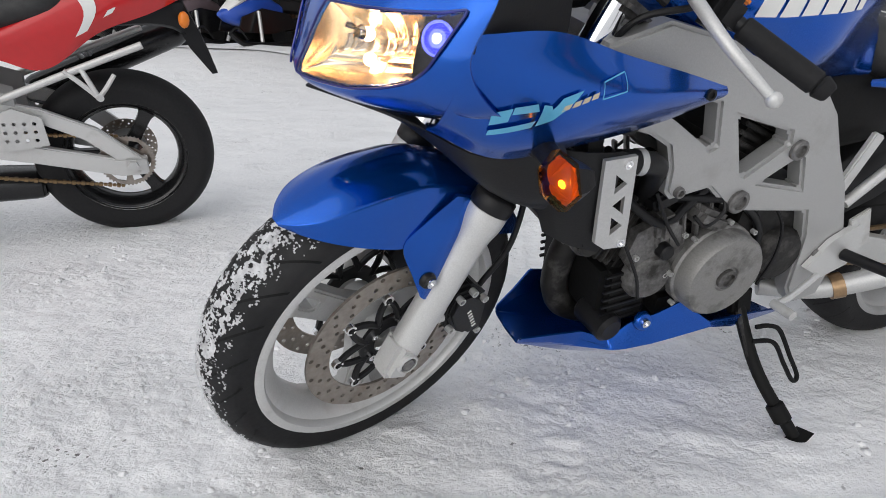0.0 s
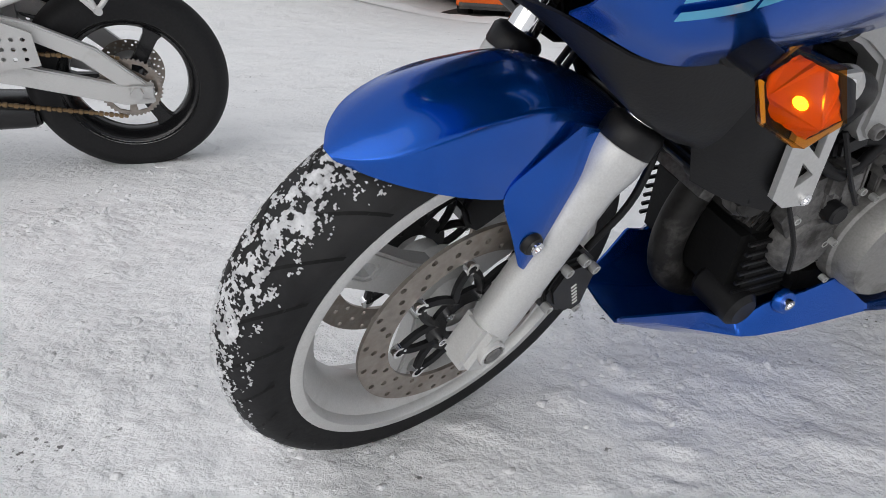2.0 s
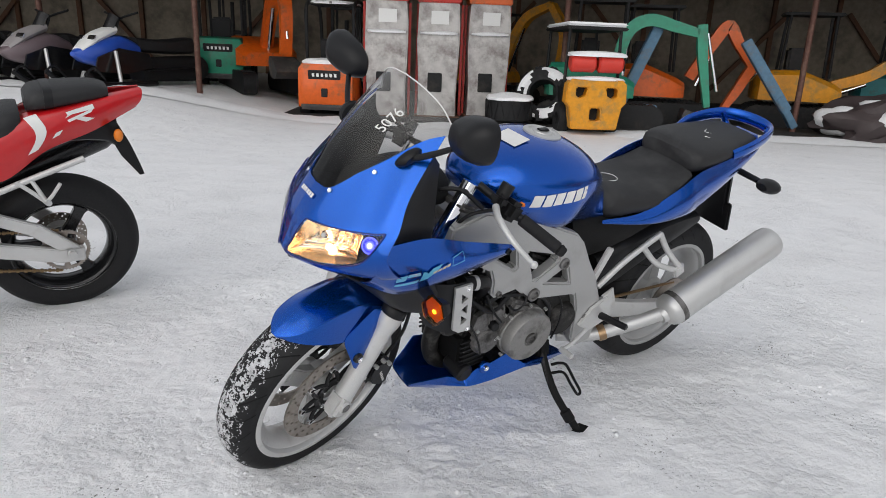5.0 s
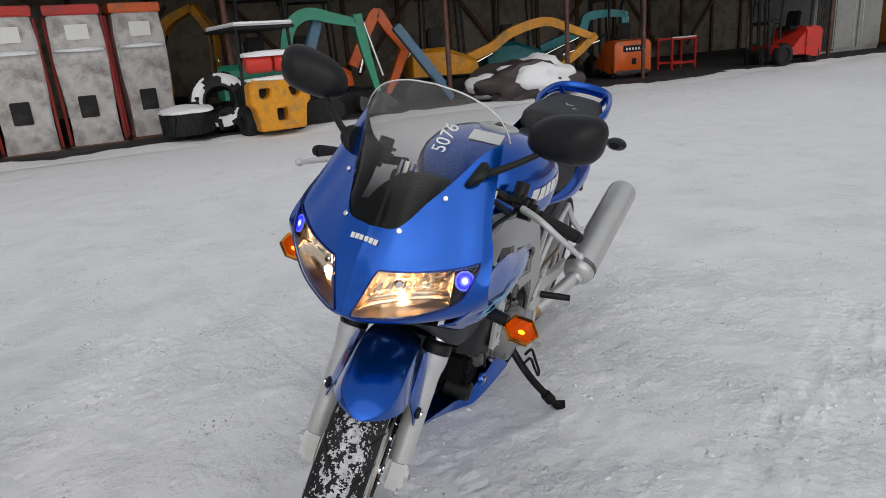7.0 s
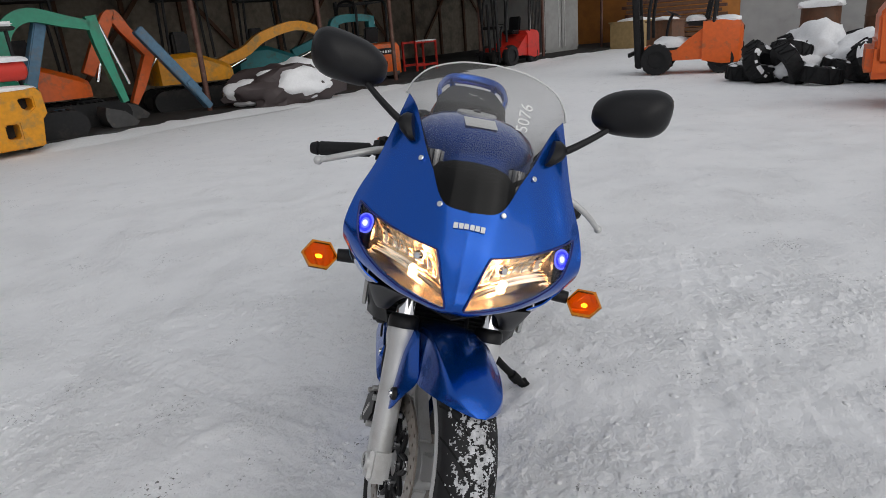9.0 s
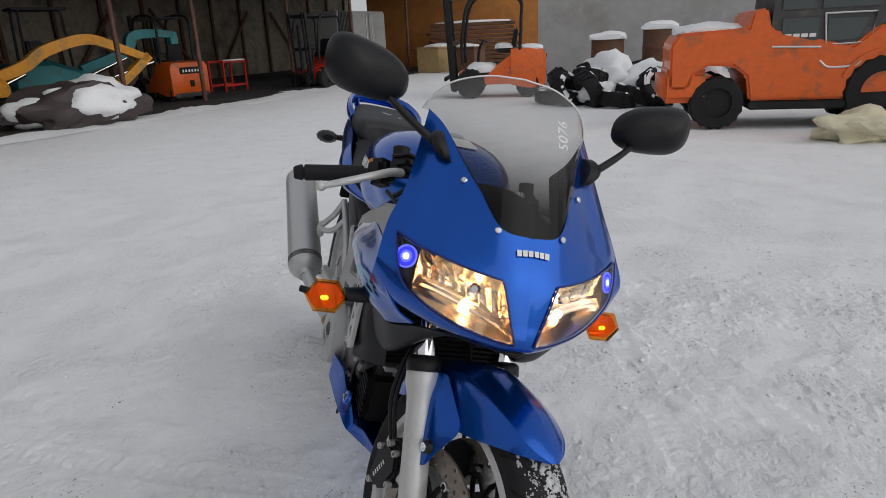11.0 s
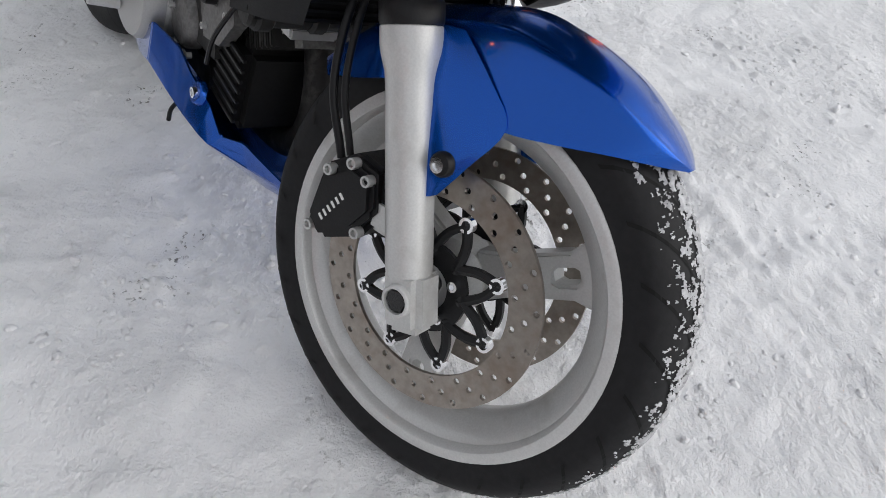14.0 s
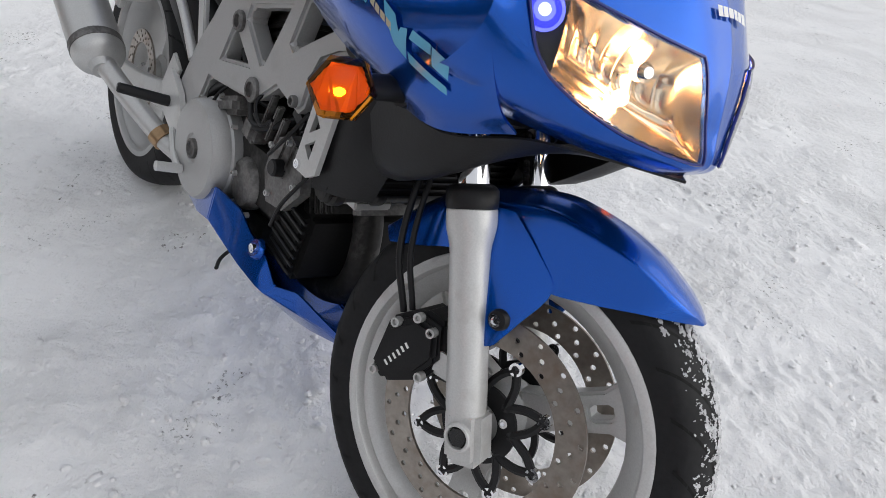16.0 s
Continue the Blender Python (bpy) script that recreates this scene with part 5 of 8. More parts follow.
for sg in (1, -1):
    I4 = Matrix.Identity(4)
    # fluted casing between cover and cylinder
    for k in range(5):
        part("case_rib", box(mb(), (0.008, 0.014, 0.075), (0.845 + 0.026 * k, sg * 0.128, 0.505 - 0.012 * k), (0, 18, 0), 0.002), CAST, engine)
    part("case_cover", plate(mb(), [(0.90, 0.36), (0.96, 0.37), (1.005, 0.42), (0.995, 0.475), (0.94, 0.50), (0.89, 0.475), (0.875, 0.41)], sg * 0.112, sg * 0.132), CAST, engine, "dusty cast front casing")
    bolts("case_bolt", [(0.905, sg * 0.130, 0.378), (0.985, sg * 0.130, 0.425), (0.945, sg * 0.130, 0.488), (0.889, sg * 0.130, 0.462)], (0, sg, 0), 0.0055, 0.009, I4, BRUSHED, engine)
    part("plug_cap", rod(mb(), (0.93, sg * 0.10, 0.435), (0.93, sg * 0.152, 0.437), 0.017, 0.015, 18, 0.003), BLACK, engine)
    # coolant hose from the radiator, with its clamp
    hose = part("coolant_hose", tube(mb(), [(1.10, sg * 0.155, 0.630), (1.060, sg * 0.160, 0.628), (1.015, sg * 0.145, 0.610), (0.985, sg * 0.110, 0.560), (0.965, sg * 0.085, 0.520)], 0.019, 14), BLACK, engine, "thick black coolant hose")
    part("hose_clamp", lathe(mb(), [(0.0195, 0), (0.0215, 0), (0.0215, 0.012), (0.0195, 0.012)], (1.072, sg * 0.1585, 0.6285), (1.00, sg * 0.1625, 0.624), 20, closed=True), BRUSHED, hose)
    for pts in ([(0.985, 0.135, 0.555), (0.955, 0.150, 0.500), (0.915, 0.152, 0.455)], [(0.845, 0.120, 0.555), (0.835, 0.150, 0.520), (0.870, 0.155, 0.490), (0.900, 0.150, 0.510)],
                [(0.700, 0.120, 0.520), (0.672, 0.150, 0.470), (0.660, 0.155, 0.400), (0.668, 0.150, 0.330)], [(1.02, 0.135, 0.46), (0.985, 0.150, 0.395), (0.965, 0.150, 0.345)]):
        part("wiring", tube(mb(), [(x, sg * y, z) for x, y, z in pts], 0.0035, 6), BLACK, engine)
    bolts("case_bolt", [(0.72 + 0.03 * k, sg * 0.126, 0.300 - 0.008 * (k % 2)) for k in range(5)], (0, sg, 0), 0.0055, 0.009, I4, BRUSHED, engine)
    part("spark_coil", box(mb(), (0.05, 0.035, 0.03), (0.955, sg * 0.118, 0.535), (0, 25, 0), 0.006), BLACK, engine)

# radiator with its side brackets
bm = mb()
box(bm, (0.045, 0.36, 0.22), (1.155, 0, 0.595), (0, 12, 0), 0.012)
rad = part("radiator", bm, BLACK_MATT, bike, "black finned radiator")
for k in range(16):
    bm = mb()
    box(bm, (0.052, 0.33, 0.004), (1.157 + 0.0026 * (k - 8), 0, 0.595 + 0.0125 * (k - 7.5)), (0, 12, 0))
    part("fin", bm, BLACK, rad)
bm = mb()
rod(bm, (1.11, -0.17, 0.700), (1.11, 0.17, 0.700), 0.022, seg=16)
part("radiator_tank", bm, BLACK, rad)
for sg in (1, -1):
    bm = mb()
    holes = []
    for k in range(3):
        z0, flip = 0.530 + 0.036 * k, 1 if k % 2 else -1
        cx = 1.106 + 0.185 * (z0 - 0.51)
        holes.append([(cx - flip * 0.010, z0), (cx + flip * 0.011 + 0.003, z0 + 0.016), (cx - flip * 0.010 + 0.006, z0 + 0.032)])
    plate(bm, [(1.083, 0.506), (1.122, 0.505), (1.143, 0.518), (1.164, 0.657), (1.110, 0.662)], sg * 0.196, sg * 0.204, holes)
    br = part("radiator_bracket", bm, BRUSHED, bike, "silver bracket with triangular cut-outs")
    bolts("bracket_bolt", [(1.124, sg * 0.202, 0.650), (1.096, sg * 0.202, 0.515)], (0, sg, 0), 0.007, 0.006, Matrix.Identity(4), CHROME, br)
    shroud = surf_fn([[(1.245, 0.150, 0.660), (1.190, 0.190, 0.665), (1.125, 0.196, 0.665)], [(1.235, 0.145, 0.590), (1.190, 0.185, 0.580), (1.125, 0.194, 0.570)], [(1.190, 0.130, 0.500), (1.165, 0.165, 0.495), (1.120, 0.190, 0.490)]])
    part("radiator_shroud", sheet(mb(), side_f(shroud, sg), np.linspace(0, 2, 9), np.linspace(0, 2, 9), thick=0.003), BLACK, bike)

# exhaust: down pipe, collector, two mufflers
bm = mb()
tube(bm, [(0.985, 0.0, 0.425), (1.022, 0.0, 0.405), (1.042, 0.0, 0.345), (1.038, 0.0, 0.275), (1.000, 0.0, 0.222), (0.90, 0.0, 0.196), (0.70, 0.0, 0.20), (0.50, 0, 0.23)], 0.027, 18)
pipe = part("down_pipe", bm, ENGINE_DARK, bike, "sooty exhaust down pipe")
bm = mb()
box(bm, (0.012, 0.105, 0.034), (1.000, 0, 0.412), (0, 35, 0), 0.004)
part("pipe_flange", bm, BRUSHED, pipe)
bolts("flange_nut", [(1.003, sg * 0.042, 0.408) for sg in (1, -1)], (0.82, 0, -0.57), 0.007, 0.012, Matrix.Identity(4), BRUSHED, pipe)
bm = mb()
box(bm, (0.11, 0.23, 0.15), (0.958, 0, 0.325), (0, 8, 0), 0.016)
cooler = part("oil_cooler", bm, BLACK_MATT, bike, "black oil cooler behind the down pipe")
for sg in (1, -1):
    for k in range(7):
        part("cooler_fin", box(mb(), (0.092, 0.006, 0.006), (0.960 + 0.0026 * k, sg * 0.1165, 0.275 + 0.0175 * k), (0, 8, 0), 0.001), BLACK, cooler)
part("oil_filter", rod(mb(), (0.995, 0.05, 0.262), (0.985, 0.135, 0.258), 0.030, seg=24, bevel=0.008), BLACK, cooler)
# lower rail of the radiator with its rubber mounts
bm = mb()
rod(bm, (1.118, -0.172, 0.488), (1.118, 0.172, 0.488), 0.021, seg=18, bevel=0.004)
for k in range(5):
    rod(bm, (1.118, -0.150 + 0.075 * k - 0.012, 0.488), (1.118, -0.150 + 0.075 * k + 0.012, 0.488), 0.026, seg=18, bevel=0.004)
part("radiator_rail", bm, ENGINE_DARK, rad, "dusty grey lower radiator tank")
part("rail_clamp", box(mb(), (0.03, 0.070, 0.016), (1.112, -0.075, 0.462), (0, 0, 0), 0.003), BRUSHED, rad)
for sg in (1, -1):
    bm = mb()
    tube(bm, [(0.52, sg * 0.05, 0.235), (0.42, sg * 0.12, 0.26), (0.30, sg * 0.180, 0.32), (0.19, sg * 0.222, 0.375)], 0.024, 16)
    link = part("link_pipe", bm, BRUSHED, bike, "bright steel exhaust link pipe")
    part("pipe_clamp", lathe(mb(), [(0.024, 0), (0.029, 0), (0.029, 0.026), (0.024, 0.026)], (0.40, sg * 0.130, 0.267), (0.30, sg * 0.180, 0.32), 24, closed=True), BRONZE, link)
    a, b = Vector((0.185, sg * 0.224, 0.375)), Vector((-0.250, sg * 0.258, 0.632))
    n = (b - a).length
    bm = lathe(mb(), [(0.026, -0.03), (0.030, -0.012), (0.052, 0.0), (0.059, 0.014), (0.060, 0.03), (0.060, n - 0.03), (0.057, n - 0.01), (0.050, n), (0.034, n + 0.002), (0.030, n - 0.03), (0.001, n - 0.04)], a, b, 40)
    muf = part("muffler", bm, BRUSHED, bike, "brushed silver muffler")
    d = (b - a).normalized()
    part("muffler_clamp", lathe(mb(), [(0.0595, 0), (0.0615, 0), (0.0615, 0.020), (0.0595, 0.020)], a + d * 0.03, b, 40, closed=True), CAST, muf)

# belly pan: folded from flat facets, open in front
PAN = ((0.560, 0.050, 0.205, 0.140, 0.232, 0.150, 0.250), (0.700, 0.065, 0.165, 0.165, 0.240, 0.168, 0.272), (0.780, 0.070, 0.150, 0.176, 0.262, 0.170, 0.330), (0.850, 0.068, 0.143, 0.166, 0.242, 0.150, 0.318),
       (0.895, 0.066, 0.140, 0.158, 0.228, 0.144, 0.292), (0.945, 0.062, 0.140, 0.148, 0.216, 0.132, 0.268), (0.975, 0.060, 0.142, 0.140, 0.212, 0.122, 0.226), (1.030, 0.056, 0.154, 0.096, 0.198, 0.108, 0.244),
       (1.080, 0.053, 0.169, 0.072, 0.196, 0.080, 0.220), (1.130, 0.050, 0.184, 0.051, 0.190, 0.055, 0.200))
bm = mb()
for sg in (1, -1):
    rows = []
    for x, yb, zb, yc, zc, yt, zt in PAN:
        # the upper edge dips under the round cover on the left
        top = min(zt, 0.270) if sg > 0 and x < 0.83 else zt
        rows.append([bm.verts.new(p) for p in ((x, 0, zb - 0.004), (x, sg * yb, zb), (x, sg * yc, zc), (x, sg * (yc + yt) / 2, (zc + top) / 2), (x, sg * yt, top))])
    for p, q in zip(rows[:-1], rows[1:]):
        for i in range(4):
            bm.faces.new((p[i], p[i + 1], q[i + 1], q[i]))
bmesh.ops.remove_doubles(bm, verts=bm.verts, dist=1e-5)
bmesh.ops.recalc_face_normals(bm, faces=bm.faces)
bmesh.ops.solidify(bm, geom=bm.faces[:], thickness=0.004)
bmesh.ops.bevel(bm, geom=[e for e in bm.edges if e.is_manifold and 0.25 < e.calc_face_angle(0) < 1.2], offset=0.003, segments=2, affect="EDGES")
pan = part("belly_pan", bm, BLUE, bike, "glossy blue belly pan folded into flat facets", smooth=18)
for sg in (1, -1):
    part("pan_tab", rod(mb(), (0.920, sg * 0.134, 0.272), (0.920, sg * 0.146, 0.276), 0.020, 0.018, 20, 0.002), BLUE, pan)
    part("pan_bolt", small_rods([(0.920, sg * 0.144, 0.275)], (0, sg, 0), 0.009, 0.007, Matrix.Identity(4)), CHROME, pan)
part("drain_hose", tube(mb(), [(0.775, -0.10, 0.20), (0.765, -0.125, 0.165), (0.757, -0.128, 0.135)], 0.004, 8), BLACK, bike)

# swingarm, rear wheel, chain
WHEEL_R = Matrix.Translation((0, 0, 0.312))
rear_wheel = wheel("rear_wheel", 0.312, 0.090, 0.219, 0.070, WHEEL_R, 40, "silver three-spoke rear wheel", False)
part("rear_disc", disc_mesh(0.110, 0.075, -0.075, WHEEL_R), STEEL, rear_wheel)
for sg in (1, -1):
    bm = mb()
    loft(bm, [[(x, sg * (y0 + w * c), z + h * s) for c, s in ((1, 1), (-1, 1), (-1, -1), (1, -1))] for x, y0, w, z, h in ((0.60, 0.085, 0.018, 0.40, 0.045), (0.45, 0.105, 0.016, 0.375, 0.038), (0.20, 0.125, 0.014, 0.335, 0.028), (-0.04, 0.128, 0.012, 0.312, 0.024))], n_along=14)
    bmesh.ops.bevel(bm, geom=bm.edges[:], offset=0.003, segments=1, affect="EDGES")
    part("swingarm", bm, SILVER, bike, "silver aluminium swingarm")
    bm = mb()
    rod(bm, (0, sg * 0.135, 0.312), (0, sg * 0.155, 0.312), 0.018, seg=6)
    part("rear_axle_nut", bm, CHROME, bike)
bm = mb()
loft(bm, [ring_section(0.45, 0.080, 0.38, 0.55, 12, 4), ring_section(0.36, 0.100, 0.43, 0.62, 12, 4), ring_section(0.24, 0.104, 0.51, 0.660, 12, 4), ring_section(0.10, 0.100, 0.575, 0.680, 12, 4), ring_section(-0.03, 0.085, 0.63, 0.672, 12, 4)], n_along=8)
part("tyre_hugger", bm, BLACK, bike, "black tyre hugger")
bm = mb()
for z in (0.36, 0.28):
    tube(bm, [(0.56, 0.098, 0.39 if z > 0.3 else 0.33), (0.0, 0.098, z + (0.03 if z > 0.3 else -0.02))], 0.006, 6)
part("drive_chain", bm, GOLD_CHAIN, bike)
bm = mb()
lathe(bm, [(0.095, 0), (0.095, 0.006), (0.05, 0.006), (0.05, 0)], (0, 0.095, 0.312), (0, 1, 0.312), 44, closed=True)
part("rear_sprocket", bm, STEEL, rear_wheel)

# foot pegs, pedals, side stand
for sg in (1, -1):
    bm = mb()
    plate(bm, [(0.52, 0.42), (0.56, 0.36), (0.50, 0.33), (0.44, 0.355), (0.42, 0.40), (0.46, 0.455)], sg * 0.150, sg * 0.162)
    peg = part("peg_plate", bm, SILVER, bike)
    part("rider_peg", rod(mb(), (0.470, sg * 0.160, 0.385), (0.450, sg * 0.262, 0.398), 0.0125, 0.011, 12, 0.003), BLACK, peg, "black rubber foot peg")
    bm = mb()
    tube(bm, [(0.52, sg * 0.165, 0.34), (0.60, sg * 0.185, 0.315), (0.645, sg * 0.190, 0.305)], 0.007, 8)
    rod(bm, (0.645, sg * 0.185, 0.305), (0.645, sg * 0.235, 0.310), 0.010, seg=12)
    part("foot_lever", bm, SILVER, bike)
    bm = mb()
    box(bm, (0.055, 0.008, 0.10), (0.435, sg * 0.150, 0.43), (0, 30, 0), 0.01)
    part("heel_guard", bm, SILVER, peg)
FOOT = Vector((0.640, 0.345, 0.092))
bm = mb()
tube(bm, [(0.682, 0.135, 0.284), (0.686, 0.200, 0.222), (0.680, 0.260, 0.170), tuple(FOOT)], 0.0125, 12)
box(bm, (0.05, 0.035, 0.06), (0.680, 0.135, 0.285), (20, 0, 0), 0.008)
rod(bm, (0.668, 0.295, 0.140), (0.655, 0.322, 0.114), 0.018, seg=14, bevel=0.003)
box(bm, (0.062, 0.042, 0.012), (FOOT.x - 0.010, FOOT.y + 0.006, FOOT.z - 0.002), (15, 0, 18), 0.004)
stand = part("side_stand", bm, BLACK_MATT, bike, "black side stand dug into the snow")
bm = mb()
tube(bm, [(0.690, 0.205, 0.268), (0.660, 0.208, 0.268), (0.625, 0.212, 0.252), (0.575, 0.225, 0.185), (0.535, 0.236, 0.130), (0.546, 0.238, 0.120), (0.585, 0.226, 0.168), (0.628, 0.213, 0.222), (0.686, 0.207, 0.232)], 0.0048, 8)
part("stand_tang", bm, BLACK_MATT, stand)
part("stand_spring", tube(mb(), [(0.69, 0.15, 0.275), (0.692, 0.22, 0.205)], 0.007, 8), ENGINE_DARK, stand)

# ---- handlebars (turned with the fork) ----
for sg in (1, -1):
    def hb(x, y, z):
        return (x, sg * y, z)
    bm = mb()
    rod(bm, hb(-0.030, 0.11, 0.702), hb(-0.138, 0.350, 0.668), 0.011, seg=16)
    bar = part("handlebar", moved(bm, FORK), BLACK, bike, "black clip-on handlebar")
    bm = mb()
    rod(bm, hb(-0.086, 0.235, 0.684), hb(-0.136, 0.345, 0.669), 0.0165, seg=20, bevel=0.003)
    rod(bm, hb(-0.136, 0.346, 0.669), hb(-0.144, 0.364, 0.666), 0.0165, 0.013, seg=20, bevel=0.003)
    part("grip", moved(bm, FORK), RUBBER, bar)
    bm = mb()
    box(bm, (0.050, 0.055, 0.055), hb(-0.072, 0.203, 0.690), (0, 0, -sg * 20), 0.012)
    box(bm, (0.040, 0.045, 0.035), hb(-0.038, 0.178, 0.700), (0, 0, -sg * 20), 0.010)
    rod(bm, hb(-0.045, 0.175, 0.71), hb(-0.045, 0.175, 0.745), 0.018, seg=18)
    part("switch_pod", moved(bm, FORK), BLACK, bar)
    bm = mb()
    box(bm, (0.016, 0.014, 0.010), hb(-0.090, 0.215, 0.716), (0, 0, -sg * 20), 0.003)
    part("signal_switch", moved(bm, FORK), ORANGE_PLASTIC, bar)
    bm = mb()
    tube(bm, [hb(-0.015, 0.190, 0.682), hb(0.022, 0.235, 0.665), hb(0.018, 0.295, 0.640), hb(-0.016, 0.352, 0.619)], (0.0095, 0.0065), 10)
    ball(bm, hb(-0.018, 0.356, 0.618), (0.0105, 0.0105, 0.0105), 2)
    part("lever", moved(bm, FORK), SILVER, bar, "silver hand lever")
cup = part("brake_fluid_cup", moved(box(mb(), (0.044, 0.050, 0.026), (-0.022, -0.172, 0.704), (0, 0, 20), 0.008), FORK), BLACK, bike, "small black brake fluid box")
part("cup_lid", moved(box(mb(), (0.047, 0.053, 0.006), (-0.022, -0.172, 0.719), (0, 0, 20), 0.002), FORK), GLOSS_BLACK, cup)
bm = mb()
for sg in (1, -1):
    tube(bm, [(1.10, sg * 0.16, 0.86), (1.16, sg * 0.12, 0.90), (1.22, sg * 0.06, 0.86), (1.20, sg * 0.03, 0.78)], 0.006, 8)
    tube(bm, [(1.06, sg * 0.17, 0.86), (1.13, sg * 0.14, 0.83), (1.15, sg * 0.10, 0.74)], 0.005, 8)
part("control_cable", bm, BLACK, bike)

# ---- the red motorcycle beside it: its rear half stands in view ----
RED_AT = Matrix.Translation((-1.385, 2.64, -0.034)) @ Euler((0, 0, radians(214))).to_matrix().to_4x4() @ Euler((radians(-11), 0, 0)).to_matrix().to_4x4()
red = thing("motorcycle", RED_AT, "red sport motorcycle with black seat and black wheels on snow", "motorcycle")
m = Matrix.Translation((0, 0, 0.310))
rim = part("rear_wheel", rim_mesh(0.217, 0.066, m), GLOSS_BLACK, red, "black three-spoke wheel")
part("tyre", tyre_mesh(0.322, 0.090, 0.221, m), RUBBER, rim)
part("rim_lip", lathe(mb(), [(0.214, 0.060), (0.2185, 0.075), (0.221, 0.075), (0.218, 0.060)], (0, 0, 0.312), (0, 1, 0.312), 72, closed=True), BRUSHED, rim, "bare polished rim lip")
for k in range(3):
    part("spoke", spoke_mesh(0.219, m @ Matrix.Rotation(radians(2 + 120 * k), 4, "Y"), w=0.044, slot=False), GLOSS_BLACK, rim)
part("hub", lathe(mb(), [(0.012, -0.06), (0.040, -0.06), (0.058, -0.02), (0.058, 0.02), (0.040, 0.07), (0.012, 0.07)], (0, 0, 0.312), (0, 1, 0.312), 36, closed=True), GLOSS_BLACK, rim)
part("brake_disc", disc_mesh(0.110, 0.072, -0.075, m), STEEL, rim)
bm = mb()
teeth = 44
ring_o, ring_i = [], []
for k in range(teeth * 2):
    a = math.pi * k / teeth
    r = 0.101 if k % 2 else 0.094
    ring_o.append((r * math.cos(a), 0.312 + r * math.sin(a)))
holes = []
for k in range(6):
    a0 = 2 * math.pi * k / 6
    holes.append([((q * math.cos(a0 + t)), 0.312 + q * math.sin(a0 + t)) for q, t in ((0.060, -0.36), (0.082, -0.36), (0.085, 0), (0.082, 0.36), (0.060, 0.36), (0.058, 0))])
plate(bm, ring_o, 0.100, 0.106, holes)
part("sprocket", bm, STEEL, rim, "worn steel sprocket")


def chain_link_run(a, b, y, n):
    bm = mb()
    for k in range(n):
        t0, t1 = k / n, (k + 0.92) / n
        p, q = [(a[0] + (b[0] - a[0]) * t, a[1] + (b[1] - a[1]) * t) for t in (t0, t1)]
        beam(bm, p, q, 0.014 if k % 2 else 0.011, 0.016 if k % 2 else 0.010, y, 0.002)
    return bm


part("chain_top", chain_link_run((0.02, 0.412), (0.62, 0.448), 0.104, 40), GOLD_CHAIN, red, "rusty drive chain")
part("chain_bottom", chain_link_run((0.02, 0.212), (0.62, 0.300), 0.104, 40), GOLD_CHAIN, red)
for sg in (1, -1):
    bm = mb()
    y = sg * 0.128
    plate(bm, [(-0.072, 0.270), (-0.072, 0.336), (0.03, 0.334), (0.286, 0.398), (0.62, 0.470), (0.62, 0.400), (0.295, 0.333), (0.02, 0.266)], y - 0.016, y + 0.016)
    plate(bm, [(-0.060, 0.330), (0.085, 0.455), (0.250, 0.530), (0.45, 0.580), (0.60, 0.585), (0.60, 0.530), (0.45, 0.528), (0.265, 0.482), (0.13, 0.415), (0.03, 0.330)], y - 0.0145, y + 0.0145)
    bmesh.ops.bevel(bm, geom=[e for e in bm.edges if e.is_manifold and e.calc_face_angle(0) > 1.0], offset=0.005, segments=2, affect="EDGES")
    part("swingarm", bm, SILVER, red, "silver braced swingarm")
    bm = mb()
    box(bm, (0.075, 0.008, 0.050), (-0.035, sg * 0.147, 0.312), (0, 0, 0), 0.004)
    rod(bm, (-0.02, sg * 0.145, 0.312), (-0.02, sg * 0.168, 0.312), 0.020, seg=6)
    part("axle_adjuster", bm, BRUSHED, red)
# tail and seat
RT = surf_fn([
    [(0.62, 0.03, 0.900), (0.40, 0.05, 0.800), (0.10, 0.06, 0.925), (-0.05, 0.05, 0.968), (-0.21, 0.045, 1.002), (-0.355, 0.020, 1.026)],
    [(0.62, 0.14, 0.870), (0.40, 0.155, 0.775), (0.10, 0.125, 0.908), (-0.05, 0.115, 0.952), (-0.21, 0.090, 0.990), (-0.362, 0.040, 1.016)],
    [(0.62, 0.18, 0.800), (0.40, 0.175, 0.745), (0.10, 0.150, 0.830), (-0.05, 0.135, 0.892), (-0.20, 0.105, 0.935), (-0.355, 0.050, 0.978)],
    [(0.62, 0.165, 0.700), (0.38, 0.160, 0.715), (0.21, 0.150, 0.670), (0.03, 0.125, 0.788), (-0.15, 0.095, 0.856), (-0.330, 0.045, 0.942)]])
shell = part("tail_cowl", sheet(mb(), RT, np.linspace(0, 5, 41), np.linspace(0, 3, 19), mirror=True, thick=0.004), RED, red, "glossy red tail fairing with white mark")
for sg in (1, -1):
    for quad in (((2.75, 1.35), (2.95, 1.25), (2.62, 2.35), (2.42, 2.35)), ((2.70, 1.22), (3.35, 1.15), (3.38, 1.50), (2.72, 1.45)), ((2.68, 1.70), (3.35, 1.45), (3.30, 1.66), (2.72, 1.86)), ((2.85, 1.75), (3.02, 1.72), (3.42, 2.10), (3.22, 2.16))):
        bm = mb()
        vs = []
        for u, v in ((a + 0.30, b - 0.05) for a, b in quad):
            n = normal_of(RT, u, v)
            n = n if n[1] > 0 else -n
            p = RT(u, v) + 0.004 * n
            vs.append(bm.verts.new((p[0], sg * p[1], p[2])))
        bm.faces.new(vs)
        part("tail_mark", bm, WHITE, shell)
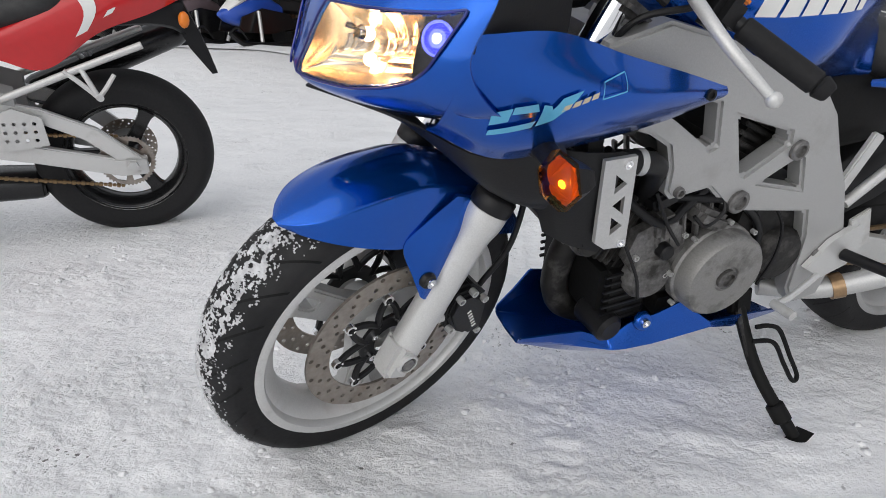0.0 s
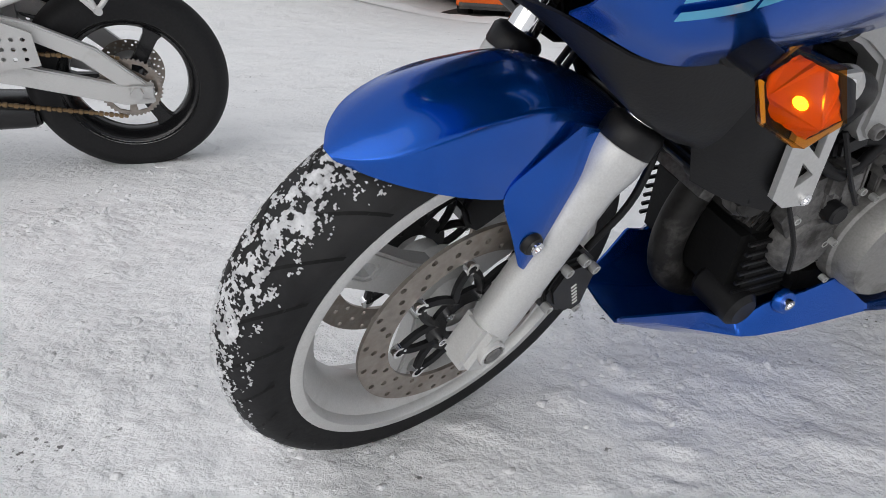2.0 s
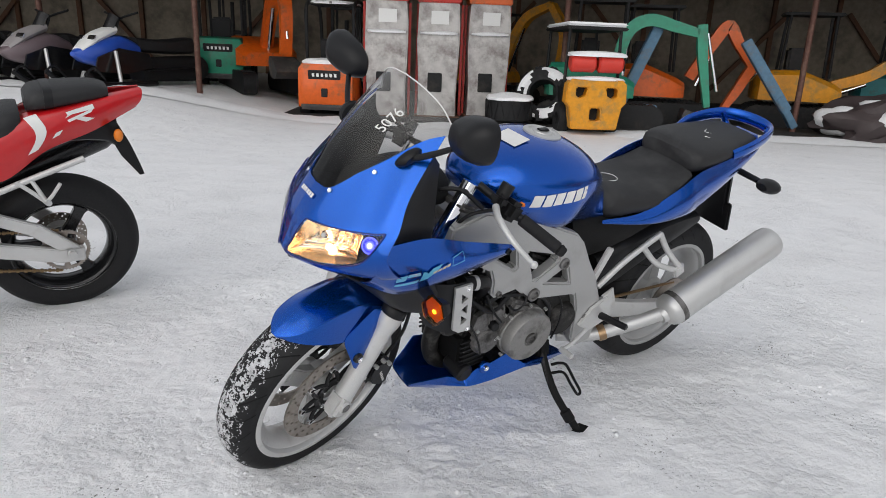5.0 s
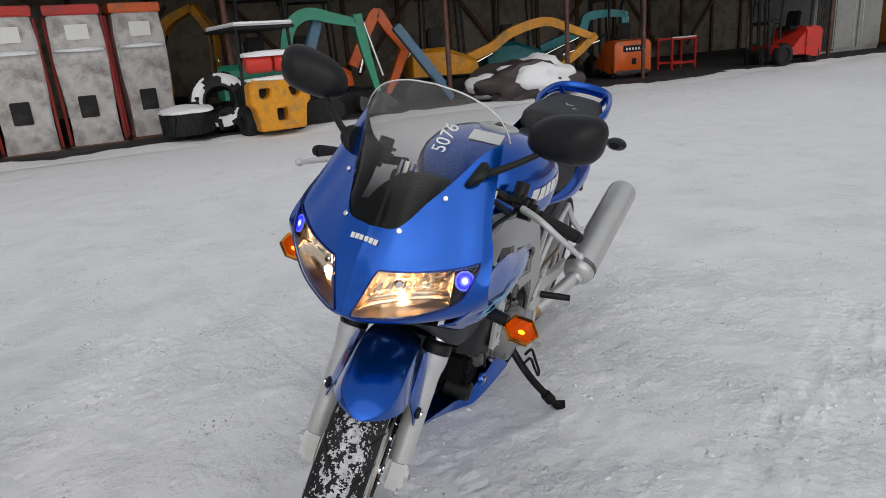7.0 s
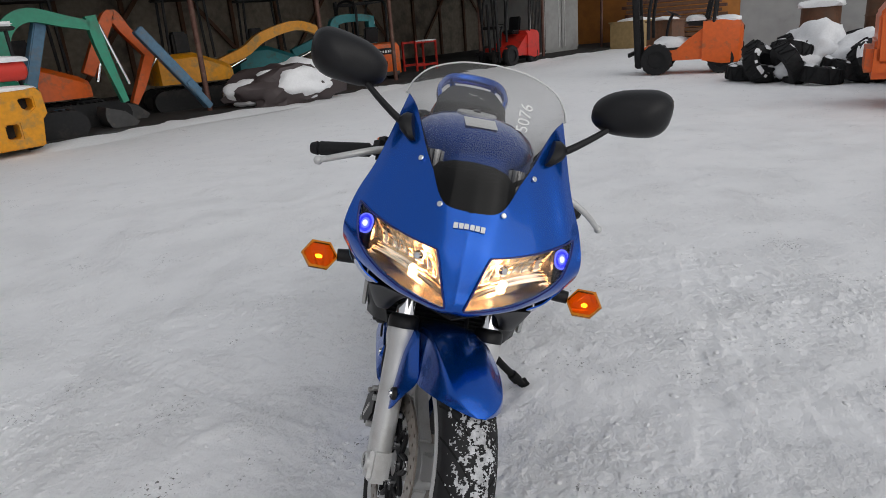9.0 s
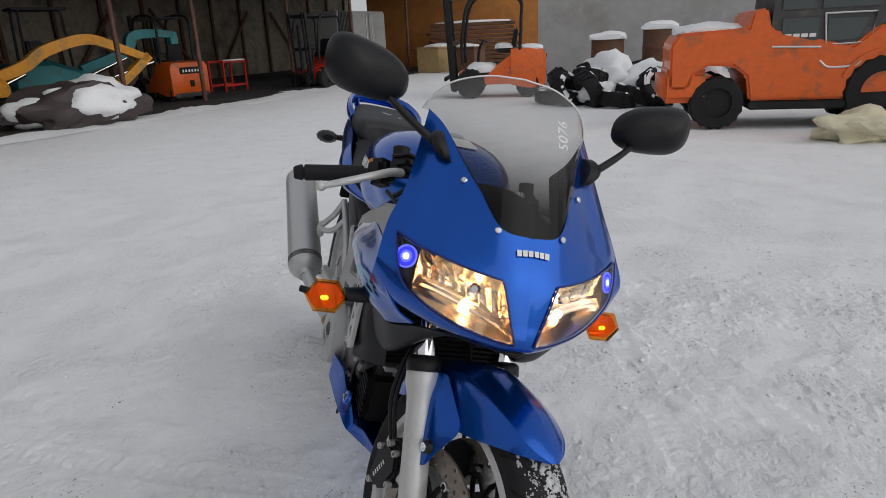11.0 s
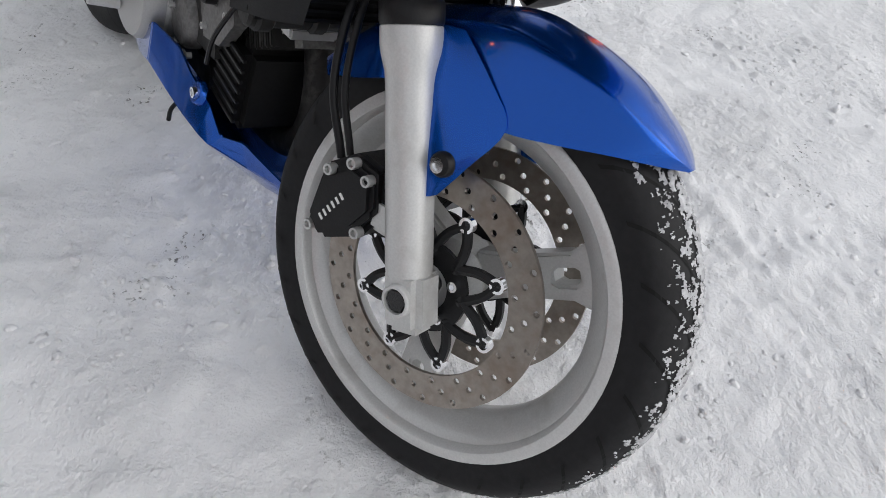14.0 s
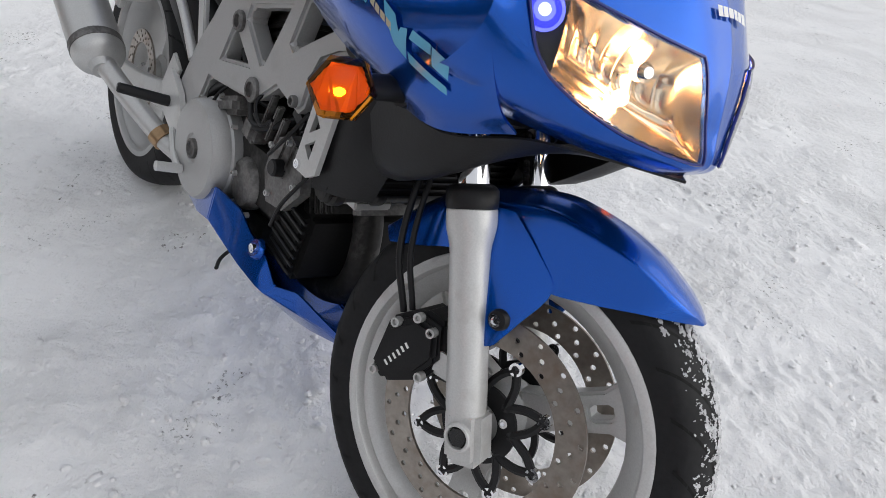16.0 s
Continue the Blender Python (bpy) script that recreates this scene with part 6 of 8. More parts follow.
for sg in (1, -1):
    bm = mb()
    g = {}
    us, vs_ = np.linspace(2.02, 2.26, 5), np.linspace(0.7, 2.45, 12)
    for i, u in enumerate(us):
        for j, v in enumerate(vs_):
            n = normal_of(RT, u + 0.12 * v - 0.1, v)
            n = n if n[1] > 0 else -n
            p = RT(u + 0.12 * v - 0.1, v) + 0.003 * n
            g[i, j] = bm.verts.new((p[0], sg * p[1], p[2]))
    for i in range(4):
        for j in range(11):
            bm.faces.new((g[i, j], g[i + 1, j], g[i + 1, j + 1], g[i, j + 1]))
    part("tail_band", bm, WHITE, shell)
bm = mb()
loft(bm, [ring_section(0.085, 0.090, 0.935, 1.000, 20, 3), ring_section(0.05, 0.118, 0.940, 1.028, 20, 3), ring_section(-0.05, 0.116, 0.955, 1.042, 20, 3), ring_section(-0.17, 0.095, 0.978, 1.048, 20, 3), ring_section(-0.222, 0.075, 0.988, 1.036, 20, 3)], n_along=20)
part("pillion_seat", bm, SEAT, red, "black vinyl pillion seat with strap")
bm = mb()
loft(bm, [ring_section(0.020, 0.121, 0.940, 1.037, 20, 3), ring_section(-0.012, 0.121, 0.945, 1.041, 20, 3)])
part("seat_strap", bm, BLACK, red)
bm = mb()
loft(bm, [ring_section(0.72, 0.11, 0.83, 0.90, 20, 3), ring_section(0.55, 0.140, 0.78, 0.872, 20, 3), ring_section(0.35, 0.152, 0.768, 0.882, 20, 3), ring_section(0.17, 0.148, 0.825, 0.945, 20, 3), ring_section(0.110, 0.120, 0.86, 0.952, 20, 3)], n_along=14)
part("rider_seat", bm, SEAT, red)
# rear mudguard, signal, silencer, hanger
bm = mb()
loft(bm, [ring_section(0.05, 0.08, 0.79, 0.84, 12, 4), ring_section(-0.10, 0.075, 0.80, 0.88, 12, 4), ring_section(-0.20, 0.07, 0.79, 0.90, 12, 4), ring_section(-0.25, 0.065, 0.76, 0.90, 12, 4)], n_along=8)
plate(bm, [(-0.17, 0.90), (-0.245, 0.890), (-0.300, 0.780), (-0.335, 0.690), (-0.355, 0.630), (-0.335, 0.626), (-0.300, 0.672), (-0.262, 0.722), (-0.225, 0.800)], -0.05, 0.05)
part("rear_mudguard", bm, BLACK, red)
bm = mb()
rod(bm, (-0.245, 0.04, 0.832), (-0.245, 0.085, 0.832), 0.011, seg=10)
ball(bm, (-0.247, 0.095, 0.832), (0.020, 0.022, 0.030), 2)
part("rear_signal", bm, ORANGE_PLASTIC, red, "orange rear turn signal")
a, b = Vector((0.30, -0.19, 0.50)), Vector((-0.245, -0.205, 0.745))
n = (b - a).length
part("silencer", lathe(mb(), [(0.03, -0.03), (0.056, 0.0), (0.060, 0.02), (0.060, n - 0.03), (0.050, n), (0.030, n), (0.028, n - 0.03), (0.001, n - 0.03)], a, b, 32), GLOSS_BLACK, red, "black silencer")
for sg in (1, -1):
    bm = mb()
    tube(bm, [(0.62, sg * 0.14, 0.47), (0.45, sg * 0.148, 0.535), (0.276, sg * 0.15, 0.603), (0.10, sg * 0.150, 0.676), (-0.10, sg * 0.150, 0.755)], 0.013, 10)
    tube(bm, [(0.155, sg * 0.155, 0.668), (0.105, sg * 0.168, 0.625), (0.057, sg * 0.175, 0.578)], 0.009, 8)
    tube(bm, [(-0.001, sg * 0.172, 0.658), (0.030, sg * 0.176, 0.612), (0.057, sg * 0.176, 0.578)], 0.008, 8)
    tube(bm, [(0.105, sg * 0.152, 0.680), (0.080, sg * 0.168, 0.630), (0.057, sg * 0.175, 0.578)], 0.009, 8)
    rod(bm, (0.057, sg * 0.170, 0.578), (0.050, sg * 0.205, 0.585), 0.012, seg=10)
    part("peg_hanger", bm, SILVER, red, "silver pillion peg hanger")
    bm = mb()
    hl = [[(x + 0.007 * math.cos(t), z + 0.007 * math.sin(t)) for t in np.linspace(0, 2 * math.pi, 7)[:-1]] for x in (0.27, 0.30, 0.33, 0.36) for z in (0.43, 0.46, 0.49)]
    plate(bm, [(0.235, 0.41), (0.39, 0.39), (0.43, 0.50), (0.33, 0.545), (0.245, 0.51)], sg * 0.165, sg * 0.170, hl)
    part("heel_plate", bm, BRUSHED, red, "perforated silver heel plate")
    bm = mb()
    loft(bm, [[(x, sg * (0.10 + q), z) for q, z in ((0.0, z0), (0.04, z0 + 0.02), (0.04, z1 - 0.02), (0.0, z1))] for x, z0, z1 in ((0.32, 0.36, 0.60), (0.50, 0.38, 0.66), (0.75, 0.42, 0.74), (1.0, 0.48, 0.84))])
    part("frame_side", bm, FRAME_SILVER, red, "silver frame spar")
    bm = mb()
    loft(bm, [[(x, sg * (0.11 + q), z) for q, z in ((0.0, z0), (0.07, z0 + 0.03), (0.07, z1 - 0.03), (0.0, z1))] for x, z0, z1 in ((0.62, 0.62, 0.92), (0.80, 0.66, 0.98), (1.05, 0.70, 0.98))], n_along=8)
    part("side_panel", bm, RED, red)
part("exhaust_box", loft(mb(), [ring_section(0.29, 0.075, 0.165, 0.245, 16, 3), ring_section(0.36, 0.09, 0.155, 0.26, 16, 3), ring_section(0.85, 0.09, 0.15, 0.27, 16, 3)], n_along=8), GLOSS_BLACK, red)
part("engine_block", box(mb(), (0.42, 0.30, 0.34), (0.86, 0, 0.42), (0, 0, 0), 0.04), CAST, red)
bm = mb()
tube(bm, [(0.70, 0.10, 0.30), (0.64, 0.22, 0.16), (0.63, 0.27, 0.055)], 0.012, 10)
part("side_stand", bm, GLOSS_BLACK, red)
m = Matrix.Translation((1.40, 0, 0.300))
fw = part("front_wheel", rim_mesh(0.217, 0.046, m), GLOSS_BLACK, red)
part("tyre", tyre_mesh(0.300, 0.060, 0.219, m), RUBBER, fw)
for k in range(3):
    part("spoke", spoke_mesh(0.219, m @ Matrix.Rotation(radians(30 + 120 * k), 4, "Y"), w=0.044, slot=False), GLOSS_BLACK, fw)
for sg in (1, -1):
    part("fork_leg", rod(mb(), (1.40, sg * 0.10, 0.29), (1.12, sg * 0.10, 0.90), 0.027, seg=16), SILVER, red)
bm = mb()
loft(bm, [ring_section(1.05, 0.15, 0.72, 0.98, 20, 3), ring_section(0.85, 0.17, 0.76, 1.02, 20, 3), ring_section(0.66, 0.13, 0.80, 0.94, 20, 3)], n_along=10)
part("fuel_tank", bm, RED, red, "glossy red fuel tank")

# ---- the open machine shed across the yard ----
ANG = math.atan2(-0.035, 1.0)
SHED = Matrix.Translation((3.0, 12.2, -0.10)) @ Euler((0, 0, ANG)).to_matrix().to_4x4()   # x along the front, y into the shed
PANEL = surface("weathered_beige_panel", (0.28, 0.24, 0.185), 0.8, grain=0.4, scale=6, dirt=(0.12, 0.10, 0.08), dirt_amount=0.5, dirt_scale=1.2)
TIMBER = surface("brown_timber", (0.13, 0.055, 0.025), 0.7, grain=0.6, scale=12, bump=0.2, dirt=(0.08, 0.05, 0.03), dirt_amount=0.4)
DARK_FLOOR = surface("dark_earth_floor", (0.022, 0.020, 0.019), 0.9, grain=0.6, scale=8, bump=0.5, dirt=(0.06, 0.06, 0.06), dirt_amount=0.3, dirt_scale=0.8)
RUST_STEEL = surface("rust_brown_steel", (0.13, 0.06, 0.045), 0.65, 0.3, grain=0.5, scale=20, dirt=(0.22, 0.14, 0.10), dirt_amount=0.4)
ROOF = surface("dark_roof_sheet", (0.05, 0.045, 0.04), 0.8, grain=0.4, scale=5)
GREY_SHEET = surface("grey_painted_sheet", (0.36, 0.36, 0.35), 0.55, grain=0.2, scale=4, dirt=(0.24, 0.23, 0.21), dirt_amount=0.4, dirt_scale=0.7)
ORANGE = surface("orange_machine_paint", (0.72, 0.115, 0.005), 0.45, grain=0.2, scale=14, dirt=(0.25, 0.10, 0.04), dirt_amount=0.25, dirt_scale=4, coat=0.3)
# yellow and green are darkened, partly for dirt, partly for the roof's shade
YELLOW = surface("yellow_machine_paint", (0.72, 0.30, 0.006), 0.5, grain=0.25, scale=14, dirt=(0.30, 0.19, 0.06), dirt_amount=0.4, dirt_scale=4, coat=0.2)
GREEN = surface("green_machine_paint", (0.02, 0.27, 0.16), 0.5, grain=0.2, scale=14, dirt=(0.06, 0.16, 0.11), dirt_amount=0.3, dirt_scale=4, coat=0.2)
TEAL = surface("teal_machine_paint", (0.02, 0.22, 0.24), 0.5, grain=0.2, scale=14, dirt=(0.05, 0.12, 0.12), dirt_amount=0.3, dirt_scale=4)
STEEL_BLUE = surface("faded_blue_paint", (0.09, 0.19, 0.29), 0.55, grain=0.3, scale=14, dirt=(0.15, 0.16, 0.17), dirt_amount=0.4, dirt_scale=4)
MACHINE_RED = surface("red_machine_paint", (0.55, 0.025, 0.015), 0.45, grain=0.2, scale=14, dirt=(0.22, 0.04, 0.03), dirt_amount=0.3, dirt_scale=4)
MACHINE_GREY = surface("grey_counterweight", (0.05, 0.05, 0.05), 0.6, grain=0.4, scale=10, dirt=(0.12, 0.10, 0.08), dirt_amount=0.4)
DARK = surface("dark_machine_steel", (0.012, 0.012, 0.013), 0.6, grain=0.5, scale=20, dirt=(0.04, 0.035, 0.03), dirt_amount=0.3, spec=0.3)
WRAP = surface("clouded_plastic_wrap", (0.52, 0.50, 0.48), 0.35, grain=0.4, scale=7, bump=0.6, dirt=(0.20, 0.17, 0.16), dirt_amount=0.5, dirt_scale=2.5, coat=0.4)
TARP = surface("dark_tarpaulin", (0.06, 0.045, 0.045), 0.6, grain=0.3, scale=6, bump=0.4)
DRUM_RED = surface("red_gas_bottle", (0.60, 0.035, 0.02), 0.4, coat=0.3, grain=0.1)


def shed_box(name, size, loc, mat, label, rot=(0, 0, 0), bevel=0.01, kind="structure"):
    ob = part(name, box(mb(), size, loc, rot, bevel), mat)
    ob.matrix_basis = SHED
    return tagged(ob, label, name.split("_")[0], kind=kind)


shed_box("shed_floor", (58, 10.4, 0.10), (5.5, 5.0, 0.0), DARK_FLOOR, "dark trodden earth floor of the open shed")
back = shed_box("wall_shed_back", (58, 0.15, 4.6), (5.5, 9.6, 2.2), PANEL, "weathered beige panel back wall of the shed")
shed_box("wall_shed_end", (0.15, 9.6, 4.6), (-23.4, 4.8, 2.2), PANEL, "weathered beige panel end wall of the shed")
shed_box("shed_roof", (59, 11.4, 0.12), (5.5, 4.3, 4.0), ROOF, "dark sheet roof over the open shed", (4, 0, 0))
shed_box("shed_beam", (58, 0.18, 0.35), (5.5, 0.3, 3.45), TIMBER, "brown timber beam along the shed's open front")
for k in range(29):
    x = -22.4 + 2.0 * k
    ob = part("wall_stud", box(mb(), (0.14, 0.10, 4.3), (x, 9.46, 2.15), (0, 0, 0), 0.01), TIMBER, back)
for k in range(14):
    x = -21.0 + 4.0 * k
    ob = part("wall_brace", box(mb(), (0.13, 0.08, 3.3), (x, 9.38, 1.7), (0, 42 if k % 2 else -42, 0), 0.01), TIMBER, back)
post = None
for x in (-19.2, -14.2, -10.3, -7.3, -0.2, 4.4, 7.7, 10.2, 14.3, 18.2, 23.0, 28.0):
    if post is None:
        post = tagged(part("shed_post", rod(mb(), (0, 0, 0), (0, 0, 3.6), 0.055, seg=14), RUST_STEEL), "slim rust-brown steel post holding the shed roof", "post", "shed posts")
        post.matrix_basis = SHED @ Matrix.Translation((x, 0.6, 0.0))
    else:
        copy_thing(post, SHED @ Matrix.Translation((x, 0.6, 0.0)))
# a low ridge of ploughed snow along the shed's edge
bm = mb()
g = {}
for i in range(301):
    for j in range(11):
        x, t = -21 + 41 * i / 300, j / 10
        p = Vector((x * 1.1, t * 1.3, 2.0))
        h = math.sin(math.pi * t) * (0.055 + 0.05 * noise.noise(p * 0.9) + 0.03 * noise.noise(p * 3.1))
        g[i, j] = bm.verts.new((x, -0.9 + 1.1 * t + 0.25 * noise.noise(Vector((x * 0.5, 0, 4))), max(-0.02, h) + 0.003))
for i in range(300):
    for j in range(10):
        bm.faces.new((g[i, j], g[i + 1, j], g[i + 1, j + 1], g[i, j + 1]))
ridge = tagged(part("snow_ridge", bm, SNOW_CLEAN), "low ridge of ploughed snow before the shed", "snow", kind="stuff")
ridge.matrix_basis = SHED
for v in ridge.data.vertices:
    w = SHED @ v.co
    v.co.z += ground_z(w.x, w.y) + 0.10


def put(x, y, z=None, turn=0.0):
    return Matrix.Translation((x, y, ground_z(x, y) if z is None else z)) @ Euler((0, 0, radians(turn))).to_matrix().to_4x4()


def snow_cap(parent, size, loc, seed=0, rough=0.25):
    bm = mb()
    ball(bm, (0, 0, 0), (size[0] / 2, size[1] / 2, size[2]), 3, rough, seed)
    for v in bm.verts:
        v.co.x = math.copysign(min(abs(v.co.x) * 1.25, size[0] / 2 * 1.04), v.co.x)
        v.co.y = math.copysign(min(abs(v.co.y) * 1.25, size[1] / 2 * 1.04), v.co.y)
        v.co.z = max(v.co.z, -0.02)
        v.co += Vector(loc)
    return part("snow_cap", bm, SNOW_CLEAN, parent)


def machine_wheel(parent, x, y, r, w, name="wheel"):
    bm = mb()
    lathe(bm, [(r * 0.55, -w / 2), (r * 0.9, -w / 2), (r, -w * 0.35), (r, w * 0.35), (r * 0.9, w / 2), (r * 0.55, w / 2)], (x, y, r), (x, y + 1, r), 36, closed=True)
    for v in bm.verts:
        d = Vector((v.co.x - x, 0, v.co.z - r))
        if d.length > r * 0.93 and round(math.degrees(math.atan2(d.z, d.x)) / 10) % 2:
            v.co -= d * 0.06
    t = part(name, bm, RUBBER, parent)
    part("rim", lathe(mb(), [(r * 0.56, -w * 0.3), (r * 0.50, 0.0), (r * 0.2, w * 0.1), (r * 0.56, w * 0.3)], (x, y, r), (x, y + 1, r), 20), DARK, t)
    return t


def forklift(m, paint, label, snow=False, mast=True, guard=True, forks=True):
    """A counterbalance forklift: x points to its forks; the counterweight is at -x."""
    f = thing("forklift", m, label, "forklift")
    bm = mb()
    loft(bm, [[(x, s * w, z) for s, z in ((-1, z0), (1, z0), (1.0, z1 - 0.1), (0.86, z1), (-0.86, z1), (-1.0, z1 - 0.1))] for x, w, z0, z1 in ((-1.12, 0.42, 0.32, 0.92), (-1.05, 0.52, 0.22, 1.02), (-0.75, 0.54, 0.20, 1.06), (-0.35, 0.54, 0.28, 1.04))])
    part("counterweight", bm, paint, f)
    part("counterweight_base", box(mb(), (0.62, 1.02, 0.34), (-0.78, 0, 0.34), (0, 0, 0), 0.05), MACHINE_GREY, f)
    part("rear_grille", box(mb(), (0.02, 0.62, 0.22), (-1.118, 0, 0.80), (0, -8, 0), 0.005), DARK, f)
    part("tow_pin", box(mb(), (0.05, 0.12, 0.16), (-1.12, 0, 0.50), (0, 0, 0), 0.01), DARK, f)
    for k in range(6):
        part("maker_block", box(mb(), (0.012, 0.055, 0.07), (-1.128, -0.21 + 0.084 * k, 0.82), (0, -8, 0), 0.004), WHITE, f)
    bm = mb()
    plate(bm, [(-0.40, 0.30), (-0.40, 0.95), (-0.05, 0.70), (0.15, 0.52), (0.55, 0.48), (0.80, 0.60), (0.80, 0.30)], -0.50, 0.50)
    part("chassis", bm, paint, f)
    part("floor_plate", box(mb(), (0.7, 0.9, 0.06), (0.30, 0, 0.53), (0, 0, 0), 0.01), DARK, f)
    bm = mb()
    box(bm, (0.42, 0.46, 0.12), (-0.22, 0, 1.02), (0, -4, 0), 0.04)
    box(bm, (0.10, 0.44, 0.46), (-0.44, 0, 1.26), (0, -10, 0), 0.04)
    part("seat", bm, BLACK, f)
    for sg in (1, -1):
        machine_wheel(f, 0.55, sg * 0.46, 0.33, 0.22)
        machine_wheel(f, -0.72, sg * 0.43, 0.27, 0.20)
    if guard:
        guard_ob = part("overhead_guard", box(mb(), (1.0, 0.05, 0.04), (-0.02, 0, 2.155)), DARK, f)
        for sg in (1, -1):
            bm = mb()
            tube(bm, [(-0.55, sg * 0.46, 1.0), (-0.58, sg * 0.46, 1.6), (-0.50, sg * 0.46, 2.12), (0.45, sg * 0.46, 2.14), (0.70, sg * 0.46, 1.4), (0.72, sg * 0.46, 0.75)], 0.035, 8)
            part("guard_post", bm, DARK, guard_ob)
        for k in range(7):
            part("guard_bar", box(mb(), (0.04, 0.94, 0.03), (-0.45 + 0.15 * k, 0, 2.13)), DARK, guard_ob)
        tube_bm = tube(mb(), [(0.42, 0, 0.6), (0.36, 0, 1.05), (0.28, 0, 1.22)], 0.03, 8)
        lathe(tube_bm, [(0.15, 0), (0.17, 0.012), (0.15, 0.025), (0.135, 0.012)], (0.27, 0, 1.22), (0.12, 0, 1.55), 24, closed=True)
        part("steering_wheel", tube_bm, BLACK, f)
    if mast:
        bm = mb()
        for sg in (1, -1):
            box(bm, (0.10, 0.06, 2.1), (0.98, sg * 0.30, 1.20), (0, 3, 0), 0.01)
            box(bm, (0.06, 0.05, 2.1), (1.05, sg * 0.22, 1.22), (0, 3, 0), 0.01)
        for z in (0.35, 1.2, 2.15):
            box(bm, (0.05, 0.66, 0.09), (0.96, 0, z), (0, 0, 0), 0.01)
        rod(bm, (0.98, 0, 0.25), (1.03, 0, 1.9), 0.045, seg=12)
        part("mast", bm, DARK, f)
        for sg in (1, -1) if forks else ():
            bm = mb()
            box(bm, (0.95, 0.11, 0.035), (1.62, sg * 0.24, 0.08), (0, 1.5, 0), 0.01)
            box(bm, (0.05, 0.11, 0.5), (1.14, sg * 0.24, 0.30), (0, 0, 0), 0.01)
            part("fork", bm, DARK, f)
        bm = mb()
        box(bm, (0.05, 0.95, 0.09), (1.12, 0, 0.45), (0, 0, 0), 0.01)
        part("fork_carriage", bm, DARK, f)
    if snow:
        snow_cap(f, (0.55, 0.9, 0.09), (-0.78, 0, 1.04), 3)
        snow_cap(f, (0.40, 0.44, 0.10), (-0.20, 0, 1.08), 9)
        snow_cap(f, (0.66, 0.80, 0.22), (0.30, 0, 0.56), 12)
        if guard:
            snow_cap(f, (1.0, 0.9, 0.07), (0.0, 0, 2.15), 5)
    return f


def excavator(m, paint, label, boom, stick, bucket_at, cab=True, dark_tracks=True, width=0.24):
    """A small excavator: boom and stick are runs of (x, z) points ahead of its house."""
    e = thing("excavator", m, label, "excavator")
    bm = mb()
    loft(bm, [[(x, s * w, z) for s, z in ((-1, 0.62), (1, 0.62), (1, z1 - 0.1), (0.8, z1), (-0.8, z1), (-1, z1 - 0.1))] for x, w, z1 in ((-1.05, 0.50, 1.05), (-0.95, 0.66, 1.22), (-0.2, 0.70, 1.25), (0.45, 0.66, 1.0), (0.62, 0.55, 0.9))])
    part("house", bm, paint, e)
    for sg in (1, -1):
        bm = mb()
        plate(bm, [(-0.95 + 0.24 * math.cos(a), 0.27 + 0.24 * math.sin(a)) for a in np.linspace(math.pi * 0.5, math.pi * 1.5, 9)] + [(0.95 + 0.24 * math.cos(a), 0.27 + 0.24 * math.sin(a)) for a in np.linspace(-math.pi * 0.5, math.pi * 0.5, 9)], sg * 0.45, sg * 0.75)
        for k in range(18):
            box(bm, (0.05, 0.30, 0.03), (-0.95 + 0.112 * k, sg * 0.60, 0.51))
        part("track", bm, DARK, e)
    if cab:
        bm = mb()
        for x, y in ((-0.55, 0.55), (-0.55, -0.05), (0.42, 0.55), (0.42, -0.05)):
            rod(bm, (x, y, 1.1), (x * 0.9, y, 2.35), 0.03, seg=8)
        box(bm, (1.15, 0.75, 0.06), (-0.06, 0.25, 2.38), (0, 0, 0), 0.02)
        box(bm, (0.35, 0.45, 0.5), (-0.25, 0.25, 1.45), (0, 0, 0), 0.05)
        part("cab_frame", bm, DARK, e)

    def arm(name, pts, w0, w1):
        bm = mb()
        c = catmull([(x, 0, z) for x, z in pts], 4 * len(pts)) if len(pts) > 2 else np.array([(x, 0, z) for x, z in pts], float)
        k = len(c)
        rings = []
        for i in range(k):
            d = c[min(i + 1, k - 1)] - c[max(i - 1, 0)]
            d /= np.linalg.norm(d)
            nrm = np.array((-d[2], 0, d[0]))
            h = 0.78 * (w0 + (w1 - w0) * i / (k - 1)) * (1.0 + 0.25 * math.sin(math.pi * i / (k - 1)))
            rings.append([c[i] + nrm * h * a + np.array((0, width * 0.5 * b, 0)) for a, b in ((1, 1), (1, -1), (-1, -1), (-1, 1))])
        loft(bm, rings)
        part(name, bm, paint, e)
    arm("boom", boom, 0.13, 0.10)
    arm("stick", stick, 0.11, 0.07)
    part("hydraulic_ram", rod(mb(), (boom[0][0] + 0.15, 0, boom[0][1] - 0.15), (boom[1][0], 0, boom[1][1] - 0.16), 0.045, seg=10), CHROME, e)
    part("hydraulic_ram", rod(mb(), (stick[0][0] + 0.12, 0, stick[0][1] - 0.15), (stick[-1][0] + 0.14, 0, stick[-1][1] + 0.30), 0.030, seg=10), CHROME, e)
    bm = mb()
    bx, bz = bucket_at
    loft(bm, [[(bx + r * math.cos(a), y, bz + r * math.sin(a)) for a in np.linspace(radians(150), radians(330), 9) for r in (0.30,)] + [(bx + 0.05, y, bz + 0.05)] for y in (-0.28, 0.28)])
    part("bucket", bm, MACHINE_GREY, e)
    return e


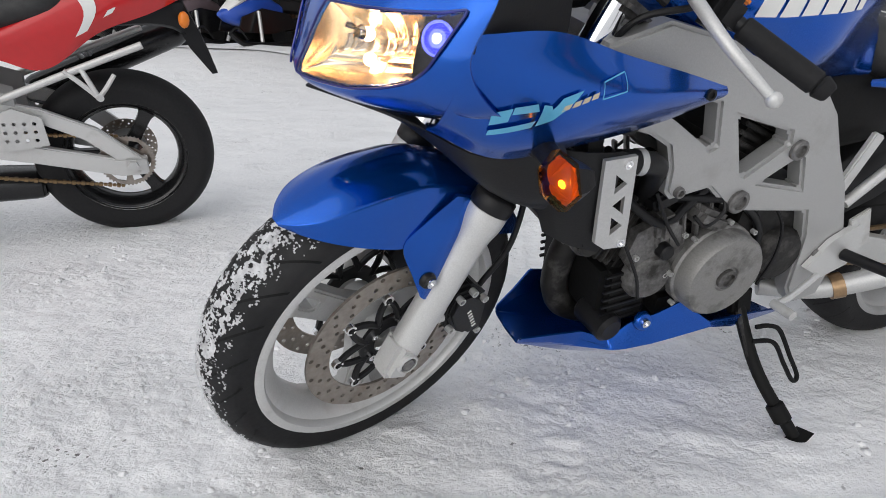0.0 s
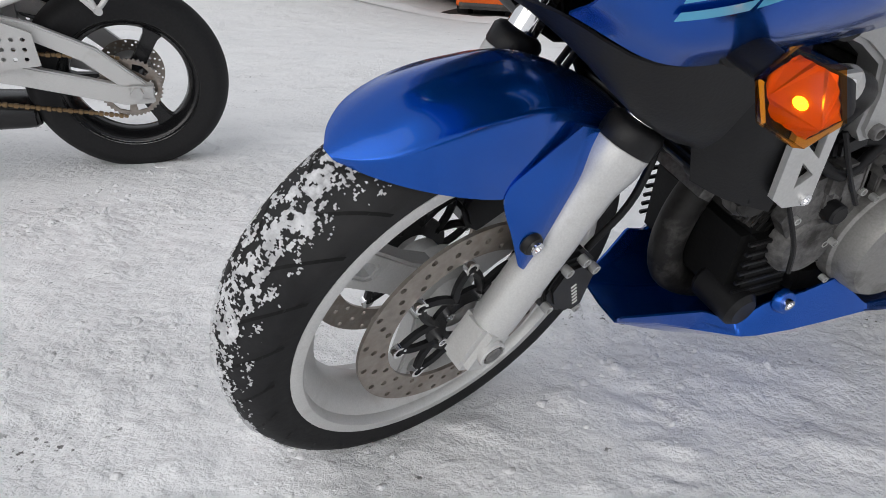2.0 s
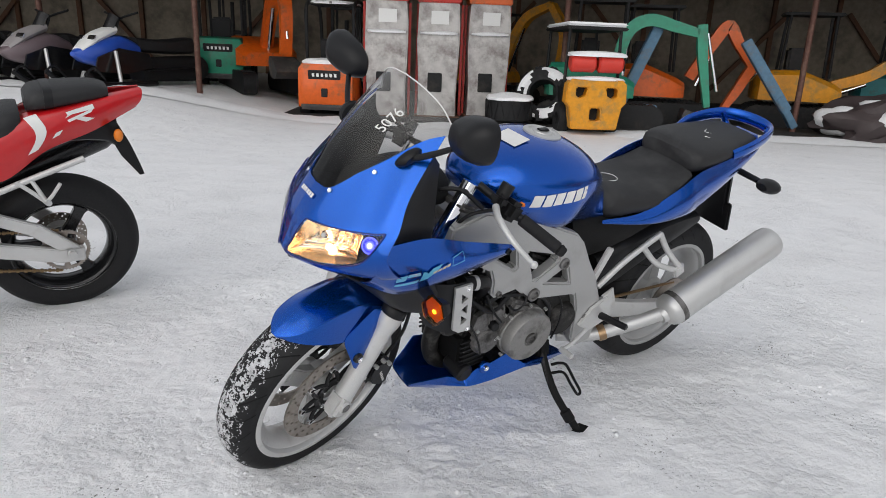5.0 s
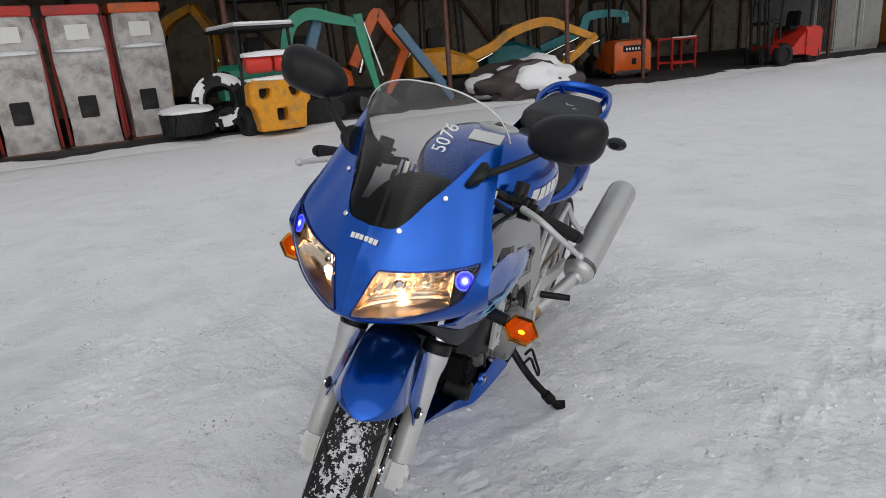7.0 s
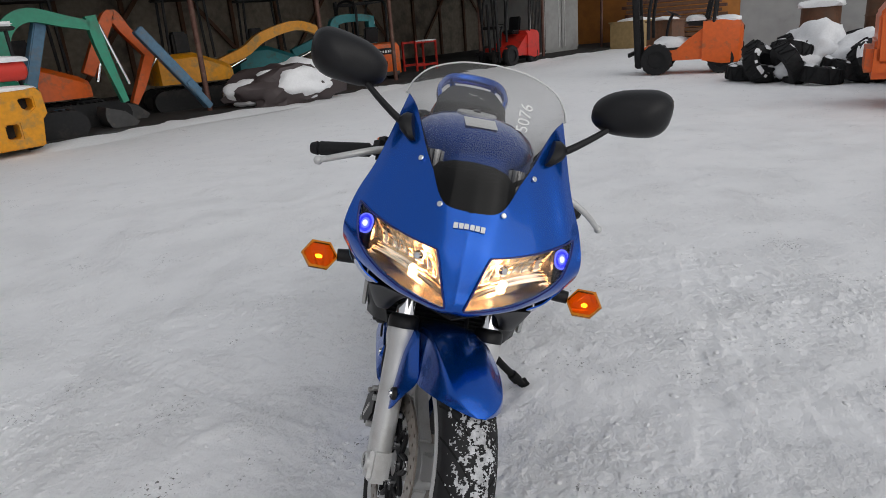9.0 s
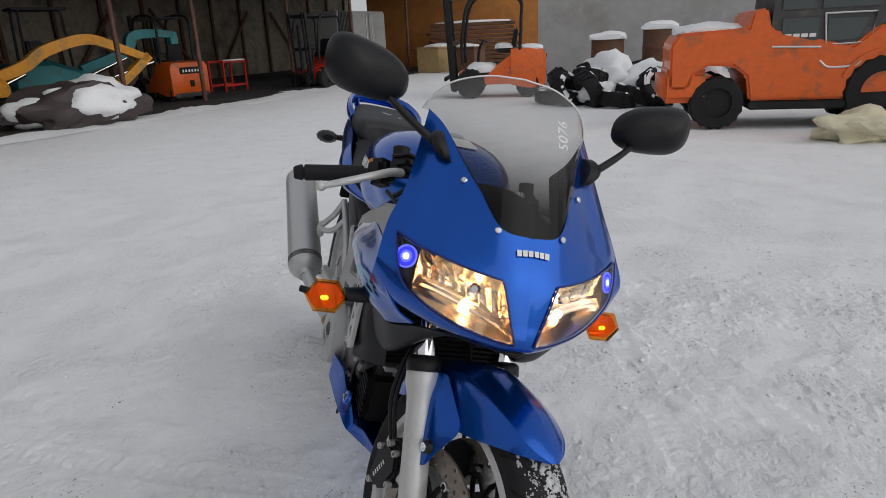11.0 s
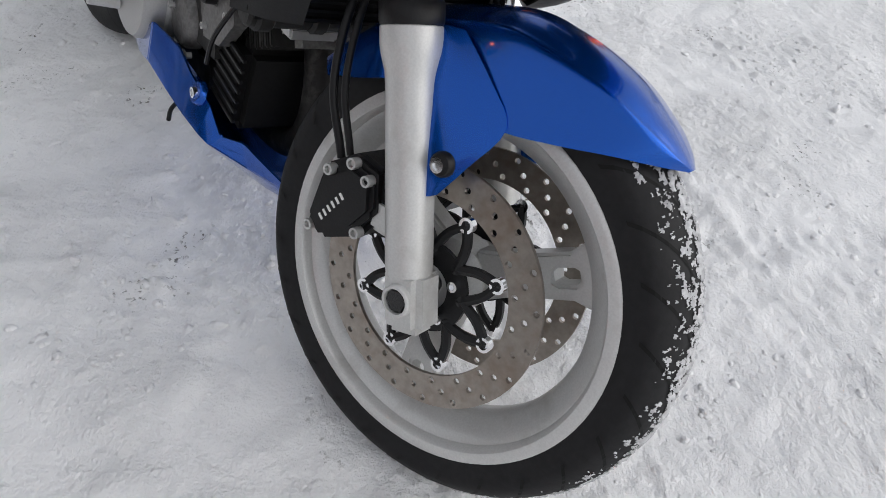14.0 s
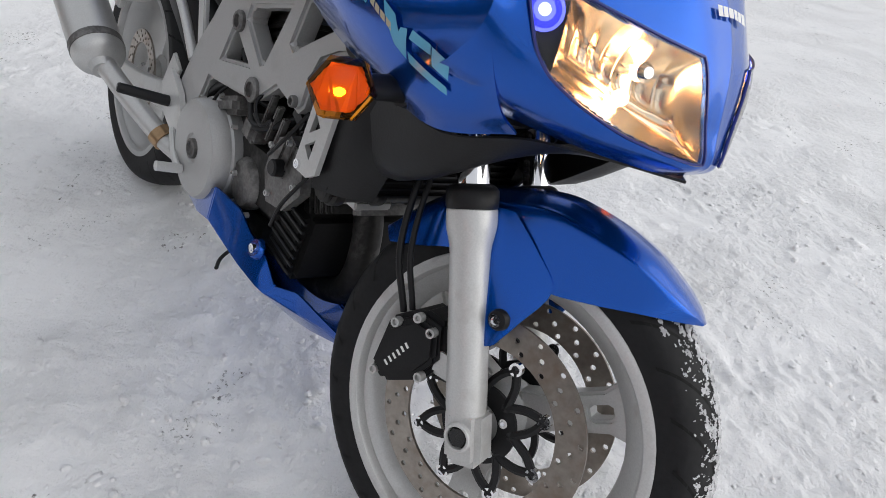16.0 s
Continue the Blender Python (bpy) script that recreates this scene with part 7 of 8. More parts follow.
def snowmobile(m, paint, hood, label):
    s = thing("snowmobile", m, label, "snowmobile", "snowmobiles in the shed")
    bm = mb()
    loft(bm, [ring_section(1.26, 0.05, 0.46, 0.52, 16, 3.0), ring_section(1.08, 0.17, 0.36, 0.62, 16, 3.2), ring_section(0.78, 0.24, 0.30, 0.74, 16, 3.4), ring_section(0.45, 0.22, 0.34, 0.80, 16, 3.2), ring_section(0.12, 0.17, 0.40, 0.68, 16, 3.0)], n_along=12)
    part("hood", bm, paint, s)
    bm = mb()
    loft(bm, [ring_section(1.16, 0.12, 0.50, 0.60, 12, 2.2), ring_section(0.88, 0.19, 0.66, 0.82, 12, 2.2), ring_section(0.52, 0.15, 0.80, 0.96, 12, 2.2)], n_along=8)
    part("nose_panel", bm, hood, s)
    for sg in (1, -1):
        part("side_panel", plate(mb(), [(1.10, 0.24), (1.02, 0.46), (0.62, 0.60), (0.05, 0.52), (-0.05, 0.30), (0.50, 0.20)], sg * 0.245, sg * 0.275), GLOSS_BLACK, s)
        part("running_board", box(mb(), (1.1, 0.14, 0.04), (-0.45, sg * 0.27, 0.26), (0, 3, 0), 0.01), BLACK, s)
    bm = mb()
    for sg in (1, -1):
        box(bm, (0.02, 0.15, 0.09), (0.98, sg * 0.12, 0.745), (0, -35, sg * 10), 0.01)
    part("headlight", bm, CHROME, s)
    f = surf_fn([[(0.62, -0.14, 0.84), (0.68, 0, 0.86), (0.62, 0.14, 0.84)], [(0.46, -0.13, 1.08), (0.52, 0, 1.14), (0.46, 0.13, 1.08)]])
    part("windshield", sheet(mb(), f, np.linspace(0, 2, 9), np.linspace(0, 1, 5)), GLOSS_BLACK, s)
    bm = mb()
    tube(bm, [(0.30, -0.38, 1.16), (0.34, -0.15, 1.10), (0.36, 0, 1.06), (0.34, 0.15, 1.10), (0.30, 0.38, 1.16)], 0.018, 8)
    rod(bm, (0.45, 0, 0.85), (0.35, 0, 1.08), 0.025, seg=8)
    part("handlebar", bm, BLACK, s)
    bm = mb()
    loft(bm, [ring_section(0.15, 0.15, 0.55, 0.78, 12, 3), ring_section(-0.4, 0.18, 0.52, 0.76, 12, 3), ring_section(-1.0, 0.19, 0.52, 0.82, 12, 3), ring_section(-1.15, 0.17, 0.55, 0.78, 12, 3)], n_along=8)
    part("seat", bm, SEAT, s)
    bm = mb()
    loft(bm, [ring_section(0.1, 0.19, 0.06, 0.45, 12, 3), ring_section(-1.2, 0.19, 0.04, 0.50, 12, 3), ring_section(-1.4, 0.17, 0.14, 0.40, 12, 3)], n_along=6)
    part("track", bm, RUBBER, s)
    for sg in (1, -1):
        bm = mb()
        tube(bm, [(0.10, sg * 0.46, 0.05), (0.9, sg * 0.46, 0.04), (1.2, sg * 0.46, 0.08), (1.4, sg * 0.46, 0.22)], 0.045, 8)
        tube(bm, [(1.40, sg * 0.46, 0.22), (1.25, sg * 0.46, 0.30), (1.08, sg * 0.46, 0.12)], 0.018, 8)
        ski = part("ski", bm, BLACK, s)
        part("ski_leg", rod(mb(), (0.80, sg * 0.46, 0.08), (0.72, sg * 0.30, 0.55), 0.03, seg=8), BRUSHED, ski)
    return s


def wrapped_stack(m, label, trim, seed):
    w = thing("wrapped_machine", m, label, "wrapped crate", "plastic-wrapped machines")
    bm = mb()
    box(bm, (0.78, 0.70, 2.2), (0, 0, 1.14), (0, 0, 0), 0.03)
    bmesh.ops.subdivide_edges(bm, edges=bm.edges[:], cuts=5, use_grid_fill=True)
    for v in bm.verts:
        k = 0.05 * noise.noise(v.co * 2.6 + Vector((seed * 5, 0, 0))) + 0.02 * noise.noise(v.co * 8 + Vector((0, seed, 0)))
        v.co.x *= 1 + k - 0.05 * math.sin(v.co.z * 3)
        v.co.y *= 1 + k
    part("plastic_wrap", bm, WRAP, w)
    part("top_frame", box(mb(), (0.84, 0.72, 0.16), (0, 0, 2.30), (0, 0, 0), 0.02), trim, w)
    part("paper_label", box(mb(), (0.34, 0.004, 0.24), (0.02, -0.376, 1.95), (2, 0, 0), 0), WHITE, w)
    snow_cap(w, (0.70, 0.20, 0.05), (0, -0.33, 1.66), seed)
    bm = mb()
    for sg in (1, -1):
        box(bm, (0.05, 0.10, 2.2), (sg * 0.44, 0.1, 1.12), (0, 0, 0), 0.01)
    part("side_rail", bm, MACHINE_RED, w)
    part("control_box", box(mb(), (0.28, 0.03, 0.36), (-0.05, -0.37, 0.75), (0, 0, 0), 0.01), DARK, w)
    part("pallet", box(mb(), (0.9, 0.8, 0.10), (0, 0, 0.06), (0, 0, 0), 0.01), TIMBER, w)
    return w


def big_tyre(m, r, w, label, snow=True, group=""):
    t = thing("tyre", m, label, "tyre", group)
    bm = mb()
    lathe(bm, [(r * 0.52, -w * 0.42), (r * 0.80, -w * 0.5), (r * 0.96, -w * 0.44), (r, -w * 0.25), (r, w * 0.25), (r * 0.96, w * 0.44), (r * 0.80, w * 0.5), (r * 0.52, w * 0.42)], (0, 0, 0), (0, 0, 1), 36, closed=True)
    n = 22
    for k in range(n):
        a = 2 * math.pi * k / n
        box(bm, (r * 0.10, r * 0.13, w * 0.9), (r * math.cos(a), r * math.sin(a), 0), (16 if k % 2 else -16, 0, math.degrees(a)), 0.01)
    part("tread", bm, RUBBER, t)
    if snow:
        bm = mb()
        lathe(bm, [(r * 0.60, w * 0.44), (r * 0.70, w * 0.56), (r * 0.86, w * 0.57), (r * 0.97, w * 0.46), (r * 0.80, w * 0.49)], (0, 0, 0), (0, 0, 1), 36, closed=True)
        for v in bm.verts:
            v.co += 0.03 * r * noise.noise_vector(v.co * 6)
        bmesh.ops.delete(bm, geom=[f for f in bm.faces if noise.noise(f.calc_center_median() * 2.6 / r + m.translation) < 0.02], context="FACES")
        part("snow_cap", bm, SNOW_CLEAN, t)
    return t


snowmobile(put(-5.45, 13.2, turn=-116) @ Matrix.Scale(1.15, 4), surface("blue_hood_plastic", (0.02, 0.08, 0.45), 0.35, coat=0.5), WHITE, "blue and white snowmobile parked in the shed")
snowmobile(put(-6.75, 13.2, turn=-114) @ Matrix.Scale(1.15, 4), surface("plum_grey_plastic", (0.16, 0.12, 0.13), 0.4, coat=0.4), surface("dull_silver_plastic", (0.30, 0.28, 0.28), 0.4), "plum and grey snowmobile parked in the shed")
snowmobile(put(-7.95, 13.2, turn=-118) @ Matrix.Scale(1.15, 4), BLACK, GLOSS_BLACK, "black snowmobile parked in the shed")
snowmobile(put(-9.2, 13.2, turn=-120) @ Matrix.Scale(1.15, 4), surface("amber_plastic", (0.55, 0.28, 0.02), 0.4, coat=0.4), BLACK, "black and yellow snowmobile parked in the shed")
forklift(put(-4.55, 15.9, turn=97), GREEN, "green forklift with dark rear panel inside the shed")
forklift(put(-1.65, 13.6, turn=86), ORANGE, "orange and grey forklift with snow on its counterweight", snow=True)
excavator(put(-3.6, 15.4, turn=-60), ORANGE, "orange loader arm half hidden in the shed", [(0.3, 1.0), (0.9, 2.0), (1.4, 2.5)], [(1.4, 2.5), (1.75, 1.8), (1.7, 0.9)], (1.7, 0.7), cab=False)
wrapped_stack(put(-0.60, 13.1, turn=2), "grey plastic-wrapped machine on a pallet with red rails", MACHINE_RED, 1)
wrapped_stack(put(0.42, 13.3, turn=-3), "grey plastic-wrapped machine with snowy folds", MACHINE_RED, 2)
wrapped_stack(put(1.38, 13.5, turn=3), "grey plastic-wrapped machine with an orange top frame", ORANGE, 3)
flat_tyre = big_tyre(put(1.75, 12.15, 0.22), 0.42, 0.40, "black lugged tyre lying flat under snow")
snow_cap(flat_tyre, (0.80, 0.80, 0.10), (0, 0, 0.19), 21)
big_tyre(put(2.42, 12.35, 0.48) @ Euler((radians(70), 0, radians(-20))).to_matrix().to_4x4(), 0.50, 0.36, "black lugged tyre leaning upright, dusted with snow")
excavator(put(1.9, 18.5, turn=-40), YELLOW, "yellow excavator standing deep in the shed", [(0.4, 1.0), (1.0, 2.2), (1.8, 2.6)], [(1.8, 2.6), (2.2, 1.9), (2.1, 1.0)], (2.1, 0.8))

# yellow tow tractor with red gas bottles under a snowy roof
tow = thing("tow_tractor", put(3.10, 11.75, turn=4) @ Matrix.Scale(0.96, 4), "yellow tow tractor with two red gas bottles and snowy roof", "tractor")
bm = mb()
hl = [[(-0.38, 0.86), (-0.16, 0.86), (-0.20, 0.72), (-0.30, 0.66), (-0.38, 0.72)], [(0.16, 0.86), (0.38, 0.86), (0.38, 0.72), (0.30, 0.66), (0.20, 0.72)], [(-0.10, 0.50), (0.10, 0.50), (0.10, 0.28), (-0.10, 0.28)]]
plate(bm, [(-0.42, 0.12), (-0.48, 0.52), (-0.56, 0.60), (-0.54, 0.92), (-0.46, 1.00), (0.46, 1.00), (0.54, 0.92), (0.56, 0.60), (0.48, 0.52), (0.42, 0.12)], -0.58, -0.30, hl)
bmesh.ops.bevel(bm, geom=[e for e in bm.edges if e.is_manifold and e.calc_face_angle(0) > 1.0], offset=0.02, segments=2, affect="EDGES")
part("rear_weight", bm, YELLOW, tow)
part("dark_core", box(mb(), (0.9, 0.5, 0.8), (0, -0.12, 0.55), (0, 0, 0), 0.03), DARK, tow)
part("body", box(mb(), (0.92, 1.5, 0.55), (0, 0.6, 0.62), (0, 0, 0), 0.06), DARK, tow)
for sg in (1, -1):
    bm = mb()
    rod(bm, (sg * 0.02 + (0 if sg > 0 else -0.46), -0.36, 1.27), (sg * 0.02 + (0.46 if sg > 0 else 0.0), -0.36, 1.27), 0.155, seg=24, bevel=0.04)
    part("gas_bottle", bm, DRUM_RED, tow, "red gas bottle lying flat")
    for y in (-0.15, 1.3):
        part("roof_post", rod(mb(), (sg * 0.50, y, 0.9), (sg * 0.47, y, 1.86), 0.03, seg=8), DARK, tow)
    w = part("wheel", lathe(mb(), [(0.12, 0), (0.27, 0), (0.29, 0.04), (0.29, 0.16), (0.27, 0.2), (0.12, 0.2)], (sg * 0.46 - 0.1, 0.0, 0.27), (sg * 0.46 + 1, 0.0, 0.27), 24, closed=True), RUBBER, tow)
part("roof", box(mb(), (1.12, 1.7, 0.06), (0, 0.55, 1.88), (0, 0, 0), 0.02), DARK, tow)
part("roof_snow", box(mb(), (1.10, 1.66, 0.07), (0, 0.55, 1.945), (0, 0, 0), 0.03), SNOW_CLEAN, tow)
snow_cap(tow, (1.0, 0.36, 0.08), (0, -0.36, 1.41), 7)
snow_cap(tow, (1.0, 0.30, 0.05), (0, -0.42, 1.0), 8)

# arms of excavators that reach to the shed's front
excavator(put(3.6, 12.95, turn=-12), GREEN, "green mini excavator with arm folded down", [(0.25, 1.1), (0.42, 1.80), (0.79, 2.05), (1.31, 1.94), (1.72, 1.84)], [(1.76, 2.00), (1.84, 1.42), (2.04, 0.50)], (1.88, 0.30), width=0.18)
bm = mb()
leg = thing("hydraulic_leg", put(4.45, 12.9, turn=0), "grey steel hydraulic leg with snow on its foot", "machine part")
beam_bm = mb()
box(beam_bm, (0.20, 0.18, 1.9), (-0.20, 0.0, 1.05), (0, 22, 0), 0.02)
box(beam_bm, (0.24, 0.22, 0.42), (0.16, 0.0, 0.28), (0, 4, 0), 0.02)
part("arm", beam_bm, STEEL_BLUE, leg)
snow_cap(leg, (0.22, 0.22, 0.05), (0.17, -0.05, 0.06), 2)
bm.free()
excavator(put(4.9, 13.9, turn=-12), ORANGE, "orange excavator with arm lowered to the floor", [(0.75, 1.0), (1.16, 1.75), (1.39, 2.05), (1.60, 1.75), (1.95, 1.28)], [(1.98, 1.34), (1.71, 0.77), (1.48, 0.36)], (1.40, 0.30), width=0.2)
blue_arm = thing("crane_arm", put(6.0, 13.0, turn=-12), "faded blue steel crane arm leaning to the floor", "machine part")
bm = mb()
beam(bm, (0.35, 1.75), (1.30, 0.46), 0.19, 0.20, 0, 0.015)
beam(bm, (1.10, 0.72), (1.48, 0.16), 0.13, 0.26, 0, 0.015)
part("arm", bm, STEEL_BLUE, blue_arm)
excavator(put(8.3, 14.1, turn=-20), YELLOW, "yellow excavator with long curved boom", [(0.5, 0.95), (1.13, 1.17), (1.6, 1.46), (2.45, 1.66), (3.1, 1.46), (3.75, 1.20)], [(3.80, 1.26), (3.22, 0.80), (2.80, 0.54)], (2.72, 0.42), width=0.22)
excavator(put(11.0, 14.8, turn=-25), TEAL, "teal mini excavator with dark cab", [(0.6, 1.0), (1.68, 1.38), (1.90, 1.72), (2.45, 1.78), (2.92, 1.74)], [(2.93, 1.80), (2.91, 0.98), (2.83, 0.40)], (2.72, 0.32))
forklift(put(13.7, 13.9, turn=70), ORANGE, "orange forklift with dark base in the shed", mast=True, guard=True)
rack = thing("stillage", put(16.6, 14.2, turn=-8), "red steel stillage frame dusted with snow", "frame")
bm = mb()
for x in (-0.45, 0.45):
    for y in (-0.3, 0.3):
        box(bm, (0.06, 0.06, 1.0), (x, y, 0.5), (0, 0, 0), 0.008)
for z in (0.25, 0.95):
    box(bm, (0.96, 0.05, 0.07), (0, -0.3, z), (0, 0, 0), 0.008)
    box(bm, (0.96, 0.05, 0.07), (0, 0.3, z), (0, 0, 0), 0.008)
part("frame", bm, MACHINE_RED, rack)
snow_cap(rack, (0.9, 0.1, 0.03), (0, -0.3, 0.985), 2)
forklift(put(18.3, 11.9, turn=176), MACHINE_RED, "red forklift parked at the shed's end", mast=True)
cont = thing("container", put(23.4, 12.8, turn=-8), "pale grey steel container with closed double doors", "container")
part("body", box(mb(), (3.2, 2.2, 2.4), (0, 1.1, 1.25), (0, 0, 0), 0.03), GREY_SHEET, cont)
for k, x in enumerate((-0.2, 1.0)):
    d = part("door", box(mb(), (1.14, 0.05, 2.2), (x, -0.02, 1.28), (0, 0, 0), 0.015), GREY_SHEET, cont)
    part("lock_rod", rod(mb(), (x + (0.4 if k == 0 else -0.4), -0.06, 0.25), (x + (0.4 if k == 0 else -0.4), -0.06, 2.3), 0.02, seg=8), BRUSHED, d)
for k in range(10):
    part("rib", box(mb(), (0.05, 0.06, 2.3), (-1.5 + 0.09 * k, -0.02, 1.28), (0, 0, 0), 0.01), MACHINE_GREY, cont)
# snowed-in heap under a tarpaulin before the shed
heap = thing("covered_heap", put(8.75, 11.9, turn=-20), "snow-covered heap with a dark tarpaulin showing", "heap")
bm = mb()
ball(bm, (0, 0, 0.28), (1.15, 0.72, 0.52), 4, 0.45, 3)
for v in bm.verts:
    v.co.z = max(v.co.z, -0.03)
part("tarpaulin", bm, TARP, heap)
bm = mb()
ball(bm, (0.30, -0.02, 0.45), (0.88, 0.72, 0.45), 4, 0.35, 5)
ball(bm, (-0.75, 0.1, 0.36), (0.45, 0.55, 0.26), 3, 0.35, 6)
part("snow_cover", bm, SNOW_CLEAN, heap, smooth=180)
bm = mb()
ball(bm, (0, 0, 0.12), (0.42, 0.34, 0.26), 3, 0.4, 9)
tagged(part("snow_lump", bm, SNOW_CLEAN), "lump of ploughed snow beside the heap", "snow").matrix_basis = put(10.4, 12.4)

# ---- the right-hand side of the yard ----
# big orange forklift with a cab, side on: its own x points to the mast
FL = put(8.9, -0.32, turn=-84)
big = thing("forklift", FL, "large orange forklift with grey cab, snow on its hood", "forklift")
bm = mb()
hood = [(-1.50, 0.52), (-1.52, 1.05), (-1.42, 1.20), (-0.62, 1.24), (-0.58, 1.42), (-0.42, 1.46), (-0.35, 1.20), (0.55, 0.98), (0.80, 1.20), (1.15, 1.24), (1.32, 1.12), (1.38, 0.75), (1.30, 0.42), (0.62, 0.40), (0.55, 0.36), (-0.55, 0.36), (-0.60, 0.66), (-0.75, 0.78), (-1.05, 0.80), (-1.22, 0.70), (-1.28, 0.52)]
plate(bm, hood, -0.62, 0.62)
bmesh.ops.bevel(bm, geom=[e for e in bm.edges if e.is_manifold and e.calc_face_angle(0) > 0.6], offset=0.03, segments=2, affect="EDGES")
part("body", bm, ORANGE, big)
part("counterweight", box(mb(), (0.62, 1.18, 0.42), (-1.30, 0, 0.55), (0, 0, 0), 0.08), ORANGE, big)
part("step", box(mb(), (1.1, 1.30, 0.10), (0.0, 0, 0.30), (0, 0, 0), 0.02), DARK, big)
cabin = part("cab", plate(mb(), [(-0.36, 1.24), (-0.30, 2.35), (0.62, 2.38), (0.95, 1.30), (0.55, 1.0), (-0.30, 1.0)], -0.58, 0.58), MACHINE_GREY, big)
for sg in (1, -1):
    GL = surface("dark_window_glass", (0.05, 0.06, 0.06), 0.08, coat=0.6) if sg > 0 else GL
    y = sg * 0.585
    for poly in ([(-0.26, 1.42), (-0.22, 2.25), (0.10, 2.25), (0.10, 1.42)], [(0.18, 1.42), (0.18, 2.25), (0.58, 2.25), (0.80, 1.42)], [(-0.24, 1.06), (-0.24, 1.32), (0.16, 1.32), (0.16, 1.06)], [(0.26, 1.04), (0.26, 1.30), (0.70, 1.30), (0.60, 1.06)]):
        part("cab_window", plate(mb(), poly, y, y + sg * 0.012), GL, cabin)
    bm = mb()
    tube(bm, [(0.22, y + sg * 0.01, 1.36), (0.76, y + sg * 0.01, 1.36), (0.74, y + sg * 0.01, 1.02), (0.26, y + sg * 0.01, 1.0), (0.22, y + sg * 0.01, 1.36)], 0.012, 6, smooth=False)
    tube(bm, [(-0.34, y + sg * 0.04, 1.00), (0.20, y + sg * 0.04, 0.98)], 0.014, 6)
    tube(bm, [(0.20, y + sg * 0.04, 0.82), (0.32, y + sg * 0.04, 0.74), (0.60, y + sg * 0.04, 0.76), (0.66, y + sg * 0.04, 0.84)], 0.014, 6)
    part("trim_rail", bm, BRUSHED, cabin)
    bm = mb()
    for k in range(4):
        box(bm, (0.075, 0.006, 0.045), (-0.17 + 0.09 * k, sg * 0.604, 1.12), (0, 0, 0), 0.004)
    part("model_mark", bm, WHITE, big)
    part("number_badge", lathe(mb(), [(0.05, 0), (0.05, 0.006), (0.033, 0.006), (0.033, 0)], (-1.22, sg * 0.60, 1.06), (-1.22, sg * 2, 1.06), 24, closed=True), WHITE, big)
    machine_wheel(big, 0.93, sg * 0.52, 0.44, 0.26)
    machine_wheel(big, -0.92, sg * 0.48, 0.34, 0.24)
    lathe_bm = lathe(mb(), [(0.45, 0), (0.49, 0), (0.49, 0.14), (0.45, 0.14)], (0.93, sg * 0.50, 0.46), (0.93, sg * 9, 0.46), 36, closed=True)
    bmesh.ops.delete(lathe_bm, geom=[v for v in lathe_bm.verts if v.co.z < 0.60], context="VERTS")
    part("mudguard", lathe_bm, ORANGE, big)
snow_cap(big, (0.80, 1.05, 0.12), (-1.02, 0, 1.20), 4)
snow_cap(big, (0.5, 0.9, 0.10), (1.15, 0, 1.22), 6)
bm = mb()
for sg in (1, -1):
    box(bm, (0.14, 0.10, 2.6), (1.62, sg * 0.34, 1.45), (0, 2, 0), 0.015)
    box(bm, (0.10, 0.08, 2.6), (1.74, sg * 0.26, 1.45), (0, 2, 0), 0.015)
for z in (0.5, 1.0, 1.5, 2.2):
    box(bm, (0.10, 0.8, 0.12), (1.70, 0, z), (0, 0, 0), 0.015)
box(bm, (0.35, 0.7, 0.5), (1.45, 0, 0.6), (0, 0, 0), 0.05)
part("mast", bm, DARK, big)
for k in range(3):
    snow_cap(big, (0.28, 0.6 - 0.1 * k, 0.09), (1.60, 0.1 * k, 1.08 + 0.42 * k), 11 + k)

# forklift without a cab beside the tyre heap, and the heap
forklift(put(14.1, 5.0, turn=103), ORANGE, "orange forklift with black mast, snow on seat and guard", snow=True, forks=False)
heap_spots = ((11.95, 2.95, 0.16, 8, 0, 0.34), (11.5, 2.55, 0.30, 62, 30, 0.36), (12.2, 2.2, 0.30, 50, -40, 0.38), (11.7, 1.75, 0.20, 16, 10, 0.36), (12.6, 2.7, 0.34, 70, 15, 0.40), (12.1, 1.2, 0.30, 58, 60, 0.38), (12.9, 1.7, 0.34, 74, -15, 0.40), (11.6, 1.0, 0.16, 6, 0, 0.36), (12.7, 0.9, 0.26, 35, 20, 0.38), (12.2, 3.35, 0.14, 4, 0, 0.33), (11.7, 3.0, 0.30, 66, -25, 0.32), (12.5, 3.2, 0.34, 58, 40, 0.34), (11.4, 2.05, 0.14, 10, 30, 0.32), (12.0, 2.6, 0.46, 24, 70, 0.34), (11.6, 1.4, 0.34, 62, -50, 0.33))
for x, y, z, tilt, yaw, r in heap_spots:
    big_tyre(put(x, y, ground_z(x, y) + z) @ Euler((radians(tilt), 0, radians(yaw))).to_matrix().to_4x4(), r, 0.26, "worn black tyre half buried in snow", True, "heap of old tyres")
for x, y, s, seed in ((12.6, 2.3, (0.75, 0.6, 0.55), 1), (12.3, 1.5, (0.6, 0.55, 0.5), 2), (11.9, 2.4, (0.45, 0.4, 0.28), 3), (12.0, 0.7, (0.5, 0.5, 0.4), 4), (10.9, 0.6, (0.45, 0.5, 0.75), 5)):
    bm = mb()
    ball(bm, (0, 0, s[2] * 0.5), s, 4, 0.42, seed + 20)
    tagged(part("snow_mound", bm, SNOW_CLEAN, smooth=180), "mound of snow lying over scrap and tyres", "snow", "snow mounds").matrix_basis = put(x, y)
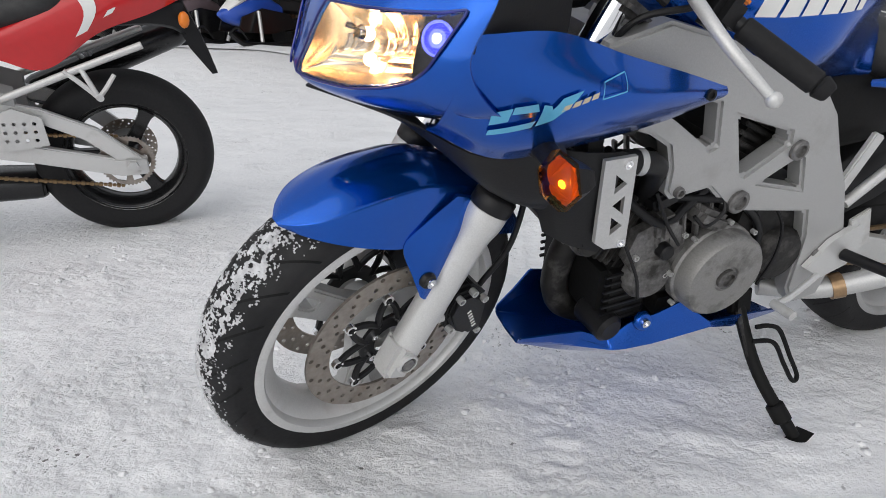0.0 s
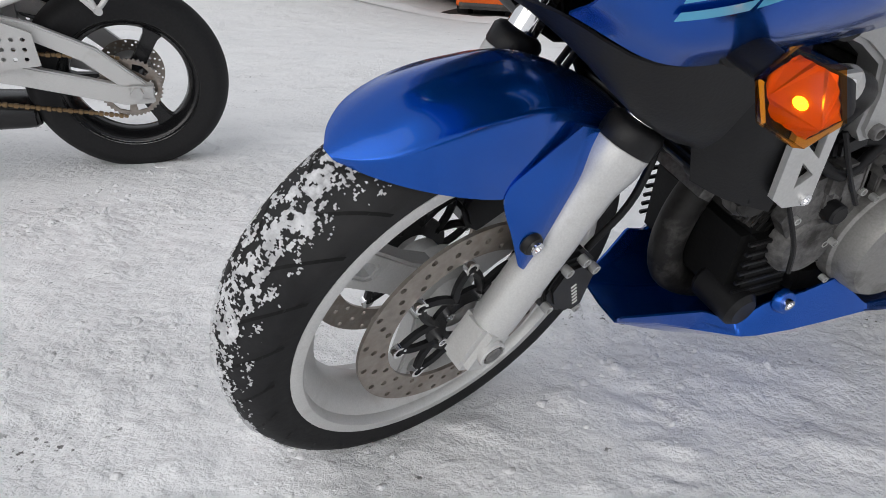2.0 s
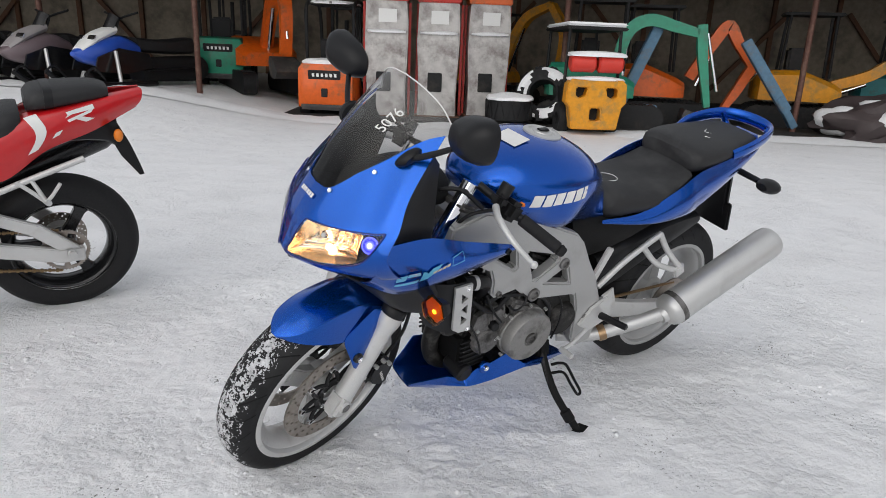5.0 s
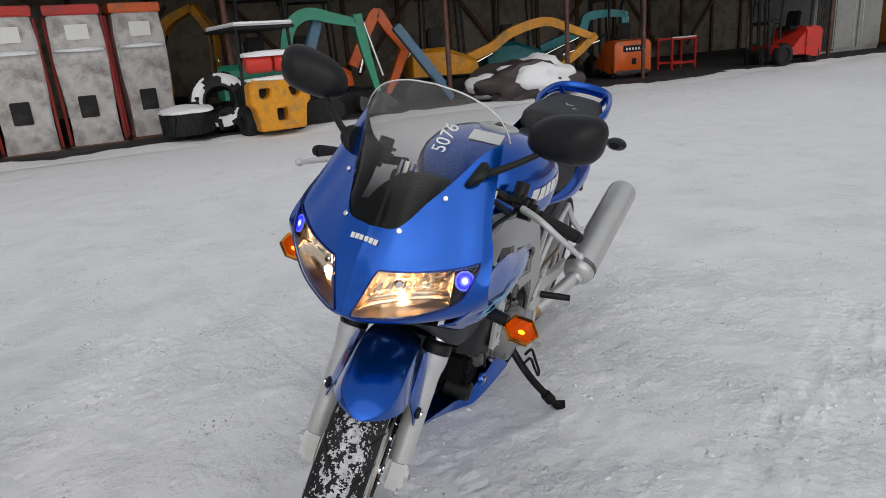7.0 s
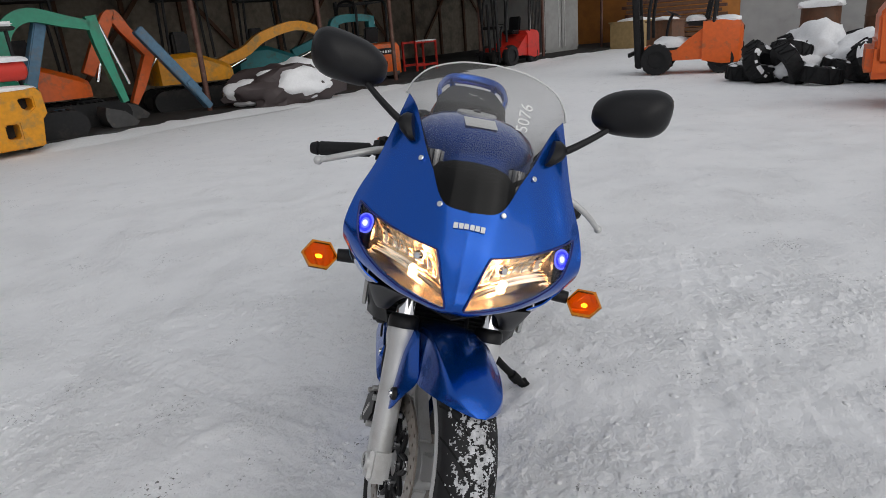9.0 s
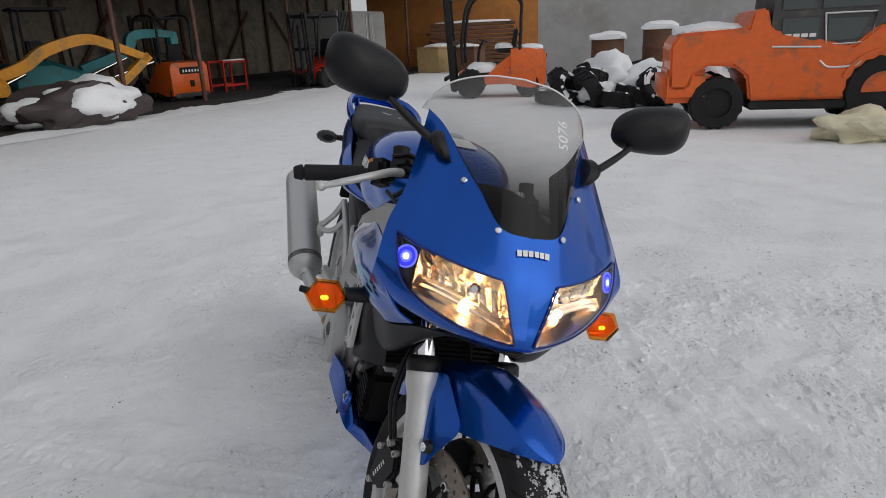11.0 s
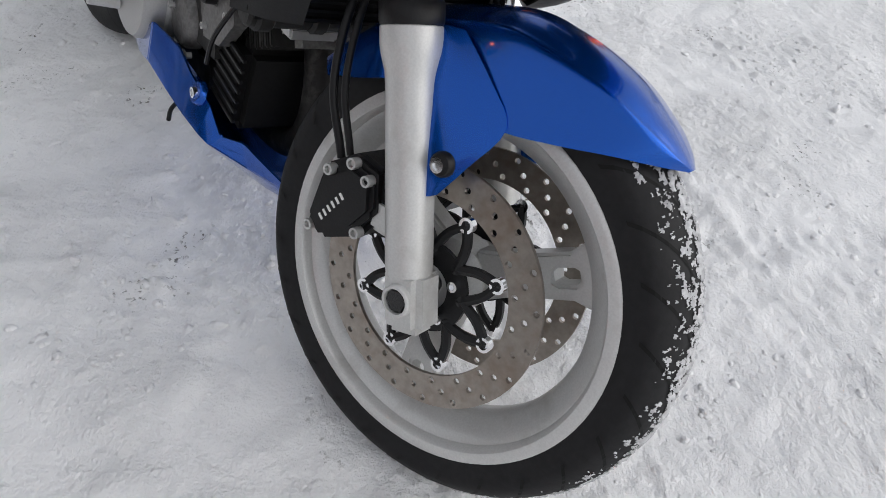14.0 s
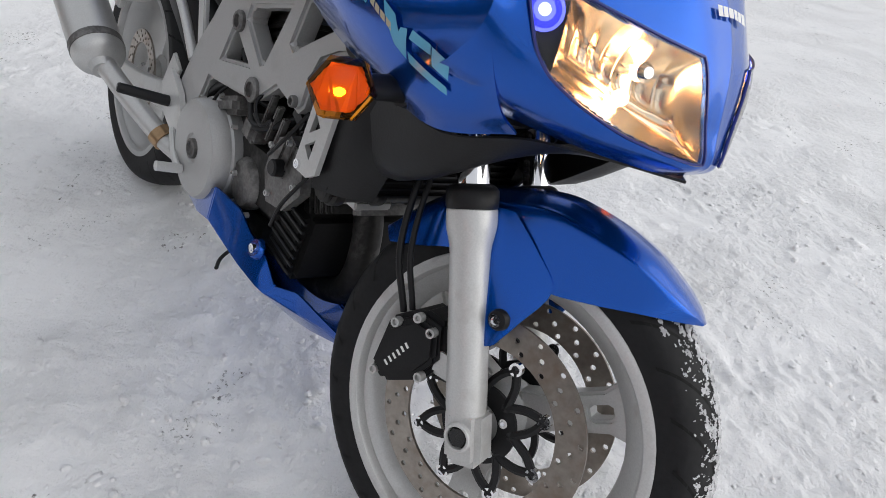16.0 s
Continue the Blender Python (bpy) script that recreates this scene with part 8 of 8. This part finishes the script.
for k, (x, y, h, mat) in enumerate(((14.9, 2.6, 1.15, TIMBER), (15.2, 1.5, 1.30, TIMBER), (15.0, 0.5, 1.05, MACHINE_GREY), (14.6, -0.6, 0.95, TIMBER))):
    d = thing("drum", put(x, y), "brown steel drum with a thick cap of snow", "drum", "drums by the wall")
    part("barrel", lathe(mb(), [(0.34, 0), (0.36, 0.02), (0.36, h * 0.33), (0.375, h * 0.35), (0.36, h * 0.37), (0.36, h * 0.66), (0.375, h * 0.68), (0.36, h * 0.7), (0.36, h - 0.02), (0.34, h)], (0, 0, 0), (0, 0, 1), 28), mat, d)
    snow_cap(d, (0.76, 0.76, 0.16), (0, 0, h), k)
# timber crates and an orange-painted store past the container
for k, (x, y, s, mat) in enumerate(((26.0, 10.6, (2.0, 1.0, 0.95), surface("pale_ply", (0.42, 0.29, 0.13), 0.7, grain=0.4, scale=6)), (24.9, 9.0, (1.0, 1.0, 0.9), TIMBER))):
    c = thing("crate", put(x, y, turn=-10), "timber crate standing in the snow", "crate")
    part("box", box(mb(), s, (0, 0, s[2] / 2), (0, 0, 0), 0.02), mat, c)
    part("lid", box(mb(), (s[0] + 0.08, s[1] + 0.08, 0.06), (0, 0, s[2] + 0.03), (0, 0, 0), 0.01), mat, c)
    snow_cap(c, (s[0] * 0.8, s[1] * 0.8, 0.12), (0, 0, s[2] + 0.06), k + 30)
ob = part("wall_store", box(mb(), (9.0, 0.3, 4.5), (0, 0, 2.2), (0, 0, 0), 0.02), surface("ochre_boards", (0.40, 0.15, 0.025), 0.65, grain=0.4, scale=3))
ob.matrix_basis = put(30.5, 11.0, 0, turn=-75)
tagged(ob, "ochre painted board wall at the yard's far end", "wall", kind="structure")
rnd = random.Random(8)
stack = thing("timber_stack", put(28.6, 9.9, turn=-75), "tall stack of brown timber boards against the wall", "timber")
for k in range(11):
    for j in range(3):
        part("board", box(mb(), (3.6 + rnd.uniform(-0.4, 0.4), 0.30, 0.13), (rnd.uniform(-0.2, 0.2), -0.34 + 0.33 * j, 0.10 + 0.175 * k), (0, 0, rnd.uniform(-2, 2)), 0.01), TIMBER if (k + j) % 3 else RUST_STEEL, stack)
snow_cap(stack, (3.2, 0.9, 0.10), (0, 0, 1.92), 44)
# grey sheet fence that closes the yard behind the machines
ob = part("wall_fence", box(mb(), (21.2, 0.12, 2.6), (0, 0, 1.3), (0, 0, 0), 0.01), GREY_SHEET)
ob.matrix_basis = put(17.6, -6.0, -0.12, turn=94)
tagged(ob, "grey corrugated sheet fence behind the scrap", "fence", kind="structure")
for k in range(53):
    part("fence_rib", box(mb(), (0.05, 0.04, 2.55), (-10.4 + 0.4 * k, -0.07, 1.3)), GREY_SHEET, ob)
# rubble sack, loader bucket, white slatted crate
bm = mb()
ball(bm, (0, 0, 0.14), (0.50, 0.34, 0.20), 4, 0.45, 13)
for v in bm.verts:
    v.co.z = max(v.co.z, 0.0)
sack = tagged(part("sack", bm, surface("pale_canvas_sack", (0.70, 0.64, 0.46), 0.8, grain=0.3, scale=10, bump=0.4)), "pale yellow canvas sack lying in the snow", "sack")
sack.matrix_basis = put(7.3, -0.95, turn=-80)
scoop = thing("loader_bucket", put(8.2, -2.75, turn=-65), "rusty steel loader bucket tipped over, snow inside", "bucket")
RUSTY = surface("rusty_plate", (0.12, 0.10, 0.09), 0.65, 0.4, grain=0.5, scale=14, dirt=(0.22, 0.11, 0.06), dirt_amount=0.5, dirt_scale=3)
bm = mb()
prof = [(-0.72, 0.06), (-0.10, 0.02), (0.30, 0.10), (0.52, 0.38), (0.55, 0.72), (0.40, 1.0), (0.36, 0.98), (0.49, 0.70), (0.46, 0.42), (0.26, 0.16), (-0.10, 0.08), (-0.72, 0.10)]
plate(bm, prof, -0.85, 0.85)
part("shell", bm, RUSTY, scoop)
for sg in (1, -1):
    part("side_plate", plate(mb(), [(-0.72, 0.05), (-0.1, 0.02), (0.30, 0.10), (0.54, 0.40), (0.56, 0.75), (0.40, 1.02), (0.05, 0.75)], sg * 0.85, sg * 0.90), RUSTY, scoop)
bm = mb()
ball(bm, (0.0, 0, 0.16), (0.55, 0.75, 0.24), 4, 0.4, 17)
part("snow_fill", bm, SNOW_CLEAN, scoop)
scoop2 = copy_thing(scoop, put(7.75, -3.9, turn=-120))
scoop2["label"] = "rusty steel loader bucket lying on its back"
pallet = thing("slatted_crate", put(13.2, -3.4, turn=80), "white slatted crate leaning by the fence", "crate")
for k in range(7):
    part("slat", box(mb(), (0.10, 0.04, 1.2), (-0.6 + 0.2 * k, 0, 1.1), (0, 0, 0), 0.008), WHITE, pallet)
for z in (0.55, 1.65):
    part("rail", box(mb(), (1.4, 0.06, 0.10), (0, 0.05, z), (0, 0, 0), 0.008), WHITE, pallet)
part("foot", box(mb(), (1.3, 0.3, 0.5), (0, 0.05, 0.25), (0, 0, 0), 0.02), DARK, pallet)
tyres_at = put(9.4, -5.0, 0.45) @ Euler((radians(80), 0, radians(30))).to_matrix().to_4x4()
big_tyre(tyres_at, 0.55, 0.4, "large black tractor tyre standing behind the buckets", True)
